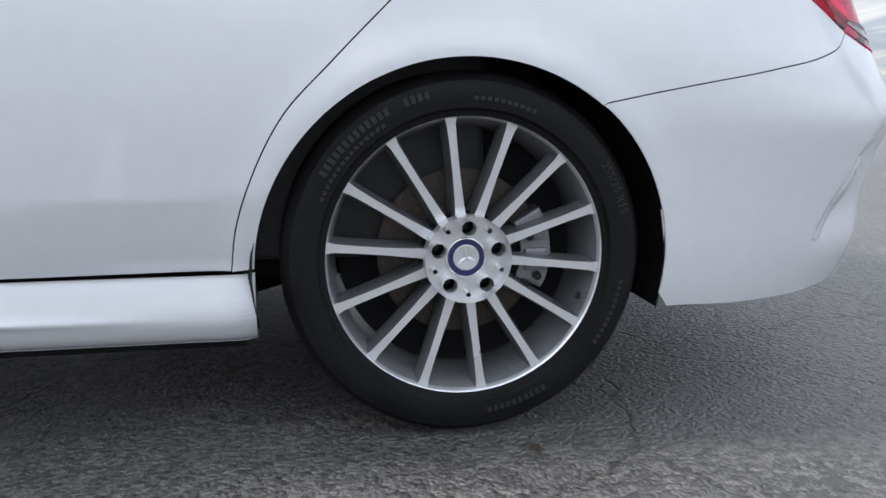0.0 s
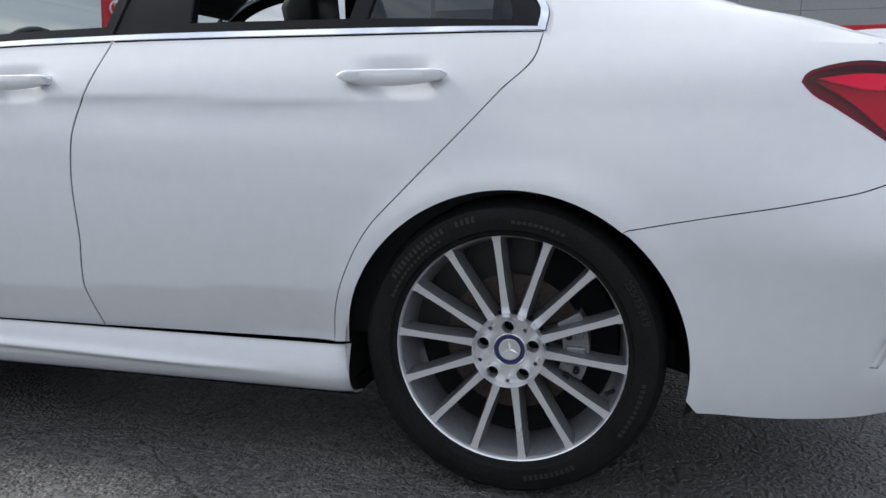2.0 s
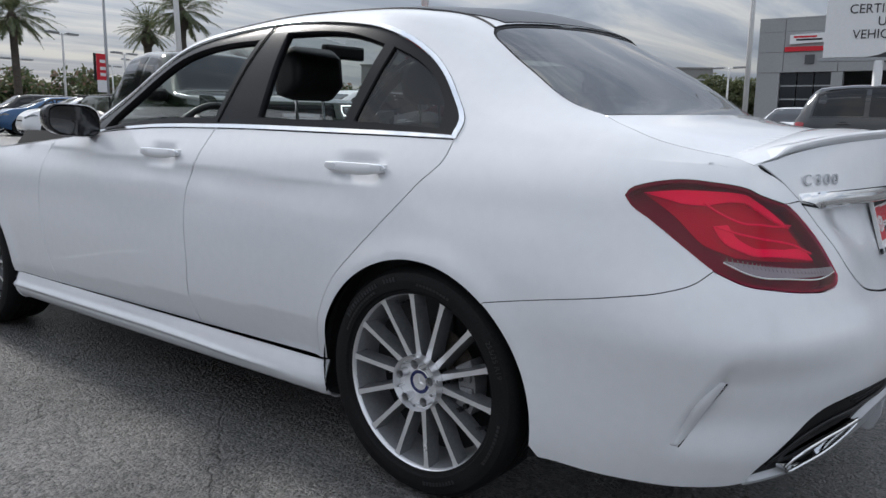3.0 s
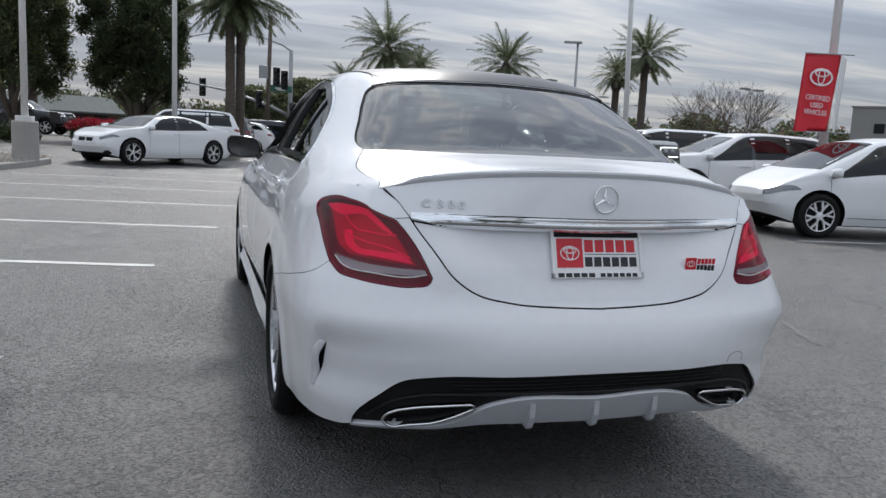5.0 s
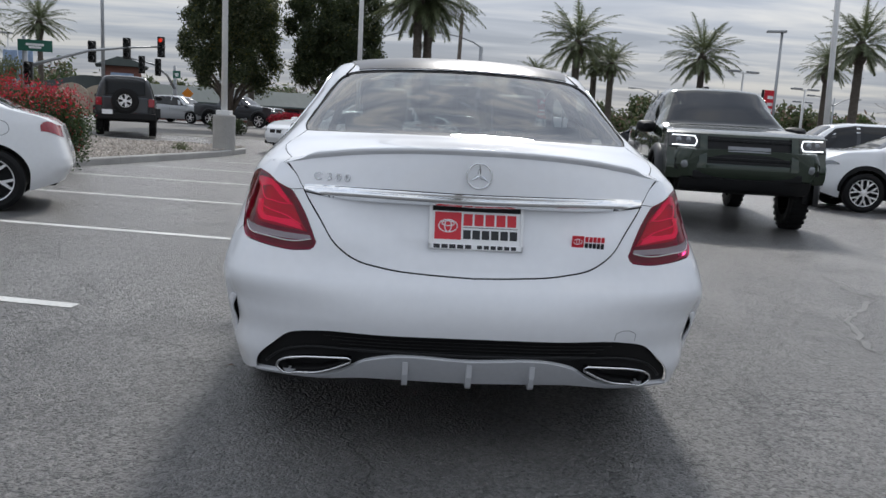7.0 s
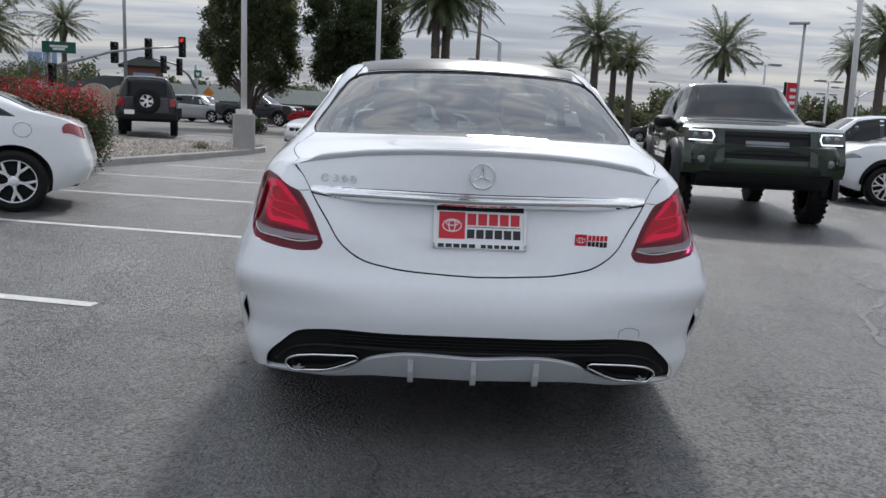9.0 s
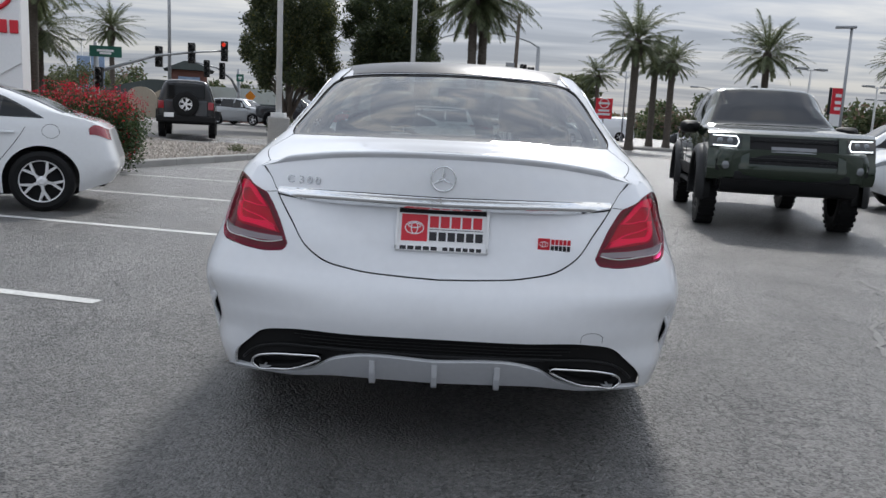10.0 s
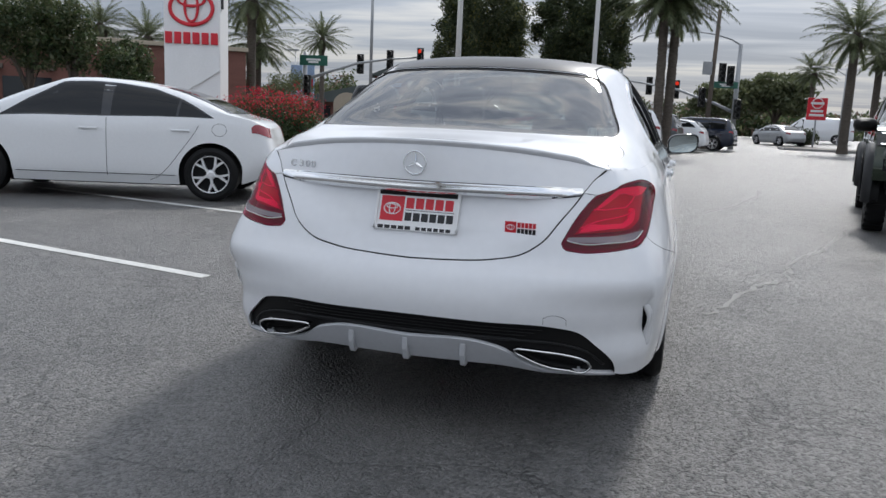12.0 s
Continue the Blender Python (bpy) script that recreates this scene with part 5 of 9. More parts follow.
for k in range(6):
    plate_piece("black_bar", .004 + .0225 * k, -.0750, .004 + .0225 * k + .017, -.0630, INK, y=-.0078)
for x in (-.082, .082):
    b = bmesh.new()
    lathe(b, [(0, .001), (0, .006), (.004, .006)], 10)
    for v in b.verts:
        v.co = (x + v.co.y, -.010 + v.co.x, .068 + v.co.z)
    part("plate_screw", b, CHROME, plate)
# black plastic bar added for the shadowed area between plate and chrome strip
b = bmesh.new()
box(b, (-.16, -.935, .868), (.16, -.90, .884), .003)
part("shadow_bar", b, BLACK_PLASTIC, SALOON)

b = bmesh.new()
box(b, (-.150, -.0045, .050), (.150, -.0024, .066))
part("holder_band", b, BLACK_PLASTIC, plate)
# black tubes put in for the recess and shadow along the chrome strip
skin_tube("strip_shade_line", VOID, SALOON, 1, [(-a, z - .004) for a, z in strip_b] + [(a, z - .004) for a, z in rev(strip_b)][1:], .0028, -.001, 5)
skin_tube("strip_shade_line", VOID, SALOON, 1, [(-a, z + .002) for a, z in strip_r] + [(a, z + .002) for a, z in rev(strip_r)][1:], .0016, -.001, 5)

# maker's star, model number, sticker
b = bmesh.new()
c0 = skin([0], [.966])[0]
tube(b, [(c0[0] + .0405 * math.sin(t), c0[1] - .006, c0[2] + .0405 * math.cos(t)) for t in np.linspace(0, 2 * math.pi, 41)], .0028, 8, caps=False)
star = part("badge_ring", b, CHROME, SALOON, "round chromed badge", smooth=True)
b = bmesh.new()
for k in range(3):
    t = radians(120 * k)
    q = [(0, -.011, 0), (-.006, -.003, .009), (0, -.003, .040), (.006, -.003, .009)]
    vs = [b.verts.new((c0[0] + math.cos(t) * x + math.sin(t) * z, c0[1] + y, c0[2] - math.sin(t) * x + math.cos(t) * z)) for x, y, z in q]
    b.faces.new((vs[0], vs[1], vs[2]))
    b.faces.new((vs[0], vs[2], vs[3]))
part("badge_rays", b, CHROME, star)
for ch, a in (("C", -.553), ("3", -.508), ("0", -.470), ("0", -.433)):
    me = lettering(ch, .036, .0025, squash=1.25)
    p = skin([a * 1.055], [.931])[0]
    p2 = skin([a * 1.055 + .01], [.931])[0]
    turn = math.atan2(p2[1] - p[1], p2[0] - p[0])
    me.transform(Matrix.Translation(Vector(p) + Vector((0, -.005, 0))) @ Matrix.Rotation(turn, 4, "Z") @ Matrix.Rotation(radians(-6), 4, "X"))
    part("model_badge", me, BADGE, SALOON, "chromed model number")
sx, sz = .395, .762
sp0, sp1 = skin([sx], [sz])[0], skin([sx + .02], [sz])[0]
sturn = Matrix.Translation(Vector(sp0) + Vector((0, -.012, 0))) @ Matrix.Rotation(math.atan2(sp1[1] - sp0[1], sp1[0] - sp0[0]), 4, "Z") @ Matrix.Rotation(radians(4), 4, "X")
stick = part("dealer_sticker", (lambda b: (box(b, (-.056, -.0008, -.022), (-.016, 0, .020)), b)[1])(bmesh.new()), SIGN_RED, SALOON, "small red and black dealer sticker")
stick.matrix_basis = sturn
for k in range(5):
    plate_piece("red_bar", -.012 + .0135 * k, .000, -.012 + .0135 * k + .011, .018, SIGN_RED, y=0, parent=stick)
    plate_piece("black_bar", -.012 + .0135 * k, -.022, -.012 + .0135 * k + .0105, -.004, INK, y=0, parent=stick)
b = bmesh.new()
for rx, rz in ((.014, .009), (.005, .009)):
    tube(b, [(-.036 + rx * math.cos(t), -.0012, rz * math.sin(t)) for t in np.linspace(0, 2 * math.pi, 17)], .0011, 4, caps=False)
part("emblem_rings", b, SIGN_WHITE, stick)

# spoiler lip, dying away into the lid's sides
b = bmesh.new()
rows = []
for a in np.linspace(-.748, .748, 90):
    e = skin([a], [float(rear_edge_z([abs(a)])[0])])[0]
    e2 = skin([a + .004], [float(rear_edge_z([abs(a)])[0])])[0]
    t = Vector(e2 - e).normalized()
    out = Vector((t.y, -t.x, 0)).normalized() * (1 if a >= -9 else -1)
    if out.y > 0:
        out = -out
    k = step_up(.750, .60, abs(a))
    sec = [(-.085, .009 * k - .004), (-.04, .016 * k - .002), (.004 * k, .019 * k + .001), (.010 * k, .016 * k), (.010 * k, .010 * k), (-.004, -.004), (-.06, -.006)]
    rows.append([b.verts.new(Vector(e) + out * u + Vector((0, 0, w))) for u, w in sec])
for one, two in zip(rows, rows[1:]):
    for k in range(6):
        b.faces.new((one[k], one[k + 1], two[k + 1], two[k]))
part("spoiler_lip", b, PAINT, SALOON, smooth=True).data.set_sharp_from_angle(angle=radians(40))

# ---- door handles, mirrors ----
for side in (-1, 1):
    for y0, y1 in ((.142, .380), (1.124, 1.364)):
        ys = np.linspace(y0 - .004, y1 + .004, 22)
        base = skin([side * way(y) for y in ys], np.full(22, .918 if y0 < 1 else .922))
        b, bt = bmesh.new(), bmesh.new()
        rows, rows2 = [], []
        for k, (y, p) in enumerate(zip(ys, base)):
            u = k / 21
            prof = math.sin(math.pi * min(1, max(0, u))) ** .35
            h, dx = .0155 * prof + .002, .020 + .016 * math.sin(math.pi * u)
            zc = p[2] - .006 * math.sin(math.pi * u)
            ring = []
            for j in range(10):
                t = 2 * math.pi * j / 10
                ring.append(b.verts.new((p[0] + side * (dx - .004 + .0085 * prof * math.cos(t)), y, zc + h * math.sin(t))))
            rows.append(ring)
            rows2.append([bt.verts.new((p[0] + side * (dx + .002 * j), y, zc + h + .0012 - .0022 * j)) for j in range(2)])
        for one, two in zip(rows, rows[1:]):
            for j in range(10):
                b.faces.new((one[j], one[(j + 1) % 10], two[(j + 1) % 10], two[j]))
        b.faces.new(rows[0]), b.faces.new(rows[-1])
        for (u0, yy) in ((1, y0 + .03), (20, y1 - .03)):
            p = base[u0]
            box(b, (min(p[0] - side * .01, p[0] + side * .026), yy - .02, p[2] - .012), (max(p[0] - side * .01, p[0] + side * .026), yy + .02, p[2] + .010), .005)
        h_ob = part("door_handle", b, PAINT, SALOON, "white pull handle with a chrome edge", smooth=True)
        h_ob.data.set_sharp_from_angle(angle=radians(50))
        for one, two in zip(rows2, rows2[1:]):
            bt.faces.new((one[0], one[1], two[1], two[0]))
        part("handle_chrome", bt, CHROME, h_ob)
    b = bmesh.new()
    rows = []
    for k, (yy, sw, sh) in enumerate(((1.725, .91, .93), (1.735, 1.0, 1.0), (1.77, .99, .98), (1.81, .86, .86), (1.85, .60, .60), (1.87, .25, .25))):
        ring = []
        for j in range(28):
            t = 2 * math.pi * j / 28
            c, s = math.cos(t), math.sin(t)
            ex = .6
            x = math.copysign(abs(c) ** ex, c) * (.102 if c > 0 else .095) * sw
            z = math.copysign(abs(s) ** ex, s) * (.066 if s > 0 else .063) * sh
            ring.append(b.verts.new((side * (.918 + x), yy + .05 * max(0, c) * (1 if k < 4 else .4), 1.024 + z + .012 * c)))
        rows.append(ring)
    for one, two in zip(rows, rows[1:]):
        for j in range(28):
            b.faces.new((one[j], one[(j + 1) % 28], two[(j + 1) % 28], two[j]))
    b.faces.new(rows[-1])
    tube(b, [(side * .80, 1.80, .965), (side * .86, 1.79, .985), (side * .90, 1.78, .995)], [.026, .022, .022], 10)
    mir = part("door_mirror", b, GLOSS_BLACK, SALOON, "glossy black door mirror", smooth=True)
    mir.data.set_sharp_from_angle(angle=radians(45))
    b = bmesh.new()
    ring = []
    for j in range(28):
        t = 2 * math.pi * j / 28
        c, s = math.cos(t), math.sin(t)
        ring.append(b.verts.new((side * (.918 + math.copysign(abs(c) ** .6, c) * (.090 if c > 0 else .084)), 1.729 + .045 * max(0, c), 1.024 + math.copysign(abs(s) ** .6, s) * .055 + .012 * c)))
    hub = b.verts.new((side * .918, 1.735, 1.024))
    for j in range(28):
        b.faces.new((ring[j], ring[(j + 1) % 28], hub))
    # left glass is gloss black, its dark reflection put into the colour
    part("mirror_glass", b, MIRROR if side > 0 else GLOSS_BLACK, mir, "mirror glass", smooth=True)

# ---- cabin ----
def seat(x, y, front=True):
    b = bmesh.new()
    prism(b, [(y - .10, .45), (y + .42, .47), (y + .46, .55), (y + .02, .56), (y - .16, 1.02), (y - .26, 1.03), (y - .28, .98), (y - .12, .45)], x - .25, x + .25, axis=0, bevel=.04)
    s = part("seat", b, CLOTH, SALOON, "black leather seat", smooth=True)
    s.data.set_sharp_from_angle(angle=radians(50))
    b = bmesh.new()
    prism(b, [(y - .20, 1.115), (y - .13, 1.13), (y - .11, 1.22), (y - .15, 1.30), (y - .21, 1.315), (y - .255, 1.28), (y - .265, 1.17)], x - .125, x + .125, axis=0, bevel=.035)
    h = part("headrest", b, CLOTH, s, smooth=True)
    h.data.set_sharp_from_angle(angle=radians(60))
    for dx in (-.07, .07):
        b = bmesh.new()
        tube(b, [(x + dx, y - .20, 1.00), (x + dx, y - .19, 1.14)], .0065, 8)
        part("headrest_post", b, CHROME, s)


seat(-.37, 1.18)
seat(.37, 1.18)
b = bmesh.new()
prism(b, [(-.10, .45), (.42, .47), (.45, .56), (.10, .57), (-.18, .99), (-.34, 1.0), (-.42, 1.03), (-.42, .5)], -.62, .62, axis=0, bevel=.03)
part("rear_bench", b, CLOTH, SALOON, "black leather rear bench", smooth=True).data.set_sharp_from_angle(angle=radians(50))
for x in (-.38, .38):
    b = bmesh.new()
    prism(b, [(-.16, 1.0), (-.10, 1.02), (-.10, 1.10), (-.14, 1.14), (-.20, 1.14), (-.23, 1.08), (-.22, 1.0)], x - .12, x + .12, axis=0, bevel=.03)
    part("rear_headrest", b, CLOTH, SALOON, smooth=True)
b = bmesh.new()
tube(b, [(-.37 + .18 * math.sin(t), 1.66 - .07 * math.cos(t), .93 + .165 * math.cos(t)) for t in np.linspace(0, 2 * math.pi, 33)], .015, 8, caps=False)
wheel_ob = part("steering_wheel", b, CLOTH, SALOON, "black steering wheel", smooth=True)
b = bmesh.new()
tube(b, [(-.37, 1.66, .93), (-.37, 1.85, .86)], [.05, .035], 12)
box(b, (-.53, 1.655, .91), (-.21, 1.675, .95), .01)
part("steering_hub", b, SATIN_BLACK, wheel_ob)
b = bmesh.new()
prism(b, [(1.62, .5), (1.62, .80), (1.72, .93), (1.85, .985), (2.02, .975), (2.06, .5)], -.72, .72, axis=0, bevel=.03)
part("dashboard", b, SATIN_BLACK, SALOON, smooth=True).data.set_sharp_from_angle(angle=radians(50))
b = bmesh.new()
box(b, (-.74, -.35, .28), (.74, 1.9, .34))
part("cabin_floor", b, VOID, SALOON)
# roof lining and inner trim
lining = outline([(.04, .62), (.03, 1.0), (.04, 1.38)], [(.04, 1.38), (.95, 1.36)], [(.95, 1.36), (.97, 1.0), (.95, .64)], [(.95, .64), (.04, .62)], step=.05)
panel("roof_lining", CLOTH, SALOON, [patch(top, lining, grid=.08, sink=.035, flange=0)])
for side in (-1, 1):
    pil = outline([(-.36, .06), (-.07, .06)], [(-.07, .06), (.0, .24), (.12, .36), (.30, .44), (.95, .5), (1.3, .52)], [(1.3, .52), (.95, .66), (.10, .63)], [(.10, .63), (-.05, .50), (-.33, .45)], [(-.33, .45), (-.36, .06)], step=.04)
    panel("pillar_lining", CLOTH, SALOON, [patch(top, over(side, pil), grid=.06, sink=.03, flange=0)])
    b = bmesh.new()
    box(b, (side * .77 - .02, -.05, .32), (side * .77 + .02, 1.8, .985), .01)
    part("door_lining", b, CLOTH, SALOON)
b = bmesh.new()
box(b, (-.66, -.50, .985), (.66, -.22, 1.005), .01)
part("parcel_shelf", b, CLOTH, SALOON)
b = bmesh.new()
box(b, (-.12, 1.16, 1.30), (.12, 1.19, 1.36), .012)
part("inside_mirror", b, SATIN_BLACK, SALOON)



# ================= other vehicles =================
DARK_GLASS = material("dark_car_glass", (0.010, 0.011, 0.012), 0.03, Specular_IOR_Level=0.38)
GREEN_PAINT = car_paint("army_green_paint", (0.015, 0.026, 0.014), 0.2, 0.25)
DAY_LIGHT = material("daytime_light", (0.9, 0.9, 0.9), 0.2, Emission_Color=(0.9, 0.95, 1.0, 1), Emission_Strength=1.6)
GREY_PAINT = car_paint("dark_grey_paint", (0.05, 0.053, 0.058), 0.4, 0.4)
SILVER_CAR = car_paint("silver_paint", (0.42, 0.43, 0.44), 0.5, 0.35)
BLUE_PAINT = car_paint("blue_paint", (0.03, 0.09, 0.20), 0.3, 0.4)
NAVY_PAINT = car_paint("navy_paint", (0.012, 0.017, 0.035), 0.3, 0.4)
BLACK_PAINT = car_paint("black_paint", (0.012, 0.012, 0.013), 0.0, 0.3)
HEAD_LENS = material("headlamp_lens", (0.16, 0.17, 0.18), 0.06, 0.4, Coat_Weight=1.0, Coat_Roughness=0.02)
TAIL_RED = material("tail_lamp_red", (0.26, 0.006, 0.014), 0.1, Coat_Weight=1.0, Coat_Roughness=0.03)

SHAPES = {
    # length, width, wheelbase, front axle from nose, tyre radius, squareness, top line, belt line
    "sedan": (4.64, 1.80, 2.70, .90, .325, 5, [(-2.03, 0.88), (-1.97, 0.945), (-1.88, 0.98), (-1.66, 1.025), (-1.48, 1.07), (-1.2, 1.205), (-.9, 1.31), (-.6, 1.378), (-.25, 1.42), (.15, 1.442), (.48, 1.43), (.98, 1.245), (1.42, 1.035), (1.85, 0.945), (2.18, 0.8), (2.32, 0.7)],
              [(-2.03, 0.80), (-1.9, 0.90), (-1.6, 0.965), (-1.2, 0.975), (0, 0.955), (1.2, 0.925), (1.85, 0.84), (2.2, 0.7), (2.32, 0.62)]),
    "hatch": (4.43, 1.78, 2.70, .72, .315, 5, [(-2.3, 1.0), (-2.2, 1.12), (-1.9, 1.21), (-1.2, 1.39), (-.5, 1.47), (.1, 1.47), (.5, 1.40), (1.0, 1.17), (1.4, .975), (1.7, .87), (1.95, .76), (2.11, .64)],
              [(-2.3, .92), (-2.1, .98), (-1.2, .99), (0, .93), (1.0, .86), (1.5, .81), (1.9, .70), (2.11, .58)]),
    "coupe": (4.64, 1.83, 2.81, .80, .34, 5, [(-2.32, 0.93), (-2.24, 0.98), (-2.0, 1.03), (-1.6, 1.07), (-0.85, 1.3), (-0.35, 1.37), (0.1, 1.37), (0.6, 1.3), (1.15, 1.03), (1.8, 0.95), (2.2, 0.82), (2.32, 0.72)],
              [(-2.32, 0.86), (-2.2, 0.9), (-1.6, 0.96), (0, 0.93), (1.2, 0.91), (1.9, 0.84), (2.22, 0.72), (2.32, 0.64)]),
    "crossover": (4.40, 1.80, 2.62, .88, .345, 5, [(-2.2, 1.02), (-2.12, 1.08), (-1.98, 1.22), (-1.65, 1.45), (-1.25, 1.53), (-0.3, 1.57), (0.2, 1.54), (0.75, 1.3), (1.15, 1.125), (1.7, 1.055), (2.0, 0.95), (2.2, 0.80)],
                  [(-2.2, 0.95), (-2.08, 1.0), (-1.5, 1.1), (-0.6, 1.03), (0.6, 0.98), (1.2, 0.97), (1.8, 0.93), (2.05, 0.82), (2.2, 0.70)]),
    "suv": (4.70, 1.86, 2.75, .92, .37, 8, [(-2.35, 1.1), (-2.28, 1.12), (-2.16, 1.45), (-1.95, 1.66), (-1.4, 1.71), (0, 1.72), (0.45, 1.66), (1.0, 1.28), (1.25, 1.15), (1.95, 1.06), (2.25, 0.9), (2.35, 0.82)],
            [(-2.35, 1.0), (-2.25, 1.04), (-1.6, 1.1), (0, 1.06), (1.2, 1.03), (1.95, 0.95), (2.25, 0.8), (2.35, 0.74)]),
    "van": (5.60, 2.02, 3.40, .95, .36, 12, [(-2.8, 1.8), (-2.78, 1.9), (-2.6, 2.05), (0, 2.09), (1.1, 2.04), (1.8, 1.5), (2.1, 1.18), (2.6, 1.04), (2.8, 0.9)],
            [(-2.8, 1.08), (-2.7, 1.12), (0, 1.14), (1.6, 1.12), (2.2, 1.0), (2.6, 0.9), (2.8, 0.8)]),
    "pickup": (5.40, 1.92, 3.23, .98, .42, 10, [(-2.7, 1.22), (-2.68, 1.24), (-2.4, 1.27), (-1.02, 1.29), (-0.92, 1.72), (-0.8, 1.88), (-0.3, 1.92), (0.3, 1.88), (0.72, 1.6), (1.08, 1.33), (1.7, 1.29), (2.4, 1.2), (2.62, 1.02), (2.7, 1.02)],
               [(-2.7, 1.16), (-2.62, 1.18), (-1.0, 1.22), (0, 1.2), (1.1, 1.17), (2.0, 1.12), (2.5, 0.98), (2.7, 0.94)]),
    "jeep": (4.25, 1.80, 2.70, .62, .41, 16, [(-2.0, 1.72), (-1.98, 1.76), (-1.85, 1.86), (-1.0, 1.88), (0.3, 1.86), (0.58, 1.72), (0.82, 1.24), (1.2, 1.2), (1.9, 1.14), (2.12, 1.06)],
             [(-2.0, 1.1), (-1.95, 1.12), (-1.0, 1.14), (0.8, 1.14), (1.9, 1.06), (2.12, 0.98)]),
}
WINDOWS = {
    # side panes as (y, share of the glass height), rear to front; windscreen and rear window as (foot, top)
    "sedan": ([[(-1.27, .10), (-1.10, .42), (-.93, .66), (-.90, .06)], [(-.87, .06), (-.90, .70), (-.60, .88), (-.13, .94), (-.11, .06)], [(.0, .06), (.0, .94), (.48, .90), (.86, .50), (1.14, .06)]], (1.40, .58), (-1.50, -.72)),
    "hatch": ([[(-1.35, .25), (-1.0, .72), (-.62, .90), (-.60, .06)], [(-.56, .06), (-.57, .90), (.02, .95), (.02, .06)], [(.10, .06), (.10, .95), (.50, .88), (.92, .48), (1.22, .06)]], (1.38, .52), (-2.15, -1.0)),
    "coupe": ([[(-1.05, .10), (-.80, .55), (-.40, .90), (-.05, .94), (-.05, .08)], [(.04, .08), (.04, .94), (.45, .85), (.80, .40), (.95, .08)]], (1.12, .60), (-1.5, -.72)),
    "crossover": ([[(-1.70, .25), (-1.40, .75), (-1.0, .90), (-.70, .92), (-.66, .06)], [(-.60, .05), (-.62, .94), (.02, .94), (.02, .05)], [(.10, .05), (.10, .94), (.40, .80), (.85, .20), (.92, .05)]], (1.12, .38), (-2.0, -1.62)),
    "suv": ([[(-1.98, .10), (-1.90, .80), (-1.70, .92), (-1.15, .94), (-1.15, .08)], [(-1.07, .07), (-1.07, .94), (-.12, .94), (-.12, .07)], [(-.03, .07), (-.03, .94), (.45, .86), (.95, .18), (1.0, .07)]], (1.20, .50), (-2.20, -2.0)),
    "van": ([[(.95, .1), (.95, .92), (1.35, .88), (1.85, .2), (1.85, .1)]], (2.08, 1.18), (-2.77, -2.66)),
    "pickup": ([[(-.80, .08), (-.74, .88), (-.10, .94), (-.10, .08)], [(-.01, .08), (-.01, .94), (.32, .90), (.80, .20), (.84, .08)]], (1.06, .36), (-1.0, -.86)),
    "jeep": ([[(-1.85, .1), (-1.83, .9), (-1.05, .92), (-1.05, .1)], [(-.96, .1), (-.96, .92), (-.30, .92), (-.30, .1)], [(-.22, .1), (-.22, .92), (.40, .90), (.62, .1)]], (.80, .60), (-1.97, -1.90)),
}


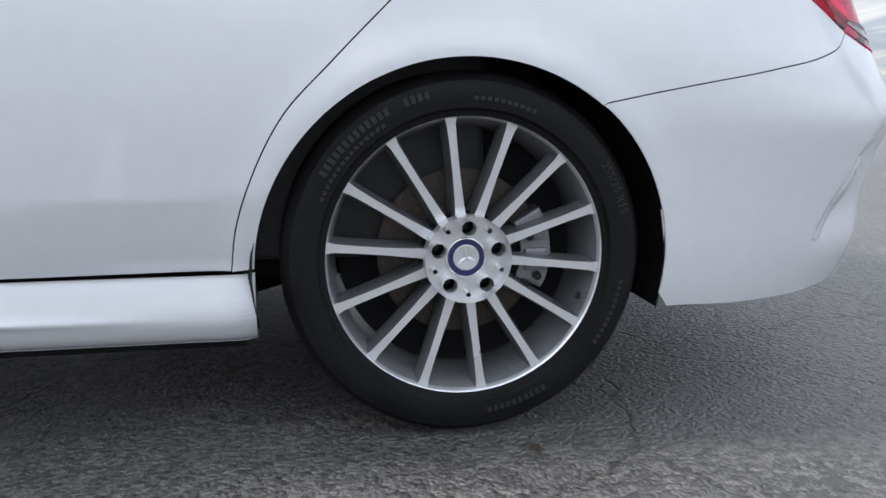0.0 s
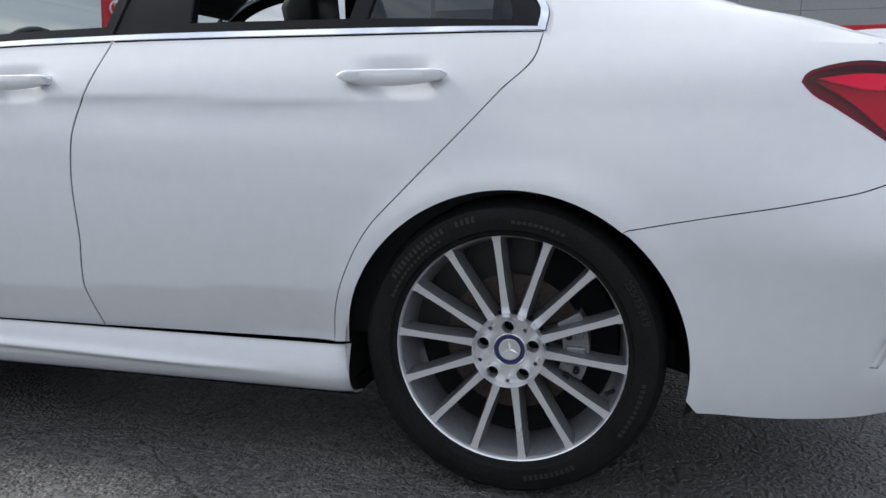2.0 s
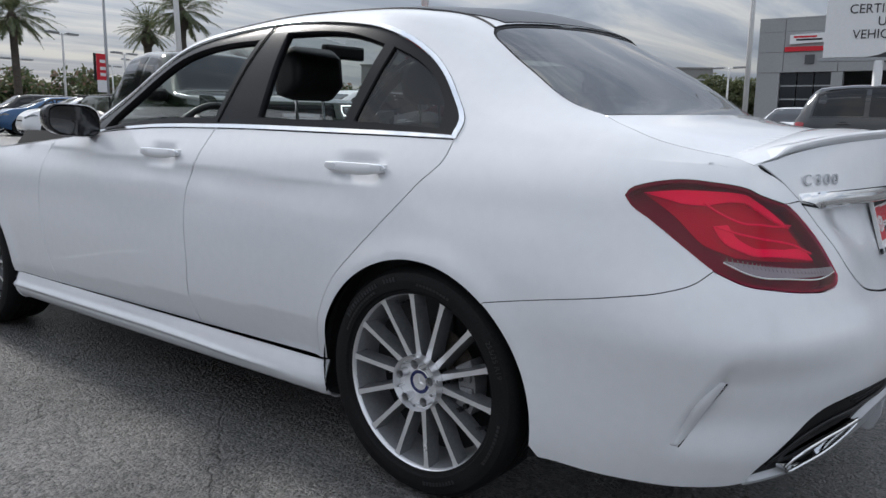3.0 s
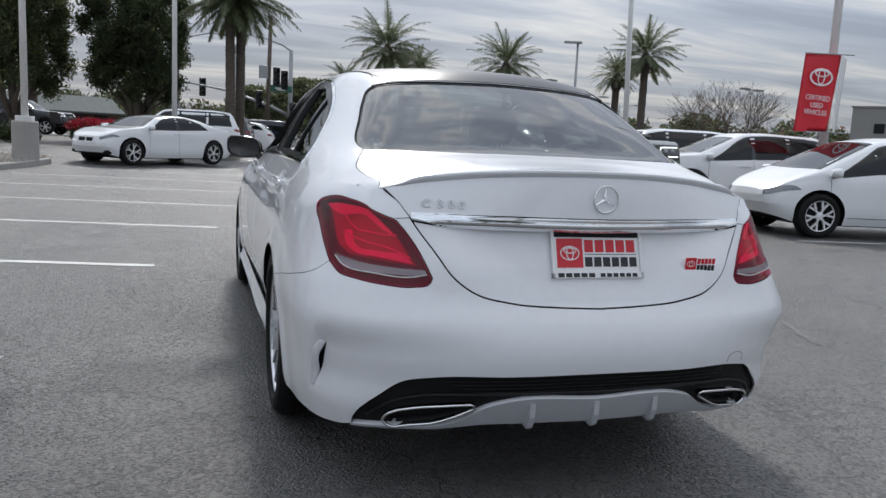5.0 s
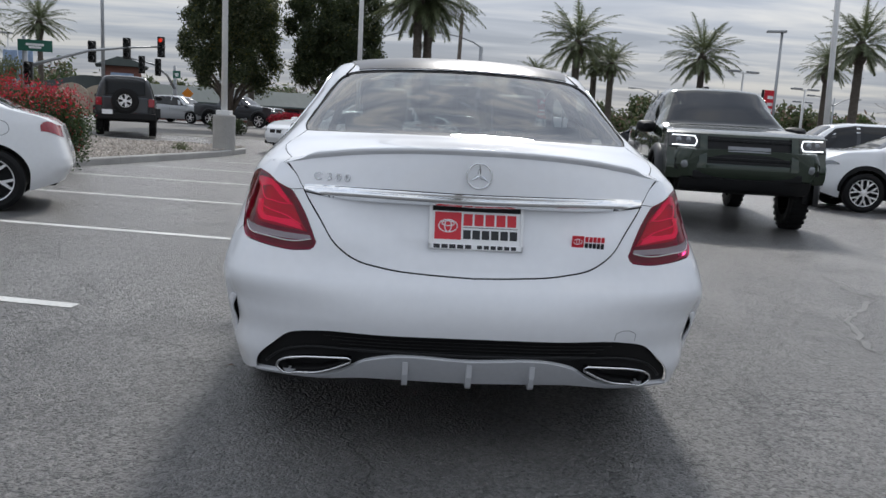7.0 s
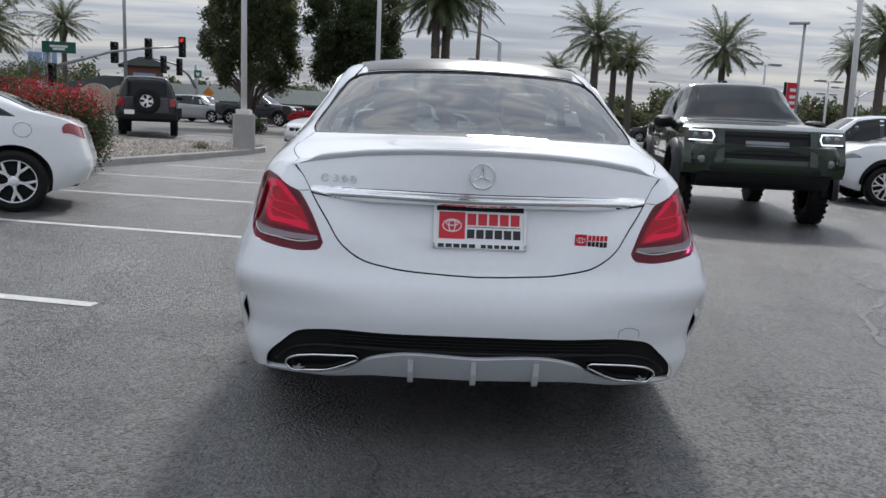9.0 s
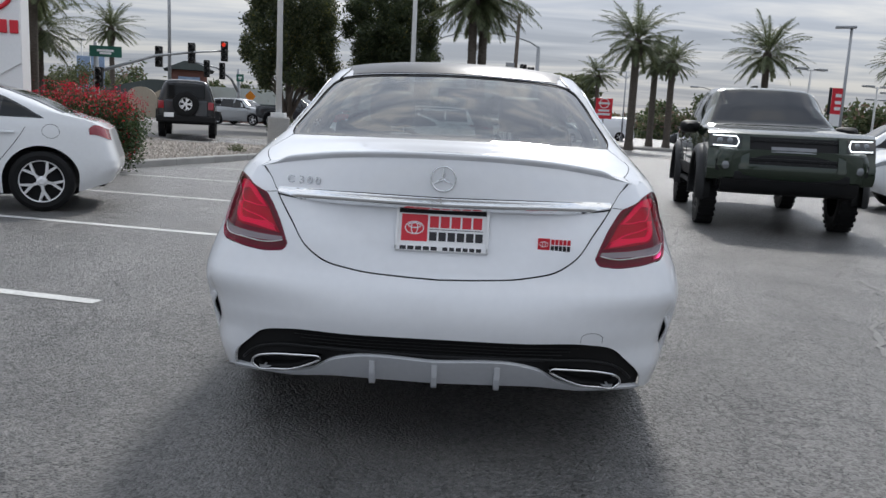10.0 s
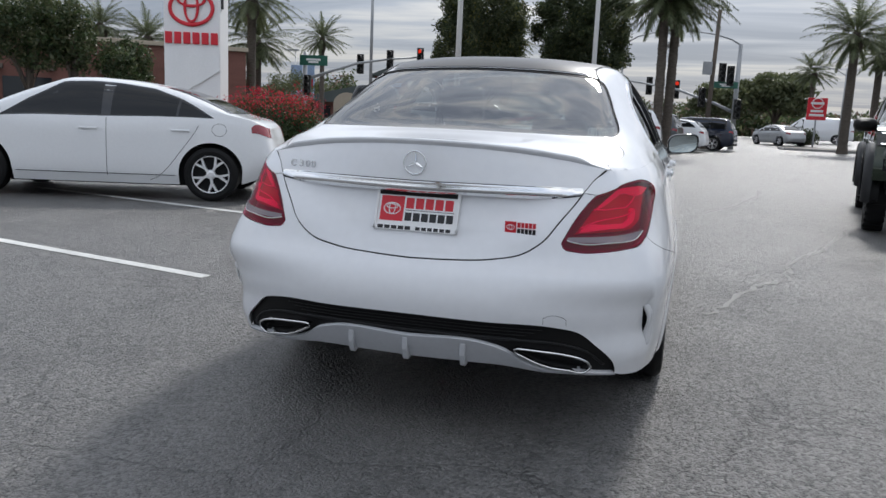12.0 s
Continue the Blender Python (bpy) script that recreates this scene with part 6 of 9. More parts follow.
class CarSkin:
    def __init__(self, kind, bottom=.24):
        self.L, self.W, self.wb, self.fo, self.r, self.n, t, b = SHAPES[kind]
        self.t, self.b, self.bottom = np.array(t), np.array(b), bottom
        self.y0, self.y1 = t[0][0], t[-1][0]
        self.lean = {"van": (.1, .2), "pickup": (0, .1), "jeep": (0, .1), "suv": (.15, .35)}.get(kind, (.30, .50))
        self.mid, self.half = (self.y0 + self.y1) / 2, (self.y1 - self.y0) / 2

    def y_of(self, u):
        return self.mid + self.half * np.sin(np.clip(u / self.half, -math.pi / 2, math.pi / 2))

    def u_of(self, y):
        return self.half * np.arcsin(np.clip((np.asarray(y, float) - self.mid) / self.half, -1, 1))

    def section(self, y):
        k = np.clip(1 - np.abs((y - self.mid) / self.half) ** self.n, 1e-6, 1) ** (1 / self.n)
        w = self.W / 2 * (.14 + .86 * k)
        top_z = np.interp(y, *self.t.T)
        for _ in range(3):
            top_z = (np.interp(y - .03, *self.t.T) + np.interp(y + .03, *self.t.T) + np.interp(y, *self.t.T) + np.interp(y - .06, *self.t.T) + np.interp(y + .06, *self.t.T)) / 5
        belt_z = hermite(self.b[:, 0], self.b[:, 1], y)
        rise = np.maximum(top_z - belt_z, .01)
        cab = np.clip((rise - .12) / .35, 0, 1)
        low = np.full_like(y, self.bottom) + .12 * np.clip((np.abs(y - self.mid) / self.half - .80) / .2, 0, 1)
        rail_x = .965 * w * (.86 - .13 * cab)
        cols = [(w * .93, low), (w * .985, low + .12), (w, low * .45 + belt_z * .55), (w * .968, belt_z), (rail_x, belt_z + rise * .90), (rail_x * .62, belt_z + rise * .985), (0 * w, top_z)]
        return np.stack([np.stack(c, -1) for c in cols], 1)

    V = np.array([0, .08, .25, .45, .75, .88, 1.0])

    def __call__(self, u, v):
        u, v = np.asarray(u, float), np.asarray(v, float)
        q, side = np.where(v > 1, 2 - v, v), np.where(v > 1, -1.0, 1.0)
        y = self.y_of(u)
        c, k, n = self.section(y), self.V, np.arange(len(y))
        i = np.clip(np.searchsorted(k, q) - 1, 0, 5)
        step = np.diff(c, axis=1) / np.diff(k)[None, :, None]
        slope = np.concatenate([step[:, :1], (step[:, 1:] + step[:, :-1]) / 2, step[:, -1:]], 1)
        slope[:, 3] = .5 * (.35 * step[:, 2] + .65 * step[:, 3]) + .5 * slope[:, 3]
        slope[:, -1, 1] = 0
        h, s = (k[i + 1] - k[i])[:, None], ((q - k[i]) / (k[i + 1] - k[i]))[:, None]
        o = (2 * s**3 - 3 * s**2 + 1) * c[n, i] + (s**3 - 2 * s**2 + s) * h * slope[n, i] + (3 * s**2 - 2 * s**3) * c[n, i + 1] + (s**3 - s**2) * h * slope[n, i + 1]
        # the ends lean in above the bumpers and tuck under below them
        s_end = (y - self.mid) / self.half
        end = np.clip((np.abs(s_end) - .72) / .28, 0, 1) ** 1.5 * np.sign(s_end)
        z, up, under = o[:, 1], self.lean[0], self.lean[1]
        y = y - end * (up * np.clip(z - .56, 0, .6) + under * np.clip(.46 - z, 0, .4))
        return np.stack([side * o[:, 0], y, z], -1)

    def v_at(self, y, z):
        """Girth at which the flank passes a height."""
        vs = np.linspace(0, .78, 80)
        zs = self(np.full(80, float(self.u_of(y))), vs)[:, 2]
        return float(np.interp(z, zs, vs))


WHEEL_CACHE = {}


def simple_wheel(r, style, spokes):
    """Tyre and spoked rim, axle along x, outer face -x; shared by alike wheels."""
    key = (r, style, spokes)
    if key not in WHEEL_CACHE:
        rim = r * {"off_road": .56, "spare": .50}.get(style, .70)
        bm = bmesh.new()
        lathe(bm, [(.10, rim * .97), (.11, (r + rim) / 2), (.095, r * .975), (.07, r), (-.07, r), (-.095, r * .975), (-.112, (r + rim) / 2), (-.104, rim), (-.09, rim * .95)], 40)
        if style == "off_road":
            for k in range(26):
                t = 2 * math.pi * k / 26
                vs = box(bm, (-.108, -.022, r * .955), (.108, .022, r * 1.012))
                for v in vs:
                    y, z = v.co.y, v.co.z
                    v.co.y, v.co.z = math.cos(t) * y - math.sin(t) * z, math.sin(t) * y + math.cos(t) * z
        tyre = bpy.data.meshes.new("tyre")
        bm.to_mesh(tyre), bm.free()
        tyre.materials.append(RUBBER)
        bm = bmesh.new()
        lathe(bm, [(-.098, rim), (-.106, rim * .985), (-.104, rim * .945), (-.095, rim * .935)], 40)
        for k in range(spokes):
            t = 2 * math.pi * (k + .25) / spokes
            legs = ((0, .035, 0, .50 * rim), (0, .46 * rim, -.23 * rim, .95 * rim), (0, .46 * rim, .23 * rim, .95 * rim)) if style in ("split", "spare") else ((0, .035, 0, rim * .95),)
            for a0, z0, a1, z1 in legs:
                w0, w1 = (.030, .024) if style != "split" else (.017, .013)
                vs = [bm.verts.new((-.078 + dx, y, z)) for dx in (-.022, .01) for y, z in ((a0 - w0, z0), (a0 + w0, z0), (a1 + w1, z1), (a1 - w1, z1))]
                for f in ((0, 1, 2, 3), (4, 7, 6, 5), (0, 4, 5, 1), (1, 5, 6, 2), (2, 6, 7, 3), (3, 7, 4, 0)):
                    bm.faces.new([vs[j] for j in f])
                for v in vs:
                    y, z = v.co.y, v.co.z
                    v.co.y, v.co.z = math.cos(t) * y - math.sin(t) * z, math.sin(t) * y + math.cos(t) * z
        lathe(bm, [(-.104, .001), (-.104, .03), (-.096, .055), (-.07, .058)], 20)
        rimme = bpy.data.meshes.new("rim")
        bmesh.ops.recalc_face_normals(bm, faces=bm.faces)
        bm.to_mesh(rimme), bm.free()
        rimme.materials.append(SATIN_BLACK if style == "off_road" else ALLOY)
        bm = bmesh.new()
        lathe(bm, [(-.045, .001), (-.045, rim * .88), (-.07, rim * .90), (-.097, rim * .94)], 32)
        back = bpy.data.meshes.new("wheel_back")
        bm.to_mesh(back), bm.free()
        back.materials.append(VOID)
        WHEEL_CACHE[key] = (tyre, rimme, back)
    return WHEEL_CACHE[key]


def bit(name, mat, car, lo, hi, bevel=.02):
    bm = bmesh.new()
    box(bm, lo, hi, bevel)
    return part(name, bm, mat, car)


def jeep_tail(car, sk):
    """Upright tailgate with glass, square lamps, bumper and flared arches."""
    y, w = sk.y0, sk.W / 2
    bit("tailgate_glass", DARK_GLASS, car, (-.58, y - .012, 1.26), (.58, y + .02, 1.70), .03)
    bit("tailgate", GREY_PAINT, car, (-.66, y - .03, .62), (.66, y + .05, 1.20), .03)
    bit("rear_bumper", BLACK_PLASTIC, car, (-w, y - .22, .50), (w, y + .1, .72), .04)
    bit("plate_bar", SIGN_WHITE, car, (-.66, y - .235, .66), (-.36, y - .222, .80), .004)
    for s in (-1, 1):
        bit("tail_lamp", TAIL_RED, car, (s * .76 - .09, y - .05, .92), (s * .76 + .09, y + .06, 1.17), .02)
        for a in (sk.y1 - sk.fo - sk.wb, sk.y1 - sk.fo):
            bm = bmesh.new()
            prism(bm, [(a - .62, .60), (a - .46, .90), (a + .46, .90), (a + .62, .60), (a + .54, .60), (a + .42, .83), (a - .42, .83), (a - .54, .60)], s * w - .05, s * w + .13, axis=0, bevel=.015)
            part("wheel_flare", bm, BLACK_PLASTIC, car)


def fascia(name, mat, car, x0, x1, outline_yz, y, bow=.16, out=0.0, n=17):
    """A shell across the nose: a run of (depth, z) swept from x0 to x1, bowed back towards the corners."""
    bm, rows = bmesh.new(), []
    for x in np.linspace(x0, x1, n):
        back = bow * (abs(x) / .95) ** 3
        rows.append([bm.verts.new((x, y - d - back + out, z)) for d, z in outline_yz])
    m = len(outline_yz)
    for a, b in zip(rows, rows[1:]):
        for k in range(m):
            bm.faces.new((a[k], a[(k + 1) % m], b[(k + 1) % m], b[k]))
    bm.faces.new(rows[0]), bm.faces.new(rows[-1])
    bmesh.ops.recalc_face_normals(bm, faces=bm.faces)
    ob = part(name, bm, mat, car, smooth=True)
    ob.data.set_sharp_from_angle(angle=radians(35))
    return ob


def arch_flare(car, sk, a, side, mat, r0, r1, out):
    """Rounded flare round a wheel opening."""
    bm, rows = bmesh.new(), []
    w = sk.W / 2
    for t in np.radians(np.linspace(-12, 192, 30)):
        c, q = math.cos(t), math.sin(t)
        rows.append([bm.verts.new((side * (w + x), a + r * c, sk.r + .06 + r * q)) for x, r in ((-.12, r0), (out * .8, r0), (out, r0 + .015), (out * .92, r0 + .05), (out * .35, r1 - .012), (-.03, r1))])
    for one, two in zip(rows, rows[1:]):
        for k in range(5):
            bm.faces.new((one[k], one[k + 1], two[k + 1], two[k]))
    bm.faces.new(rows[0]), bm.faces.new(rows[-1])
    bmesh.ops.recalc_face_normals(bm, faces=bm.faces)
    part("wheel_flare", bm, mat, car, smooth=True).data.set_sharp_from_angle(angle=radians(45))


def pickup_nose(car, sk, paint):
    """Upright nose: wide dark grille, square lamps with bright guides, round fog lamps, black lower bumper; flares and bed details."""
    y, w = sk.y1 + .02, sk.W / 2
    fascia("front_bumper", paint, car, -w + .01, w - .01, [(.60, .64), (.03, .64), (-.02, .72), (-.02, .84), (.03, .92), (.06, 1.04), (.13, 1.20), (.24, 1.245), (.60, 1.26)], y)
    fascia("skid_plate", SATIN_BLACK, car, -.78, .78, [(.45, .46), (.14, .50), (.05, .58), (.03, .66), (.45, .68)], y, out=.03)
    grille = fascia("grille", BLACK_PLASTIC, car, -.50, .50, [(.30, .80), (.0, .80), (.02, .92), (.06, 1.04), (.115, 1.17), (.30, 1.17)], y, out=.016)
    for z, d in ((.86, .0), (.91, .01), (1.13, .09)):
        fascia("grille_bar", SATIN_BLACK, grille, -.49, .49, [(d + .04, z - .014), (d - .004, z - .012), (d - .004, z + .012), (d + .04, z + .014)], y, out=.022)
    fascia("name_bar", ALLOY_GREY, grille, -.25, .25, [(.08, 1.0), (.045, .995), (.065, 1.06), (.09, 1.06)], y, out=.030)
    for s in (-1, 1):
        fascia("grille_surround", paint, grille, s * .54 - .045, s * .54 + .045, [(.30, .78), (-.01, .78), (.01, .92), (.05, 1.04), (.11, 1.19), (.30, 1.19)], y, out=.030, n=3)
        lamp = fascia("headlamp", GLOSS_BLACK, car, s * .77 - .17, s * .77 + .17, [(.40, 1.03), (.05, 1.03), (.075, 1.11), (.115, 1.185), (.40, 1.20)], y, out=.012, n=7)
        bm = bmesh.new()
        tube(bm, [(s * x, y - d - .16 * (x / .95) ** 3 + .016, z) for x, d, z in ((.90, .11, 1.17), (.64, .10, 1.165), (.615, .06, 1.10), (.64, .045, 1.045), (.90, .055, 1.05))], .008, 6)
        part("light_guide", bm, DAY_LIGHT, lamp, "lit white daytime light")
        for x in (.71, .82):
            bm = bmesh.new()
            lathe(bm, [(.03, .001), (.02, .03), (.0, .042), (-.03, .045)], 14)
            for v in bm.verts:
                v.co = (s * x + v.co.y, y - .075 - .16 * (x / .95) ** 3 + v.co.x, 1.105 + v.co.z)
            part("projector", bm, HEAD_LENS, lamp)
        fascia("fog_recess", BLACK_PLASTIC, car, s * .74 - .12, s * .74 + .12, [(.30, .75), (-.01, .75), (-.01, .88), (.03, .90), (.30, .90)], y, out=.012, n=5)
        bm = bmesh.new()
        lathe(bm, [(.02, .001), (.015, .04), (.0, .055), (-.03, .06)], 18)
        for v in bm.verts:
            v.co = (s * .74 + v.co.y, y - .045 + v.co.x, .82 + v.co.z)
        part("fog_lamp", bm, HEAD_LENS, car)
        for a in (sk.y1 - sk.fo - sk.wb, sk.y1 - sk.fo):
            arch_flare(car, sk, a, s, SATIN_BLACK, sk.r + .05, sk.r + .16, .07)
        bit("bed_rail", BLACK_PLASTIC, car, (s * (w - .10) - .05, sk.y0 + .06, 1.255), (s * (w - .10) + .05, -1.06, 1.30), .02)
        bit("side_step", BLACK_PLASTIC, car, (s * (w - .06) - .05, -.85, .46), (s * (w - .06) + .05, .95, .52), .02)
        bit("cab_gap", VOID, car, (s * (w - .012) - .006, -1.05, .62), (s * (w - .012) + .012, -1.035, 1.26), .002)
        bm = bmesh.new()
        tube(bm, [(s * (w + .012), -1.0, .86), (s * (w + .018), 0, .84), (s * (w + .012), 1.0, .83)], .016, 6)
        part("door_moulding", bm, paint, car, smooth=True)
    bit("roof_aerial", SATIN_BLACK, car, (-.04, -.55, 1.88), (.04, -.35, 1.955), .02)


def road_car(name, label, kind, paint, at, style="plain", spokes=5, cladding=False, category="car", fine=.07, group="parked cars", spare=False):
    car = thing(name, label, category, group, at=at)
    sk = CarSkin(kind, {"pickup": .56, "jeep": .46, "sedan": .19, "hatch": .19, "coupe": .19}.get(kind, .24))
    axles = (sk.y1 - sk.fo - sk.wb, sk.y1 - sk.fo)
    R = sk.r + .055
    u0, u1 = sk.half * -math.pi / 2 * .992, sk.half * math.pi / 2 * .992

    def bite(a):
        pts = []
        for t in np.linspace(180, 0, 22):
            y, z = a + R * math.cos(radians(t)), sk.r + R * math.sin(radians(t))
            pts.append((float(sk.u_of(y)), sk.v_at(y, z) if z > sk.bottom + .02 else 0.0))
        return [p for p in pts if p[1] > 0.0]

    def bottom_run():
        run = [(u0, 0.0)]
        for a in axles:
            b = bite(a)
            run += [(b[0][0], 0.0), *b, (b[-1][0], 0.0)]
        return run + [(u1, 0.0)]

    run = bottom_run()
    dense = []
    for p, q in zip(run, run[1:]):
        n = max(1, int(math.dist(p, q) / .08))
        dense += [(p[0] + (q[0] - p[0]) * k / n, p[1] + (q[1] - p[1]) * k / n) for k in range(n)]
    dense.append(run[-1])
    ends = [(u1, v) for v in np.linspace(.05, 1.95, 36)]
    back = [(u0, v) for v in np.linspace(1.95, .05, 36)]
    body = panel("body", paint, car, [patch(sk, dense + ends + [(u, 2 - v) for u, v in rev(dense)] + back, grid=fine, flange=0)])
    for u in (u0, u1):
        edge = sk(np.full(41, u), np.linspace(0, 2, 41))
        bm = bmesh.new()
        half_n = 20
        cols = [[bm.verts.new(tuple(edge[j] * (1 - f) + edge[40 - j] * f)) for f in np.linspace(0, 1, 7)] for j in range(half_n)]
        for one, two in zip(cols, cols[1:]):
            for k in range(6):
                bm.faces.new((one[k], one[k + 1], two[k + 1], two[k]))
        bmesh.ops.recalc_face_normals(bm, faces=bm.faces)
        part("end_panel", bm, paint, body, smooth=True)
    sides, (wf, wt), (rf, rt) = WINDOWS[kind]

    def glass_v(share):
        return .455 + share * .285

    for side in (1, -1):
        if kind != "van":
            band = [(sides[0][0][0] - .05, sides[0][0][1] - .05)] + [(y - .02 if k == 0 else y, min(1.0, v + .07)) for k, pane in enumerate(sides) for y, v in pane[1:-1]] + [(sides[-1][-1][0] + .05, sides[-1][-1][1] - .05)]
            if len(sides) > 1:
                band = [p for k, p in enumerate(band) if k in (0, len(band) - 1) or p[1] > .3]
            poly = [(float(sk.u_of(y)), glass_v(v)) for y, v in band]
            poly = outline(*[[a, b] for a, b in zip(poly, poly[1:] + poly[:1])], step=.04)
            if area_of(poly) < 0:
                poly = poly[::-1]
            panel("window_surround", GLOSS_BLACK, car, [patch(sk, poly if side > 0 else mirrored(poly, 1.0, 1), grid=fine * 1.3, sink=-.002, flange=.004)])
        for pane in sides:
            poly = [(float(sk.u_of(y)), glass_v(s)) for y, s in pane]
            poly = outline(*[[a, b] for a, b in zip(poly, poly[1:] + poly[:1])], step=.04)
            panel("side_window", DARK_GLASS, car, [patch(sk, poly if side > 0 else mirrored(poly, 1.0, 1), grid=fine * 1.3, sink=-.004, flange=.006)])
    for nm, foot, head, bow in (("windscreen", wf, wt, .06), ("rear_window", rf, rt, .05)):
        uf, ut = float(sk.u_of(foot)), float(sk.u_of(head))
        lo_v, hi_v = (.70, .80)
        poly = outline([(uf, lo_v + .04), (uf + (bow if nm == "windscreen" else -bow), 1.0), (uf, 2 - lo_v - .04)], [(uf, 2 - lo_v - .04), (ut, 2 - hi_v)], [(ut, 2 - hi_v), (ut, hi_v)], [(ut, hi_v), (uf, lo_v + .04)], step=.05)
        panel(nm, DARK_GLASS, car, [patch(sk, poly, grid=fine * 1.3, sink=-.004, flange=.006)])
    # lamps
    for side in (1, -1):
        yf, yr = sk.y1 - .20, sk.y0 + .16
        zf, zr = float(np.interp(yf, *sk.b.T)) - .02, float(np.interp(yr, *sk.b.T)) - .02
        for nm, mat, y0, y1, z0, z1 in () if kind in ("jeep", "pickup") else (("headlamp", HEAD_LENS, sk.y1 - .42, sk.y1 - .02, zf - .12, zf + .015), ("tail_lamp", TAIL_RED, sk.y0 + .02, sk.y0 + .24, zr - .14, zr + .01)):
            pts = []
            for y, z in ((y0, z1 - .02 if nm == "headlamp" else z0 + .03), (y1, z0 + .02 if nm == "headlamp" else z0 + .09), (y1, z1 - .04 if nm == "headlamp" else z1), (y0, z1)):
                pts.append((float(sk.u_of(y)), sk.v_at(y, z)))
            poly = outline(*[[a, b] for a, b in zip(pts, pts[1:] + pts[:1])], step=.03)
            if area_of(poly) < 0:
                poly = poly[::-1]
            panel(nm, mat, car, [patch(sk, poly if side > 0 else mirrored(poly, 1.0, 1), grid=.05, sink=-.006, flange=.008)])
        ym = wf - .12
        zm = float(np.interp(ym, *sk.b.T)) + .10
        xm = side * (sk.W / 2 + .07)
        bm, rows = bmesh.new(), []
        big = 1.35 if kind == "pickup" else 1.0
        for yy, k in ((-.055, .93), (-.045, 1.0), (.0, .97), (.045, .80), (.08, .45)):
            ring = []
            for t in np.linspace(0, 2 * math.pi, 20, endpoint=False):
                c, q = math.cos(t), math.sin(t)
                ring.append(bm.verts.new((xm + math.copysign(abs(c) ** .65, c) * .105 * k * big, ym + yy * big + .02 * side * c, zm + math.copysign(abs(q) ** .65, q) * .066 * k * big)))
            rows.append(ring)
        for one, two in zip(rows, rows[1:]):
            for j in range(20):
                bm.faces.new((one[j], one[(j + 1) % 20], two[(j + 1) % 20], two[j]))
        bm.faces.new(rows[0]), bm.faces.new(rows[-1])
        box(bm, (xm - side * .10 - .06, ym - .02, zm - .06), (xm - side * .10 + .06, ym + .03, zm - .03), .01)
        bmesh.ops.recalc_face_normals(bm, faces=bm.faces)
        part("door_mirror", bm, paint if kind not in ("van", "pickup", "jeep") else BLACK_PLASTIC, car, smooth=True).data.set_sharp_from_angle(angle=radians(40))
        # door seams and handles
        grips = {"sedan": ((-.93, .84), (.14, .83)), "hatch": ((-.75, .86), (.28, .82)), "crossover": ((.25, .90),), "pickup": ((-.70, 1.10), (.16, 1.09)), "coupe": ((.05, .86),)}.get(kind)
        if grips is None:
            grips = [(pane[-1][0] - .30, float(np.interp(pane[-1][0] - .30, *sk.b.T)) - .07) for pane in (sides[:2] if len(sides) > 2 else sides[:1])]
        for y_h, zh in grips:
            x_h = side * (abs(sk(np.array([float(sk.u_of(y_h))]), np.array([sk.v_at(y_h, zh)]))[0][0]) + .012)
            bm = bmesh.new()
            box(bm, (x_h - .014, y_h - .11, zh - .013), (x_h + .014, y_h + .11, zh + .013), .012)
            part("door_handle", bm, CHROME if kind == "pickup" else paint, car)
            bm = bmesh.new()
            lathe(bm, [(0, .001), (0, 1)], 20)
            for v in bm.verts:
                v.co = (x_h - side * (.011 + .0), y_h + v.co.y * .075, zh + .008 + v.co.z * .030)
            part("handle_cup", bm, paint, car)
        if kind in ("sedan", "hatch"):
            run = [(axles[0] + .14, .90), (axles[0] + .20, .80), (axles[0] + .36, .58), (axles[0] + .50, .40), (axles[0] + .64, .27), (axles[0] + .72, .235)]
            q = line_through(run, .04)
            p = sk(np.array([float(sk.u_of(y)) for y, _ in q]), np.array([sk.v_at(y, z) for y, z in q]))
            bm = bmesh.new()
            tube(bm, [(side * (abs(v[0]) + .0005), v[1], v[2]) for v in p], .003, 4)
            part("door_seam", bm, VOID, car)
            bm = bmesh.new()
            ys = np.linspace(axles[0] + R + .04, axles[1] - R - .04, 16)
            p = sk(np.array([float(sk.u_of(y)) for y in ys]), np.array([sk.v_at(y, .30) for y in ys]))
            tube(bm, [(side * (abs(v[0]) + .001), v[1], v[2]) for v in p], .004, 4)
            part("sill_seam", bm, VOID, car)
        for pane in sides[1:] if len(sides) > 2 else sides:
            ys = pane[-1][0] + .045
            bm = bmesh.new()
            vs = np.linspace(.06, .45, 12)
            p = sk(np.full(12, float(sk.u_of(ys))), vs)
            tube(bm, [(side * (abs(q[0]) + .0005), q[1], q[2]) for q in p], .003, 4)
            part("door_seam", bm, VOID, car)
        if kind == "sedan" and side < 0:
            turn = [2 * math.pi * k / 24 for k in range(24)]
            yz = [(axles[0] - .10 + .085 * math.cos(t), .86 + .075 * math.sin(t)) for t in turn]
            p = sk(np.array([float(sk.u_of(y)) for y, _ in yz]), np.array([sk.v_at(y, z) for y, z in yz]))
            bm = bmesh.new()
            ring = [(side * (abs(q[0]) + .0005), q[1], q[2]) for q in p]
            tube(bm, ring + ring[:1], .0022, 4)
            part("fuel_flap_seam", bm, VOID, car)
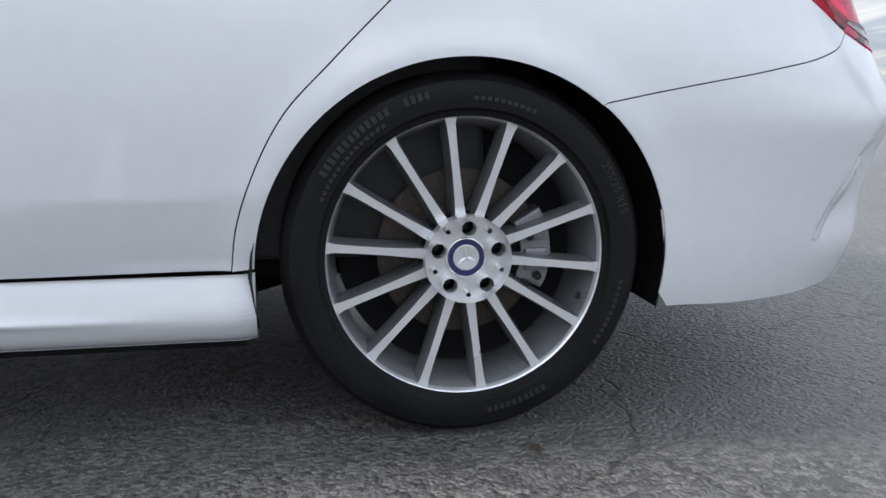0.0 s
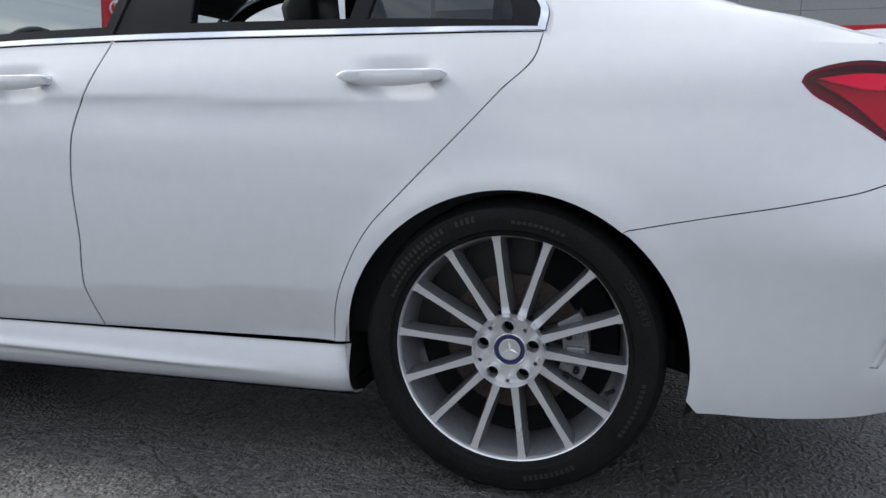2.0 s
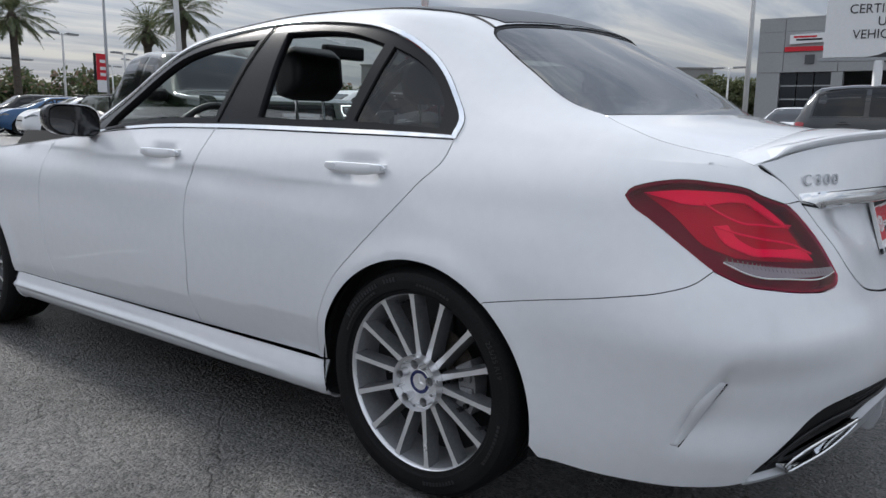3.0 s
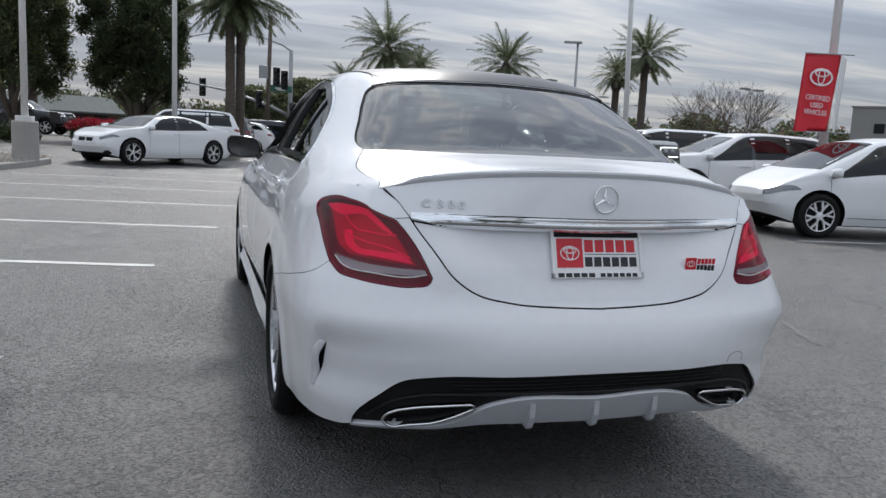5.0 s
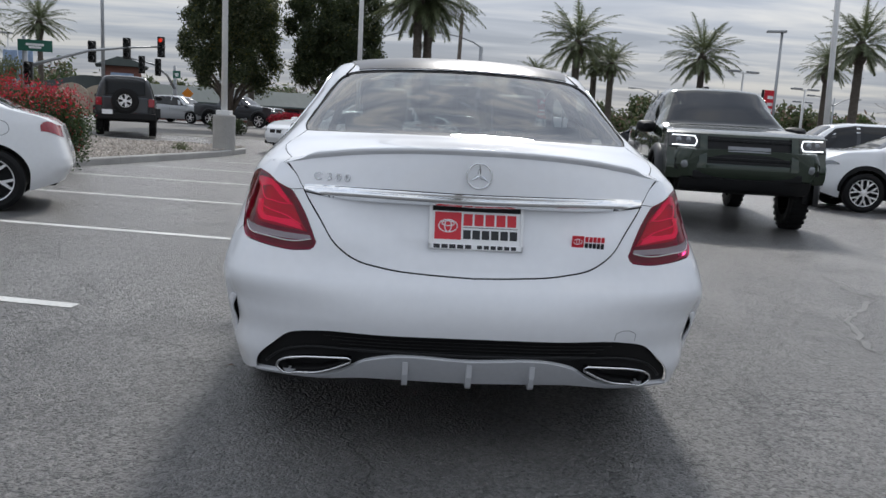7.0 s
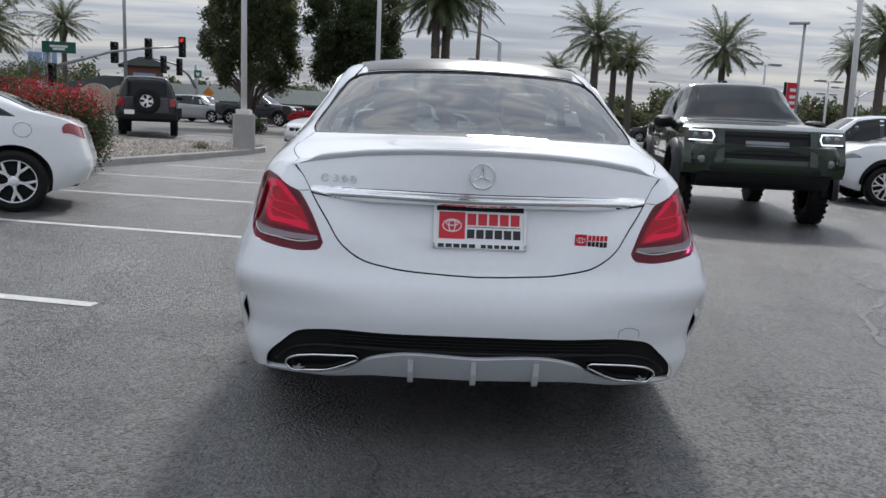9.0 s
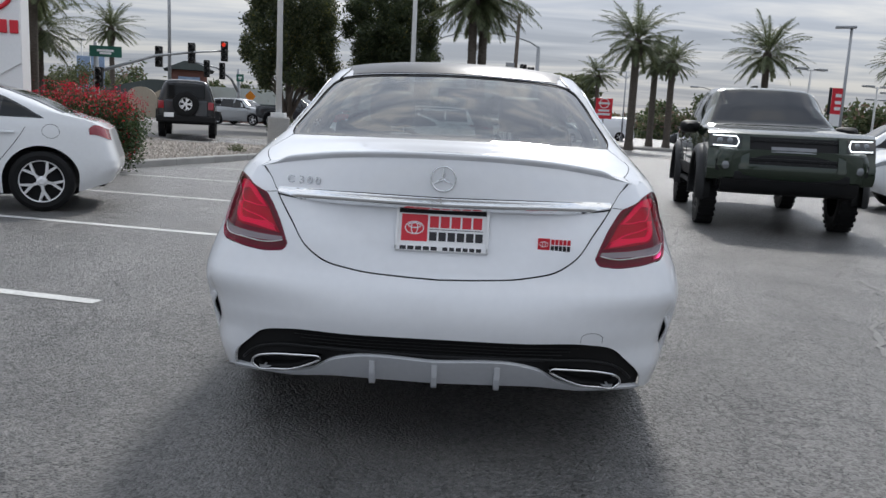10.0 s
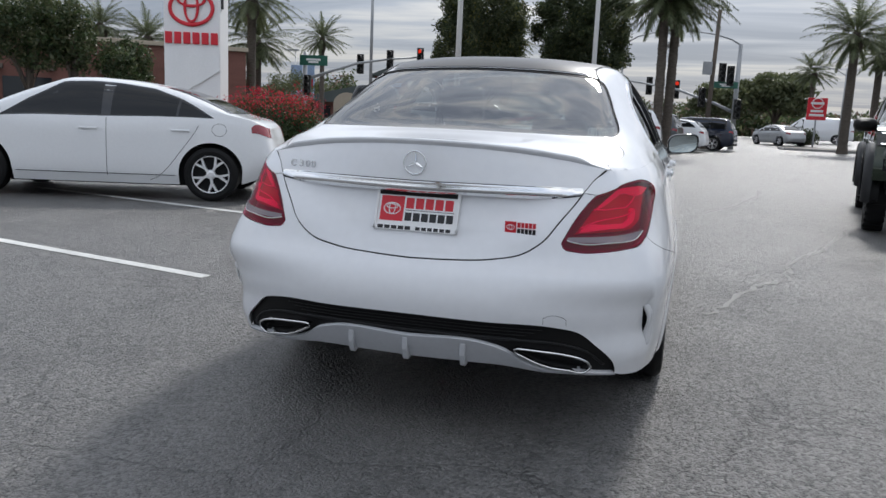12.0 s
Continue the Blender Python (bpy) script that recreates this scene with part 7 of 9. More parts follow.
        if cladding:
            poly = outline([(float(sk.u_of(axles[0] + R + .02)), .004), (float(sk.u_of(axles[1] - R - .02)), .004)], [(float(sk.u_of(axles[1] - R - .02)), .004), (float(sk.u_of(axles[1] - R - .05)), .13)], [(float(sk.u_of(axles[1] - R - .05)), .13), (float(sk.u_of(axles[0] + R + .05)), .13)], [(float(sk.u_of(axles[0] + R + .05)), .13), (float(sk.u_of(axles[0] + R + .02)), .004)], step=.06)
            panel("sill_cladding", BLACK_PLASTIC, car, [patch(sk, poly if side > 0 else mirrored(poly, 1.0, 1), grid=.1, sink=-.012, flange=.02)])
            for a in axles:
                b = bite(a)
                outer = [(u + (u - float(sk.u_of(a))) * .13, v + .035 * (v / .3) + .006) for u, v in b]
                ring_p = b + rev(outer)
                if area_of(ring_p) < 0:
                    ring_p = ring_p[::-1]
                panel("arch_cladding", BLACK_PLASTIC, car, [patch(sk, ring_p if side > 0 else mirrored(ring_p, 1.0, 1), grid=.1, sink=-.012, flange=.02)])
    if kind == "coupe":
        for s in (-1, 1):
            bit("grille_opening", GLOSS_BLACK, car, (s * .16 - .13, sk.y1 - .12, .58), (s * .16 + .13, sk.y1 - .005, .70), .03)
            bit("lower_intake", BLACK_PLASTIC, car, (s * .50 - .24, sk.y1 - .30, .27), (s * .50 + .24, sk.y1 - .05 - .06 * abs(s), .38), .04)
    if kind == "jeep":
        jeep_tail(car, sk)
    if kind == "pickup":
        pickup_nose(car, sk, paint)
    # grille and lower bumper
    inn = .16 if sk.lean[1] > .4 else .0
    for yy, zc, hw, hh, mat, nm in ((sk.y1 - .043 - inn * .2, float(np.interp(sk.y1 - .1, *sk.b.T)) - .14, sk.W * .22, .06, BLACK_PLASTIC, "grille"), (sk.y1 - .042 - inn, sk.bottom + .14, sk.W * (.34 - inn * .3), .06, BLACK_PLASTIC, "lower_grille"), (sk.y0 + .035 + inn * 1.1, sk.bottom + .10, sk.W * (.30 - inn * .3), .05, BLACK_PLASTIC, "rear_valance")):
        bm = bmesh.new()
        s = 1 if yy > 0 else -1
        box(bm, (-hw, yy - .05, zc - hh), (hw, yy + .05, zc + hh), .03)
        part(nm, bm, mat, car)
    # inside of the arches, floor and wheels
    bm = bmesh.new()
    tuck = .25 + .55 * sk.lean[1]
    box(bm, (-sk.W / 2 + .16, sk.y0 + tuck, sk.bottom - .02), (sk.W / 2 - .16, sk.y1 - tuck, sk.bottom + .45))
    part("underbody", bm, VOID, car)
    meshes = simple_wheel(sk.r, style, spokes)
    for a in axles:
        for side in (-1, 1):
            w = new("wheel")
            w.parent = car
            w.matrix_basis = pose(side * (sk.W / 2 - .115), a, sk.r, 37 * (side + 2) + 20 * a, 0, 0 if side < 0 else 180)
            for me in meshes:
                o = new(me.name.split(".")[0], me)
                o.parent = w
    if spare:
        w = new("spare_wheel")
        w.parent = car
        w.matrix_basis = pose(.0, sk.y0 - .13, 1.08, 0, 0, 90)
        for me in simple_wheel(.40, "spare", 5):
            o = new(me.name.split(".")[0], me)
            o.parent = w
    return car


def rise(x, y):
    """Height of the ground: level near by, a little higher at the street and far out."""
    return .30 * float(step_up(17.0, 25.0, y)) * float(step_up(0.0, -5.0, x)) + .45 * float(step_up(34.0, 80.0, y))


def stand(x, y, turn):
    return pose(x, y, rise(x, y), 0, 0, turn)


ROW = 78.2
road_car("sedan_car", "white four-door sedan with dark tinted windows in a marked bay", "sedan", PAINT_W, stand(-5.97, 5.04, 110), "split", 5, fine=.05)
road_car("coupe_car", "white coupe with black grille parked by the gravel bed", "coupe", PAINT_W, stand(-2.30, 20.95, 132), "split", 5, fine=.06)
road_car("crossover_car", "white crossover with black cladding in the parking row", "crossover", PAINT_W, stand(9.30, 10.40, ROW), "split", 7, True, fine=.06)
road_car("compact_suv_car", "white boxy compact suv in the parking row", "suv", PAINT_W, stand(10.65, 15.65, ROW), "split", 5, True, fine=.06)
road_car("hatchback_car", "white hatchback with dark two-tone alloy wheels", "hatch", PAINT_W, stand(8.75, 6.35, ROW), "split", 6, fine=.06)
road_car("crossover_car", "white crossover parked beside a blue car", "crossover", PAINT_W, stand(11.95, 26.3, ROW), "split", 5, fine=.1)
road_car("suv_car", "blue suv in the far parking row", "crossover", BLUE_PAINT, stand(13.3, 31.6, ROW), "split", 5, fine=.12)
road_car("suv_car", "black suv in the far parking row", "suv", BLACK_PAINT, stand(14.6, 36.6, ROW), "split", 5, fine=.12)
road_car("suv_car", "dark grey suv crossing the lot's far end", "suv", GREY_PAINT, stand(17.6, 56.0, 66), "split", 5, fine=.12)
road_car("suv_car", "white suv parked behind the coupe", "suv", PAINT_W, stand(-1.95, 28.4, ROW + 10), "split", 5, True, fine=.1)
road_car("suv_car", "dark grey suv in a far row", "suv", GREY_PAINT, stand(-1.15, 32.9, ROW), "split", 5, fine=.12)
road_car("crossover_car", "white crossover in a far row", "crossover", PAINT_W, stand(.25, 36.4, ROW), "split", 5, fine=.12)
road_car("suv_car", "navy suv in a far row", "suv", NAVY_PAINT, stand(1.65, 40.6, ROW), "split", 5, fine=.12)
road_car("sedan_car", "silver sedan leaving by the far exit", "sedan", SILVER_CAR, stand(7.9, 56.0, 28), "split", 5, fine=.12, group="cars on the street")
road_car("panel_van", "plain white panel van on the street", "van", PAINT_W, stand(11.8, 66.5, 82), "plain", 5, fine=.15, category="van", group="cars on the street")
road_car("pickup_truck", "dark green crew-cab pickup on off-road tyres", "pickup", GREEN_PAINT, stand(4.40, 8.5, 170), "off_road", 6, True, category="pickup truck", fine=.06, group="cars on the street")
road_car("off_roader", "black off-roader with a spare wheel on its tail", "jeep", BLACK_PAINT, stand(-9.6, 23.5, 17), "off_road", 5, True, category="car", fine=.07, group="cars on the street", spare=True)
road_car("estate_car", "silver suv waiting on the street", "suv", SILVER_CAR, stand(-14.9, 48.3, 250), "plain", 5, fine=.12, group="cars on the street")
road_car("pickup_truck", "dark grey pickup on the street", "pickup", GREY_PAINT, stand(-10.6, 46.0, 255), "plain", 6, category="pickup truck", fine=.12, group="cars on the street")
road_car("sedan_car", "white sedan on the street beyond the bed", "sedan", PAINT_W, stand(-1.6, 41.0, 262), "plain", 5, fine=.14, group="cars on the street")
road_car("suv_car", "dark grey suv parked side-on by the showroom", "suv", GREY_PAINT, stand(13.4, .25, 184), "split", 6, fine=.08)
road_car("suv_car", "white suv parked by the showroom", "suv", PAINT_W, stand(19.6, 9.2, 92), "split", 6, fine=.1)
road_car("sedan_car", "white sedan parked by the showroom", "sedan", PAINT_W, stand(21.0, 4.4, 95), "split", 6, fine=.1)


# ---- materials of the surroundings ----
def leafy(name, one, two, rough=0.5, through_light=0.42):
    """Leaves: a tone of its own for every leaf."""
    m = material(name, one, rough)
    nt = m.node_tree
    b, g, mx = nt.nodes["Principled BSDF"], nt.nodes.new("ShaderNodeNewGeometry"), nt.nodes.new("ShaderNodeMix")
    mx.data_type = "RGBA"
    mx.inputs["A"].default_value, mx.inputs["B"].default_value = (*one, 1), (*two, 1)
    nt.links.new(g.outputs["Random Per Island"], mx.inputs["Factor"])
    nt.links.new(mx.outputs["Result"], b.inputs["Base Color"])
    if through_light:
        tl, both_s = nt.nodes.new("ShaderNodeBsdfTranslucent"), nt.nodes.new("ShaderNodeMixShader")
        both_s.inputs[0].default_value = through_light
        nt.links.new(mx.outputs["Result"], tl.inputs["Color"])
        nt.links.new(b.outputs[0], both_s.inputs[1]), nt.links.new(tl.outputs[0], both_s.inputs[2])
        nt.links.new(both_s.outputs[0], nt.nodes["Material Output"].inputs["Surface"])
    return m


PALM_LEAF = leafy("palm_leaf", (0.06, 0.08, 0.036), (0.16, 0.18, 0.095))
FICUS_LEAF = leafy("ficus_leaf", (0.026, 0.040, 0.016), (0.065, 0.085, 0.034), 0.55)
OLIVE_LEAF = leafy("olive_leaf", (0.058, 0.074, 0.033), (0.14, 0.152, 0.073))
YELLOW_LEAF = leafy("yellowing_leaf", (0.10, 0.11, 0.025), (0.20, 0.18, 0.04))
HEDGE_LEAF = leafy("bush_leaf", (0.022, 0.045, 0.016), (0.07, 0.10, 0.035))
FLOWER = leafy("red_flower", (0.33, 0.010, 0.035), (0.55, 0.035, 0.05))
DRY_LEAF = leafy("dry_leaf", (0.14, 0.10, 0.08), (0.26, 0.17, 0.13))
BARK = textured(material("bark", (0.13, 0.105, 0.085), 0.9), (3, 40), 0.25, bump=0.01, bump_scale=25)
PALM_BARK = textured(material("palm_bark", (0.11, 0.092, 0.075), 0.95), (5, 30), 0.3, bump=0.02, bump_scale=18, scales=(1, 1, 3))
GRAVEL_BED = textured(material("gravel_bed", (0.30, 0.265, 0.225), 0.95), (1.2, 18), 0.22, bump=0.02, bump_scale=20)
POLE_WHITE = textured(material("pole_white", (0.66, 0.66, 0.65), 0.5), (1.0, 20), 0.06)
POLE_GREY = textured(material("galvanised_steel", (0.36, 0.37, 0.38), 0.5, 0.5), (1.2, 20), 0.1)
SIGNAL_BLACK = textured(material("signal_black", (0.018, 0.018, 0.017), 0.5), (3, 30), 0.15)
SIGN_GREEN = textured(material("street_sign_green", (0.012, 0.11, 0.075), 0.4), (2, 20), 0.05)
WALL_GREY = textured(material("grey_wall_panel", (0.33, 0.335, 0.34), 0.45), (0.25, 8), 0.06)
WALL_OLIVE = textured(material("olive_render", (0.27, 0.265, 0.25), 0.8), (0.2, 6), 0.08)
TAN_RENDER = textured(material("tan_render", (0.42, 0.36, 0.28), 0.85), (0.3, 8), 0.08)
BRICK_RED = textured(material("red_brick", (0.19, 0.085, 0.066), 0.85), (0.6, 14), 0.2, bump=0.004, bump_scale=30, scales=(1, 1, 3))
ROOF_GREEN = textured(material("grey_green_metal_roof", (0.085, 0.10, 0.097), 0.8, Specular_IOR_Level=0.2), (0.4, 10), 0.08, scales=(6, 1, 1))
WINDOW_DARK = material("dark_window", (0.02, 0.024, 0.028), 0.08)
SIGN_GREY = textured(material("sign_grey", (0.075, 0.077, 0.082), 0.4), (2, 20), 0.06)
PALE_BLUE = textured(material("faded_blue_print", (0.28, 0.38, 0.55), 0.6), (2, 12), 0.2)
RED_GLOW = material("red_signal_light", (0.4, 0.01, 0.01), 0.3, Emission_Color=(1, 0.05, 0.02, 1), Emission_Strength=0.5)
FILLER = textured(material("crack_filler", (0.15, 0.148, 0.145), 0.7), (4, 60), 0.2)

random.seed(41)
rng = np.random.default_rng(41)


def mesh_of(name, verts, faces, mat):
    me = bpy.data.meshes.new(name)
    me.from_pydata(np.asarray(verts).tolist(), [], faces.tolist() if isinstance(faces, np.ndarray) else faces)
    for m in mat if isinstance(mat, (list, tuple)) else (mat,):
        me.materials.append(m)
    return me


def unit(v):
    return v / np.linalg.norm(v, axis=-1, keepdims=True)


def leaves(lumps, n, size, shell=0.55, droop=0.0):
    """n pointed leaves strewn over lumps (x, y, z, rx, rz), denser towards the skin of each lump."""
    lumps = np.array(lumps, float)
    area = lumps[:, 3] * lumps[:, 4]
    which = rng.choice(len(lumps), n, p=area / area.sum())
    L = lumps[which]
    r = shell + (1.12 - shell) * rng.random(n) ** 0.8
    r *= 1 + 0.16 * rng.standard_normal(n)
    p = L[:, :3] + unit(rng.standard_normal((n, 3))) * r[:, None] * np.stack([L[:, 3], L[:, 3], L[:, 4]], 1)
    a = unit(rng.standard_normal((n, 3)) - np.array([0, 0, droop]))
    b = unit(np.cross(a, rng.standard_normal((n, 3))))
    s = size * (0.6 + 0.8 * rng.random((n, 1)))
    v = np.stack([p - a * s, p + b * s * .42, p + a * s, p - b * s * .42], 1).reshape(-1, 3)
    return v, np.arange(4 * n).reshape(-1, 4)


def strew(name, lumps, n, size, mat, shell=0.55, extra=()):
    """Leaves of one or more kinds: extra holds (share, material)."""
    v, f = leaves(lumps, n, size, shell)
    me = mesh_of(name, v, f, [mat] + [m for _, m in extra])
    idx = np.zeros(n, int)
    u = rng.random(n)
    lo = 0.0
    for k, (share, _) in enumerate(extra):
        idx[(u >= lo) & (u < lo + share)] = k + 1
        lo += share
    me.polygons.foreach_set("material_index", idx.tolist())
    return me


# ---- date palms ----
def palm_crown(name, fronds, reach, seed):
    r = np.random.default_rng(seed)
    V, F = [], []

    def quad(*p):
        n = len(V)
        V.extend(p)
        F.append(tuple(range(n, n + len(p))))

    for k in range(fronds):
        az = k * 2.39996 + r.normal(0, .15)
        up0 = radians(82 - 118 * (k / fronds) ** 0.85 + r.normal(0, 6))
        bend = radians(50 + r.normal(0, 12)) * (0.65 if up0 < 0 else 1.0)
        length = reach * (0.80 + 0.25 * r.random()) * (0.82 if up0 < radians(-15) else 1.0)
        m = 15
        pts, p = [], np.array([0.12 * math.cos(az), 0.12 * math.sin(az), 0.25 * math.sin(up0)])
        for i in range(m):
            s = i / (m - 1)
            e = up0 - bend * s ** 1.3
            d = np.array([math.cos(az) * math.cos(e), math.sin(az) * math.cos(e), math.sin(e)])
            pts.append((p.copy(), d))
            p = p + d * length / m
        side = np.array([-math.sin(az), math.cos(az), 0])
        for (a, da), (b, _) in zip(pts, pts[1:]):
            w = side * .028
            quad(a - w, a + w, b + w * .8, b - w * .8)
        for i in range(3 * m):
            s = 0.12 + 0.88 * i / (3 * m)
            j = min(int(s * (m - 1)), m - 2)
            fr = s * (m - 1) - j
            base = pts[j][0] * (1 - fr) + pts[j + 1][0] * fr
            d = pts[j][1]
            up = np.cross(d, side)
            lf = (0.38 * math.sin(math.pi * (0.16 + 0.80 * s)) + .08) * reach / 3.0
            for q in (-1, 1):
                way = unit(d * (.75 + .1 * r.normal()) + q * side * .75 + up * (-.10 + .22 * r.normal()) + np.array([0, 0, -.34]))
                wid = unit(np.cross(way, up)) * .021
                tip = base + way * lf
                quad(base - wid, base + wid, tip)
    return mesh_of(name, V, F, PALM_LEAF)


CROWNS = [palm_crown("crown", 64, 3.05, s) for s in (3, 8, 21)]


def palm_trunk(h, r):
    bm = bmesh.new()
    prof = [(-.15, r * 1.35), (0.25, r * 1.15)]
    z = .5
    while z < h - .9:
        prof += [(z, r * (1.06 - .12 * z / h)), (z + .07, r * (.97 - .12 * z / h))]
        z += .16
    prof += [(h - .85, r * 1.02), (h - .65, r * 1.45), (h - .2, r * 1.6), (h + .12, r * 1.1), (h + .4, r * .3)]
    lathe(bm, prof, 14, "z")
    for v in bm.verts:
        v.co.x *= 1 + .05 * math.sin(9 * v.co.z + 5 * v.co.y * 8)
    return bm


def date_palm(x, y, top, k=1.0, turn=0, r=.22, lean=(0, 0), which=0):
    z = rise(x, y)
    palm = thing("date_palm", "tall date palm with a rough grey-brown trunk", "palm tree", "date palms round the lot", at=pose(x, y, z, lean[0], lean[1], turn))
    h = top - z
    part("trunk", palm_trunk(h, r), PALM_BARK, palm, smooth=True)
    c = part("crown", CROWNS[which], PALM_LEAF, palm)
    c.matrix_basis = pose(0, 0, h + .05) @ Matrix.Diagonal((k, k, k, 1))
    return palm


for x, y, top, k, r, w in ((10.0, 45.4, 6.5, 1.04, .25, 0), (17.2, 43.3, 5.9, .92, .21, 1), (13.4, 54.9, 6.2, .80, .24, 2), (14.1, 52.7, 6.0, .74, .24, 0),
                           (22.2, 35.5, 6.1, .86, .22, 2), (23.9, 41.6, 5.6, .66, .24, 1), (0.49, 31.6, 6.6, 1.0, .20, 1), (.11, 31.0, 6.4, .95, .20, 0),
                           (-24.8, 51.0, 6.4, .78, .18, 2), (11.8, 70.4, 6.1, .8, .2, 0), (-37.5, 42.5, 6.2, .85, .3, 1), (-35.0, 44.5, 5.6, .9, .3, 0),
                           (-20.2, 32.7, 6.5, .95, .24, 1), (-1.2, -13.5, 5.6, .9, .24, 0), (-21.9, 36.4, 4.7, .95, .22, 2), (-10.5, 49.0, 6.4, .9, .22, 0)):
    date_palm(x, y, top, k, 47 * x, r, (random.uniform(-1, 1), random.uniform(-1, 1)), w)


# ---- broad-leaved trees and bushes ----
def broad_tree(name, label, x, y, high, wide, low, leaf, n, size, seed, kind="tree", extra=(), shell=.5, lumps=15):
    random.seed(seed)
    z = rise(x, y)
    tree = thing(name, label, kind, at=pose(x, y, z))
    blobs = []
    mid, half = (high + low) / 2, (high - low) / 2
    for k in range(lumps):
        t = k * 2.4 + random.uniform(-.4, .4)
        e = -0.85 + 1.75 * (k + .5) / lumps
        rr = wide / 2 * .62 * math.sqrt(max(.05, 1 - e * e * .8)) * random.uniform(.75, 1.25)
        blobs.append((rr * math.cos(t), rr * math.sin(t), mid + half * .74 * e, wide * random.uniform(.12, .22) * min(1, 26 / (lumps + 11)), half * random.uniform(.18, .36) * min(1, 30 / (lumps + 15))))
    blobs.append((0, 0, mid, wide * .26, half * .6))
    bm = bmesh.new()
    tube(bm, [(0, 0, -.2), (.03, .02, low * .5), (0, .05, low + .3), (.05, 0, mid)], [high * .030, high * .024, high * .02, high * .008], 9)
    part("trunk", bm, BARK, tree, smooth=True)
    for b in blobs[:9]:
        bm = bmesh.new()
        tube(bm, [(0, .03, low * .75), (b[0] * .35, b[1] * .35, (low + b[2]) / 2), (b[0], b[1], b[2])], [high * .014, high * .010, high * .004], 6)
        part("limb", bm, BARK, tree, smooth=True)
    part("crown", strew("crown", blobs, n, size, leaf, shell, extra), leaf, tree)
    return tree


broad_tree("ficus_tree", "dense dark green ficus tree beyond the gravel bed", -8.9, 35.4, 8.8, 6.2, .9, FICUS_LEAF, 62000, .075, 5, extra=((.07, YELLOW_LEAF), (.35, OLIVE_LEAF)), shell=.3, lumps=46)
broad_tree("ficus_tree", "very dark dense ficus tree by the street", -3.9, 36.2, 9.0, 6.0, .7, FICUS_LEAF, 70000, .075, 6, extra=((.03, YELLOW_LEAF), (.06, OLIVE_LEAF)), shell=.3, lumps=46)
broad_tree("street_tree", "round-headed olive-green tree before the brick shops", -20.2, 18.2, 5.0, 3.3, 1.7, OLIVE_LEAF, 8000, .085, 7, extra=((.5, HEDGE_LEAF),))
broad_tree("street_tree", "slim green tree before the brick shops", -19.0, 18.9, 4.7, 1.9, 1.7, OLIVE_LEAF, 4500, .075, 9, extra=((.5, HEDGE_LEAF),))
broad_tree("street_tree", "small leafy tree beside the brick shops", -17.8, 20.1, 3.4, 2.1, 1.2, HEDGE_LEAF, 5000, .07, 8, extra=((.3, OLIVE_LEAF),))
broad_tree("street_tree", "round olive-green tree beside the far store", 68.8, 21.9, 5.2, 8.0, .6, OLIVE_LEAF, 9000, .2, 10)
broad_tree("street_tree", "wide olive-green tree across the street", 10.2, 80.9, 6.9, 7.6, 2.0, OLIVE_LEAF, 9000, .24, 11)
broad_tree("street_tree", "wide olive-green tree across the street", 4.6, 78.0, 5.4, 6.0, 1.6, OLIVE_LEAF, 7000, .22, 12)
broad_tree("shrub_tree", "sparse pale shrub tree by the signal mast", -22.4, 41.5, 3.6, 3.4, .6, OLIVE_LEAF, 2200, .09, 13, shell=.2)


def twigs(bm, p, d, r, n, spread, step):
    """Forking bare branches."""
    q = p + d * step * random.uniform(.8, 1.2)
    tube(bm, [p, (p + q) / 2 + Vector((random.uniform(-.05, .05), random.uniform(-.05, .05), 0)), q], [r, r * .85, r * .7], 4, False)
    if n:
        for _ in range(3 if n > 3 else 2):
            e = (d + Vector((random.uniform(-spread, spread), random.uniform(-spread, spread), random.uniform(-.25, .5)))).normalized()
            twigs(bm, q, e, r * .66, n - 1, spread, step * .84)


random.seed(15)
bare = thing("bare_tree", "leafless reddish-grey shrub tree among dry hedges", "tree", at=pose(28.2, 36.2, rise(28.2, 36.2)))
bm = bmesh.new()
for k in range(4):
    twigs(bm, Vector((.2 * k - .3, .1 * k, -.1)), Vector((random.uniform(-.6, .6), random.uniform(-.6, .6), 1)).normalized(), .065, 6, .75, 1.30)
part("limb", bm, BARK, bare)
part("dead_foliage", strew("dead_foliage", [(0, 0, 3.4, 2.4, 1.5), (-1.6, -.4, 2.9, 1.4, 1.0), (1.2, .8, 3.2, 1.5, 1.1)], 500, .05, DRY_LEAF, .1), DRY_LEAF, bare)


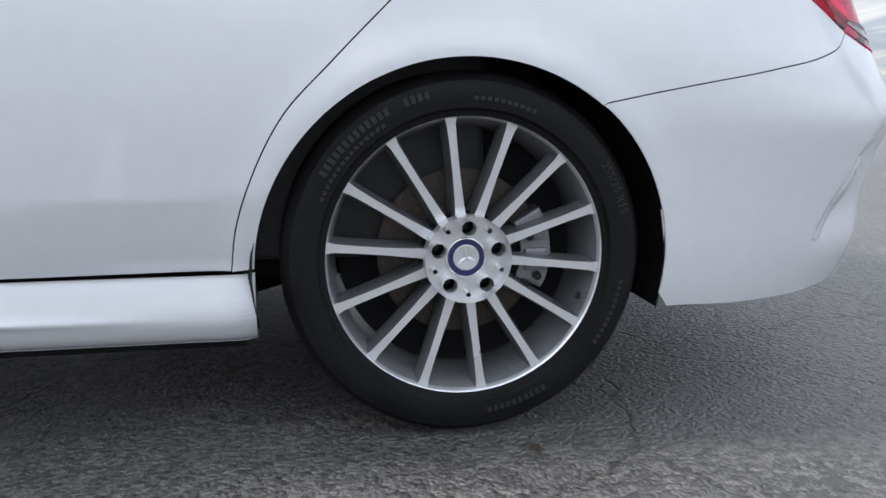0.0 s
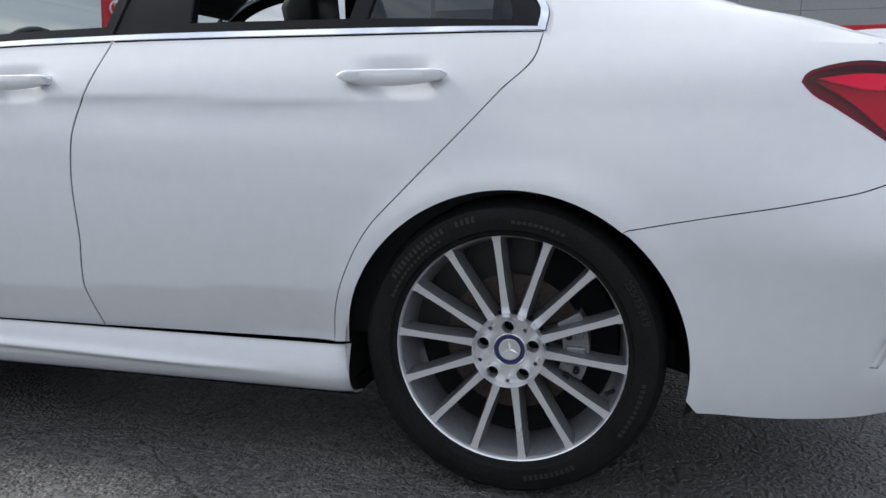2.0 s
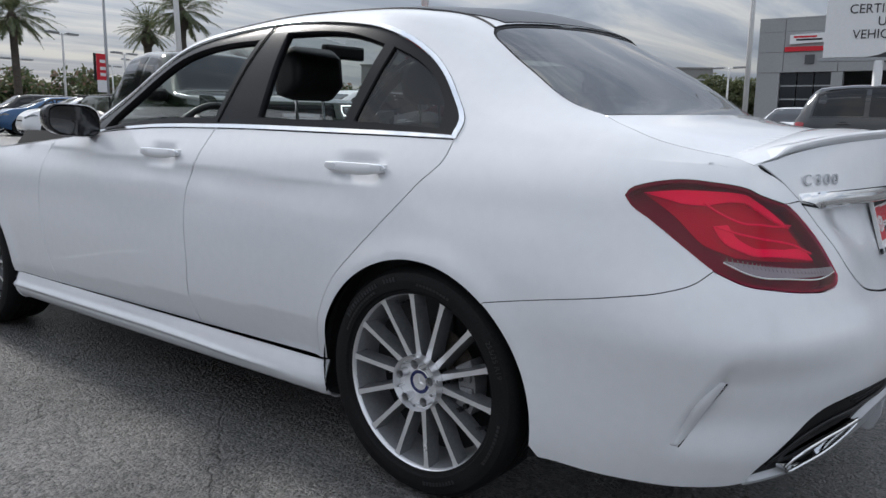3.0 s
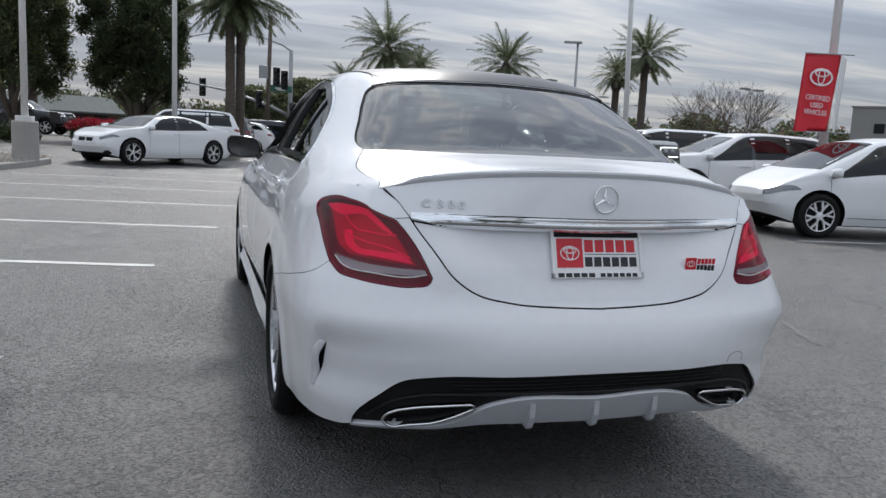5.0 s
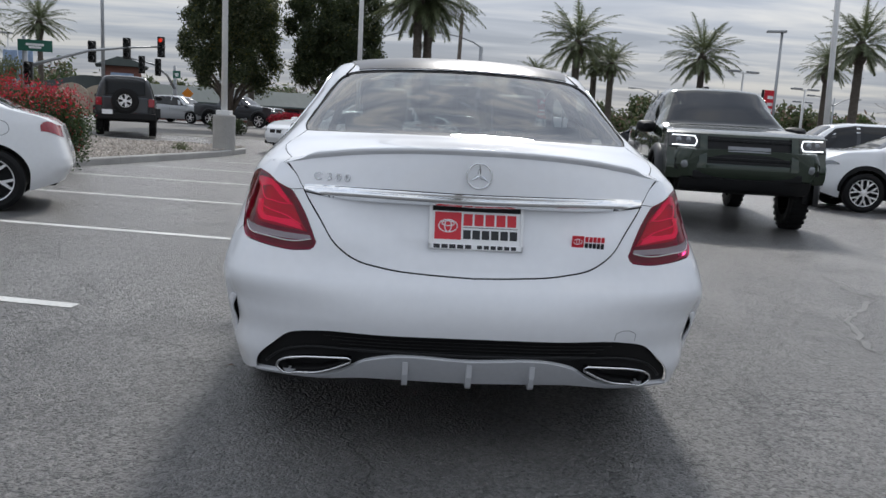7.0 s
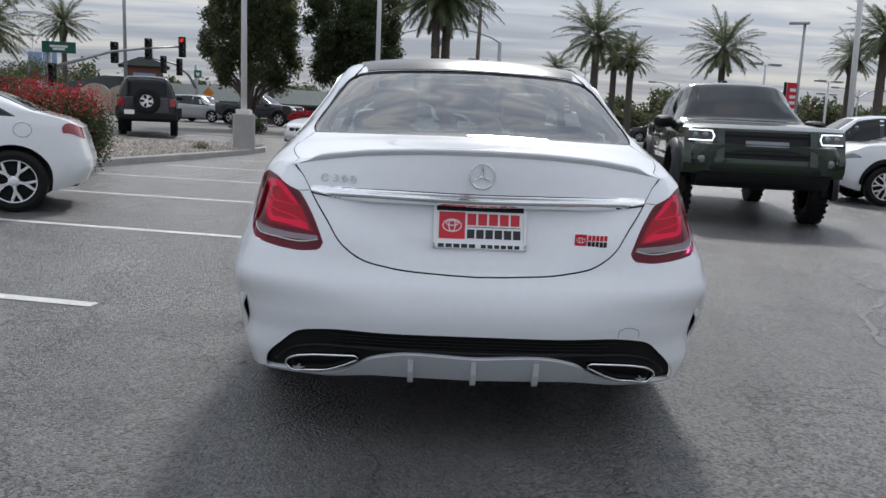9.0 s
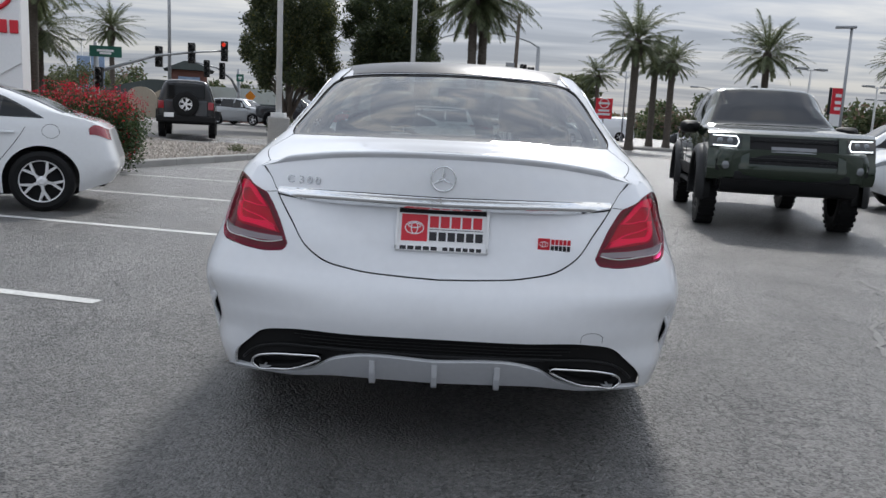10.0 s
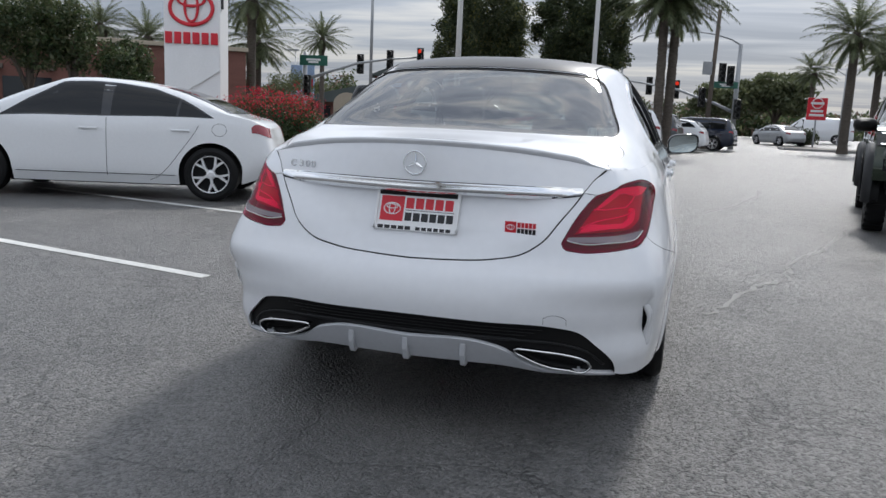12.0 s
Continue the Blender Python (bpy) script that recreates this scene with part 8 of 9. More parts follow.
def bush(label, x, y, wide, deep, high, n, flowers, size=.055, leaf=None, turn=0, name="flowering_bush"):
    z = rise(x, y)
    b = thing(name, label, "bush", at=pose(x, y, z, 0, 0, turn))
    lumps = []
    for k in range(14):
        t = k * 2.4
        rr = math.sqrt((k + .5) / 14) * .36
        lumps.append((rr * wide * math.cos(t), rr * deep * math.sin(t), high * (.30 + .33 * ((k * 5) % 7) / 6 * (1 - rr)), .17 * wide * random.uniform(.9, 1.2), high * .30))
    lumps += [(0, 0, high * .45, wide * .36, high * .42)]
    leaf = leaf or HEDGE_LEAF
    part("foliage", strew("foliage", lumps, n, size, leaf, .6), leaf, b)
    bm = bmesh.new()
    for k in range(5):
        t = k * 1.3
        tube(bm, [(.05 * math.cos(t), .05 * math.sin(t), -.05), (.2 * wide * math.cos(t), .2 * deep * math.sin(t), high * .5)], [.025, .01], 5)
    part("stems", bm, BARK, b)
    if flowers:
        tops = [(l[0], l[1], l[2] + high * .26, l[3] * .95, l[4] * .55) for l in lumps if l[2] > high * .40] + [(l[0] * 1.05, l[1] * 1.05, l[2], l[3] * .5, l[4] * .6) for l in lumps[3::5]]
        part("flower_cover", strew("flower_cover", tops, flowers, size * .9, FLOWER, .95), FLOWER, b, "bright red bracts")
    return b


bush("rounded bougainvillea bush with red bracts at the gravel bed", -6.75, 10.35, 2.15, 1.9, 1.56, 40000, 4000, .028)
bush("red-flowering bush behind the white coupe", -4.6, 28.6, 2.4, 1.3, 1.0, 9000, 8000, .05)
bush("red-flowering bush behind the white coupe", -2.6, 29.0, 2.2, 1.3, 1.0, 8000, 7000, .05)
bush("dark green clipped shrub on the street verge", -7.2, 27.6, 1.5, 1.0, .8, 2500, 0, .06, FICUS_LEAF, name="shrub")
bush("dark green clipped shrub on the street verge", 9.4, 56.8, 2.4, 1.5, 1.4, 2500, 0, .09, FICUS_LEAF, name="shrub")
bush("small grey-green shrub on the gravel bed", -5.9, 16.6, .55, .5, .4, 500, 0, .035, OLIVE_LEAF, name="shrub")
for x, y, w, h in ((24.0, 39.6, 4.2, 1.9), (26.6, 37.0, 4.0, 2.2), (29.8, 34.6, 4.2, 2.0), (32.6, 31.8, 4.4, 1.8), (20.6, 44.4, 4.0, 1.8)):
    bush("dry reddish-brown hedge beside the far car park", x, y, w, 2.2, h, 3800, 0, .10, DRY_LEAF, -45, name="hedge")

# the belt of trees far out
lumps, stems = [], bmesh.new()
random.seed(77)
for k in range(230):
    az = radians(-52 + 147 * (k + random.uniform(-.5, .5)) / 230)
    d = random.uniform(92, 135)
    x, y = d * math.sin(az), d * math.cos(az)
    h = random.uniform(3.6, 6.6) * (1.25 if random.random() < .15 else 1) * (.9 if x > 60 else 1)
    w = random.uniform(2.6, 4.4)
    for j in range(5):
        lumps.append((x + random.uniform(-w, w) * .55, y + random.uniform(-w, w) * .55, h * random.uniform(.30, .74), w * random.uniform(.32, .55), h * random.uniform(.16, .28)))
    lumps.append((x, y, h * .25, w * .9, h * .26))
trees = part("far_trees", strew("far_trees", lumps, 270000, .33, OLIVE_LEAF, .45, ((.35, HEDGE_LEAF), (.12, DRY_LEAF))), OLIVE_LEAF)
tagged(trees, "belt of olive-green trees and hedges along the horizon", "trees", kind="stuff")


# ---- poles, signals and signs ----
def light_pole(x, y, top, heads="none", label="tall white steel light pole", r=.075, pedestal=None, mat=None, tilt=(0, 0), turn=0, group="light poles"):
    mat = mat or POLE_WHITE
    z = rise(x, y)
    p = thing("light_pole", label, "light pole", group, at=pose(x, y, z, tilt[0], tilt[1], turn))
    h, foot = top - z, 0.0
    if pedestal:
        bm = bmesh.new()
        rad, hp = pedestal
        lathe(bm, [(-.2, rad), (hp - .03, rad), (hp, rad - .03), (hp, .001)], 32, "z")
        part("pedestal", bm, CONCRETE, p, "round concrete pedestal", smooth=False)
        foot = hp
    bm = bmesh.new()
    box(bm, (-2.2 * r, -2.2 * r, foot - .03), (2.2 * r, 2.2 * r, foot + .12), .02)
    part("base_cover", bm, mat, p)
    bm = bmesh.new()
    tube(bm, [(0, 0, foot), (0, 0, foot + (h - foot) * .5), (0, 0, h)], [r, r * .86, r * .72], 14)
    part("pole", bm, mat, p, smooth=True)
    if heads == "twin":
        for s in (-1, 1):
            bm = bmesh.new()
            tube(bm, [(0, 0, h - .1), (s * .5, 0, h - .05)], .03, 6)
            part("arm", bm, mat, p)
            bm = bmesh.new()
            box(bm, (min(s * .35, s * 1.05), -.18, h - .07), (max(s * .35, s * 1.05), .18, h + .05), .03)
            part("lamp_head", bm, POLE_GREY, p)
    elif heads == "single":
        bm = bmesh.new()
        box(bm, (-.75, -.16, h - .06), (.22, .16, h + .06), .03)
        part("lamp_head", bm, POLE_GREY, p)
    elif heads == "cobra":
        for s in (-1, 1):
            bm = bmesh.new()
            tube(bm, [(0, 0, h - .6), (s * .7, 0, h - .2), (s * 1.5, 0, h + .02), (s * 2.1, 0, h + .04)], [.045, .04, .035, .03], 6)
            part("arm", bm, mat, p)
            bm = bmesh.new()
            box(bm, (min(s * 2.0, s * 2.6), -.11, h - .03), (max(s * 2.0, s * 2.6), .11, h + .10), .03)
            part("lamp_head", bm, POLE_GREY, p)
    elif heads == "arm":
        bm = bmesh.new()
        tube(bm, [(0, 0, h - .5), (-.8, 0, h + .0), (-1.7, 0, h + .22), (-2.3, 0, h + .22)], [.05, .045, .04, .03], 6)
        part("arm", bm, mat, p)
        bm = bmesh.new()
        box(bm, (-2.9, -.12, h + .15), (-2.2, .12, h + .30), .03)
        part("lamp_head", bm, POLE_GREY, p)
    elif heads == "cap":
        bm = bmesh.new()
        lathe(bm, [(h - .28, .001), (h - .28, .2), (h - .1, .34), (h, .30), (h + .03, .001)], 16, "z")
        part("lamp_head", bm, POLE_WHITE, p)
    return p


light_pole(-5.2, 18.2, 9.4, label="white light pole on a round concrete pedestal", pedestal=(.30, 1.08), r=.085)
light_pole(-1.9, 23.1, 9.2, label="white light pole on a round concrete pedestal", pedestal=(.30, .90), r=.085)
light_pole(16.0, 26.3, 10.5, label="thick white light pole in the parking row", pedestal=(.30, .5), r=.12, tilt=(0, -2.0))
light_pole(18.9, 37.2, 6.85, "single", label="grey light pole carrying a red banner", mat=POLE_GREY, turn=-20, r=.09)
light_pole(19.35, 42.5, 5.2, "twin", label="twin-headed light pole in a far row", turn=20)
light_pole(24.7, 45.5, 4.6, "twin", label="twin-headed light pole in a far row", turn=20)
light_pole(29.9, 36.2, 4.95, "twin", label="twin-headed light pole in a far row", turn=20)
light_pole(20.8, 51.5, 4.2, "twin", label="twin-headed light pole in a far row", turn=10)
light_pole(32.0, 60.0, 4.6, "twin", label="twin-headed light pole in a far row", turn=25)
light_pole(30.9, 9.05, 11.0, label="tall white light pole before the showroom", pedestal=(.28, .6), r=.11)
light_pole(49.7, 16.1, 4.4, "twin", label="twin-headed light pole in a far row", turn=80)
light_pole(53.6, 20.1, 3.85, "twin", label="twin-headed light pole in a far row", turn=80)
light_pole(25.2, 2.2, 10.0, label="slim brown light pole before the showroom", mat=BARK, r=.09)
light_pole(13.35, 65.3, 6.3, "cobra", label="grey double-armed steel street lamp", turn=8, mat=POLE_GREY)
light_pole(20.0, 60.2, 4.9, "cobra", label="grey double-armed steel street lamp", turn=8, mat=POLE_GREY)
light_pole(30.5, 52.5, 4.6, "cobra", label="grey double-armed steel street lamp", turn=20, mat=POLE_GREY)
light_pole(-2.2, 41.0, 6.1, "cobra", label="double-armed street lamp behind the palms", turn=8, mat=POLE_GREY)
light_pole(0.42, 34.4, 4.95, "cap", label="slim white pole with a round cap", r=.07)
light_pole(-17.8, 43.2, 12.0, label="tall dark steel pole by the junction", mat=POLE_GREY, r=.11)
light_pole(2.47, 42.35, 7.5, label="weathered timber pole at the junction", mat=BARK, r=.14, tilt=(0, 1.2))
light_pole(-24.2, 45.5, 5.2, "single", label="pale post with print banners", r=.06)
light_pole(-15.2, 60.5, 6.6, "single", label="thin street lamp far off", r=.06, mat=POLE_GREY)


def signal_head(parent, x, y, z, turn, lit=False):
    head = new("signal_head")
    head.parent = parent
    head.matrix_basis = pose(x, y, z, 0, 0, turn)
    bm = bmesh.new()
    box(bm, (-.19, -.12, -.55), (.19, .12, .55), .04)
    part("housing", bm, SIGNAL_BLACK, head)
    for k in (-1, 0, 1):
        bm = bmesh.new()
        lathe(bm, [(0, .145), (.24, .135), (.24, .12), (0, .125)], 14, "x")
        bmesh.ops.transform(bm, matrix=Matrix.Translation((0, -.12, k * .34)) @ Matrix.Rotation(radians(-90), 4, "Z"), verts=bm.verts)
        part("visor", bm, SIGNAL_BLACK, head)
        bm = bmesh.new()
        lathe(bm, [(.02, .12), (.045, .06), (.05, .001)], 14, "x")
        bmesh.ops.transform(bm, matrix=Matrix.Translation((0, -.12, k * .34)) @ Matrix.Rotation(radians(-90), 4, "Z"), verts=bm.verts)
        part("lens", bm, RED_GLOW if lit and k == 1 else SIGNAL_BLACK, head)
    return head


def name_plate(parent, x, y, z, w, h, turn=0):
    """Street sign: green plate, its words as plain bars."""
    bm = bmesh.new()
    box(bm, (-w / 2, -.02, -h / 2), (w / 2, .02, h / 2), .01)
    plate = part("name_plate", bm, SIGN_GREEN, parent, "green street sign")
    plate.matrix_basis = pose(x, y, z, 0, 0, turn)
    for zz, ww in ((.08, .52), (-.16, .36)):
        bm = bmesh.new()
        box(bm, (-w * ww / 2, -.026, (zz - .10) * h), (w * ww / 2, -.021, (zz + .10) * h))
        part("word_bar", bm, SIGN_WHITE, plate)


def signal_mast(label, x, y, top, arm, heads, plate=None, far=None, pole_heads=()):
    z = rise(x, y)
    m = thing("traffic_signal", label, "traffic light", "signals at the junction", at=pose(x, y, z))
    bm = bmesh.new()
    tube(bm, [(0, 0, -.1), (0, 0, top - z)], [.16, .11], 12)
    part("mast", bm, POLE_GREY, m, smooth=True)
    bm = bmesh.new()
    pts = [(ax - x, ay - y, az - z) for ax, ay, az in arm]
    tube(bm, pts, [.10 - .055 * k / (len(pts) - 1) for k in range(len(pts))], 10)
    part("mast_arm", bm, POLE_GREY, m, smooth=True)
    for hx, hy, hz, lit in heads:
        signal_head(m, hx - x, hy - y, hz - z, 8, lit)
    for hx, hy, hz in pole_heads:
        signal_head(m, hx - x, hy - y, hz - z, 8)
    if plate:
        px, py, pz, w, h = plate
        name_plate(m, px - x, py - y, pz - z, w, h, 8)
    return m


signal_mast("grey signal mast with a long curved arm and street sign", -19.3, 37.1, 4.4,
            [(-19.3, 37.1, 2.9), (-18.2, 37.6, 3.35), (-16.7, 38.4, 3.95), (-15.2, 39.6, 4.3), (-13.7, 41.3, 4.6)],
            [(-16.77, 39.0, 3.95, False), (-15.27, 39.8, 4.27, False), (-13.9, 41.2, 4.55, True)], (-18.75, 37.0, 3.95, 1.6, .55), pole_heads=[(-19.0, 36.8, 2.6)])
signal_mast("grey signal mast with two heads across the junction", -16.3, 52.1, 4.2,
            [(-16.3, 52.1, 2.6), (-16.6, 51.3, 3.5), (-17.1, 50.0, 4.1), (-18.2, 48.4, 4.35)], [(-17.35, 48.5, 3.95, False), (-16.7, 49.7, 3.9, False)], (-16.1, 51.8, 3.6, .5, .5))
signal_mast("grey signal mast with street lamp arm at the exit", 3.98, 44.3, 5.9,
            [(3.98, 44.3, 2.1), (2.9, 44.6, 2.6), (.8, 45.6, 3.35), (-1.4, 47.6, 3.8), (-3.6, 48.6, 4.1)],
            [(2.15, 44.0, 2.9, False), (.69, 46.2, 3.4, True), (-.95, 48.0, 3.65, False), (3.55, 43.6, 4.1, False), (3.1, 43.6, 4.25, False)], (3.35, 43.5, 3.6, 1.3, .36), pole_heads=[(4.1, 44.0, 2.3)])
arm_lamp = thing("street_lamp", "grey street lamp arm on the exit mast", "street lamp", at=pose(3.98, 44.3, 5.85))
bm = bmesh.new()
tube(bm, [(0, 0, 0), (-.5, -.1, .28), (-1.4, -.4, .52), (-2.4, -.7, .62)], [.05, .045, .04, .03], 6)
part("arm", bm, POLE_GREY, arm_lamp)
bm = bmesh.new()
box(bm, (-3.0, -.95, .56), (-2.35, -.65, .70), .03)
part("lamp_head", bm, POLE_GREY, arm_lamp)
bm = bmesh.new()
box(bm, (2.0, 42.1, 4.05), (2.5, 42.2, 4.75), .02)
back_sign = part("back_sign", bm, POLE_GREY)
tagged(back_sign, "bare metal back of a sign fixed to the pole", "sign")


def ring(bm, rx, rz, r, y=0.0, cx=0.0, cz=0.0, sides=40):
    """An oval hoop in the x-z plane."""
    pts = [(cx + rx * math.cos(2 * math.pi * k / sides), y, cz + rz * math.sin(2 * math.pi * k / sides)) for k in range(sides)]
    rows = []
    for k, p in enumerate(pts):
        c = Vector((p[0] - cx, 0, p[2] - cz)).normalized()
        rows.append([bm.verts.new(Vector(p) + r * (math.cos(t) * c + Vector((0, .5 * math.sin(t), 0)))) for t in (2 * math.pi * j / 6 for j in range(6))])
    for k in range(sides):
        a, b = rows[k], rows[(k + 1) % sides]
        for j in range(6):
            bm.faces.new((a[j], a[(j + 1) % 6], b[(j + 1) % 6], b[j]))


def oval_emblem(parent, mat, w, at):
    """Plain interlaced oval hoops."""
    bm = bmesh.new()
    ring(bm, w / 2, w * .36, w * .045)
    ring(bm, w * .15, w * .32, w * .035, -.002, 0, w * .02)
    ring(bm, w * .31, w * .13, w * .035, -.004, 0, w * .17)
    o = part("emblem", bm, mat, parent, "oval hoop emblem", smooth=True)
    o.matrix_basis = at
    return o


# pylon sign of the dealer
pylon = thing("pylon_sign", "white dealer pylon sign with a raised red emblem", "sign", at=pose(-8.2, 9.85, 0, 0, 0, 17) @ Matrix.Diagonal((.70, .70, 1.0, 1)))
bm = bmesh.new()
box(bm, (-.76, 0, -.5), (.76, .85, 8.2), .02)
part("body", bm, SIGN_WHITE, pylon)
bm = bmesh.new()
pts = [(-.76 + .1 * k, .75 + .52 * (1 - math.cos(k * .1045)) ** .8 + .25) for k in range(16)]
prism(bm, [(a, b + .30) for a, b in pts] + [(.76, 8.0), (-.76, 8.0)], -.05, -.004, 1)
part("face_panel", bm, SIGN_WHITE, pylon, "white face panel with a curved lower edge")
bm = bmesh.new()
box(bm, (.765, .1, 3.0), (.80, .22, 8.0))
part("edge_strip", bm, SATIN_BLACK, pylon)
oval_emblem(pylon, SIGN_RED, 1.16, pose(0, -.09, 2.98) @ Matrix.Diagonal((1, 1, .74, 1)))
for k in range(6):
    bm = bmesh.new()
    box(bm, (-.76 + .250 * k + .035, -.10, 2.31), (-.76 + .250 * k + .225, -.05, 2.53), .015)
    part("letter_bar", bm, SIGN_RED, pylon)


def hang_letters(parent, text, size, mat, at, depth=.006, squash=1.0):
    o = part("lettering", lettering(text, size, depth, squash=squash), mat, parent)
    o.matrix_basis = at
    return o


# red banner, two faces hung round a pole
ban = thing("pole_banner", "red fabric banner with white writing, folded round a pole", "banner", at=pose(9.72, 8.85, 0, 0, 0, -15))
for nm, yaw, show in (("face", 0, True), ("back_face", 50, False)):
    bm = bmesh.new()
    g = bmesh.ops.create_grid(bm, x_segments=10, y_segments=14, size=.5)
    for v in g["verts"]:
        u, w = v.co.x, v.co.y
        v.co = Vector((u * .68 + w * .10, .03 * math.sin(5 * u) * (.6 - w) + .05 * (.5 - w) * u, w * 1.42))
    bmesh.ops.solidify(bm, geom=bm.faces[:], thickness=.004)
    o = part(nm, bm, SIGN_RED if show else SIGN_WHITE, ban, smooth=True)
    o.matrix_basis = pose(.34, .02, 2.32, 0, 0, yaw) @ pose(-.34 if show else .34, 0, 0)
for z in (3.03, 1.61):
    bm = bmesh.new()
    tube(bm, [(-.36 + (.05 if z > 2 else -.07), .0, z), (.62, .0, z)], .012, 6)
    part("rod", bm, POLE_GREY, ban)
oval_emblem(ban, SIGN_WHITE, .40, pose(.02, -.05, 2.60, 0, 4, 0))
for z, x, s in ((2.22, -.01, "CERTIFIED"), (2.09, -.02, "USED"), (1.96, -.03, "VEHICLES")):
    hang_letters(ban, s, .130, SIGN_WHITE, pose(x, -.06, z, 0, 4, 0), .003, .78)
light_pole(10.35, 9.25, 10.5, label="white light pole carrying a red banner", r=.085, pedestal=(.30, .6))

ban2 = thing("pole_banner", "small red and white banner on a grey pole", "banner", at=pose(18.62, 37.1, 0, 0, 0, 20))
for lo, hi, mat, nm in ((2.55, 3.85, SIGN_RED, "red_field"), (1.95, 2.55, SIGN_WHITE, "white_field")):
    bm = bmesh.new()
    box(bm, (-.42, -.01, lo), (.35, .01, hi))
    part(nm, bm, mat, ban2)
bm = bmesh.new()
box(bm, (-.62, -.01, 2.5), (-.45, .01, 3.85))
part("black_field", bm, SATIN_BLACK, ban2)
for z in (3.5, 3.15, 2.85):
    bm = bmesh.new()
    box(bm, (-.2, -.018, z - .1), (.18, -.012, z + .06))
    part("word_bar", bm, SIGN_WHITE, ban2)
for x, y, z in ((-24.0, 45.3, 3.0), (-23.15, 45.4, 3.1)):
    b = thing("print_banner", "faded blue and pink print banner on a post", "banner", at=pose(x, y, 0, 0, 0, 10))
    bm = bmesh.new()
    box(bm, (-.4, -.01, z - 1.0), (.4, .01, z + 1.2))
    part("field", bm, PALE_BLUE, b)
    bm = bmesh.new()
    box(bm, (-.3, -.016, z - .5), (.3, -.011, z + .2))
    part("print_patch", bm, FLOWER, b)

red_sign = thing("street_sign", "red dealer sign with white writing across the street", "sign", at=pose(10.04, 55.7, rise(10, 55.7), 0, 0, 0))
bm = bmesh.new()
box(bm, (-.62, -.06, 1.85), (.62, .06, 3.35), .02)
part("board", bm, SIGN_RED, red_sign)
bm = bmesh.new()
ring(bm, .34, .34, .03, -.07, 0, 2.98)
part("emblem", bm, SIGN_WHITE, red_sign)
for z, w in ((2.98, .42), (2.45, .40), (2.18, .46)):
    bm = bmesh.new()
    box(bm, (-w, -.075, z - .075), (w, -.065, z + .075))
    part("word_bar", bm, SIGN_WHITE, red_sign)
bm = bmesh.new()
tube(bm, [(0, 0, -.1), (0, 0, 1.9)], .06, 8)
part("post", bm, POLE_GREY, red_sign)
bm = bmesh.new()
yellow = thing("warning_sign", "yellow diamond warning sign on a thin post", "sign", at=pose(-15.0, 50.5, rise(-15, 50.5), 0, 0, 5))
prism(bm, [(-.38, 1.9), (0, 1.52), (.38, 1.9), (0, 2.28)], -.02, .02, 1)
part("board", bm, AMBER, yellow)
bm = bmesh.new()
tube(bm, [(0, .04, -.1), (0, .04, 1.9)], .035, 6)
part("post", bm, POLE_GREY, yellow)

# white sign board on a post before the showroom
cuv = thing("sign_board", "white certified used vehicles board on a white post", "sign", at=pose(12.78, 1.25, 0, 0, 0, -80))
bm = bmesh.new()
arc = [(.55 - .8 + .8 * math.sin(a), 2.16 + .8 - .8 * math.cos(a)) for a in (k * math.pi / 2 / 10 for k in range(11))]
prism(bm, [(-.87, 2.16)] + arc + [(.55, 4.3), (-.87, 4.3)], -.05, -.012, 1)
part("white_field", bm, SIGN_WHITE, cuv)
bm = bmesh.new()
box(bm, (-.87, -.008, 2.16), (.67, .03, 4.3), .004)
part("backing", bm, SIGN_GREY, cuv, "dark grey backing board")
bm = bmesh.new()
box(bm, (-.95, -.045, 2.09), (.74, .045, 2.15), .01)
part("rail", bm, POLE_GREY, cuv)
bm = bmesh.new()
box(bm, (-.25, -.058, 3.3), (.40, -.052, 3.38))
part("red_bar", bm, SIGN_RED, cuv)
for z, s in ((2.95, "CERTIFIED"), (2.74, "USED"), (2.53, "VEHICLES")):
    o = part("lettering", lettering(s, .215, .003, "RIGHT", .92), INK, cuv)
    o.matrix_basis = pose(.40, -.055, z)
bm = bmesh.new()
tube(bm, [(0, .0, 0), (0, .0, 2.1)], .075, 14)
part("post", bm, POLE_WHITE, cuv, smooth=True)
bm = bmesh.new()
lathe(bm, [(-.1, .33), (.86, .33), (.90, .29), (.90, .2), (1.02, .2), (1.02, .01)], 24, "z")
part("pedestal", bm, POLE_WHITE, cuv)


# ---- buildings ----
def hall(name, label, at, w, d, h, wall, cap=None, category="building"):
    """A plain building: front along x from 0 to w at y = 0."""
    b = thing(name, label, category, at=at)
    bm = bmesh.new()
    box(bm, (0, 0, -.5), (w, d, h))
    part("wall", bm, wall, b)
    bm = bmesh.new()
    box(bm, (-.12, -.12, h - .02), (w + .12, d + .12, h + .14), .02)
    part("parapet", bm, cap or wall, b)
    return b


# showroom: panelled front with service bays
shop = thing("showroom", "grey panelled service building with a red stripe", "building", at=pose(46.6, 13.4, 0, 0, 0, -90))
bays = [(1.3, 2.8, True), (4.7, 2.7, False), (8.1, 2.7, False), (11.5, 2.7, False), (14.9, 2.7, False), (18.3, 2.7, False)]
edges = [0.0] + [e for a, w, _ in bays for e in (a, a + w)] + [42.0]
for lo, hi in zip(edges[0::2], edges[1::2]):
    bm = bmesh.new()
    box(bm, (lo, 0, -.3), (hi, .4, 3.84))
    part("pier", bm, WALL_GREY, shop)
xs = [-.03, 1.45, 4.4, 7.8, 11.2, 14.6, 18.0, 21.4, 26, 31, 36, 42]
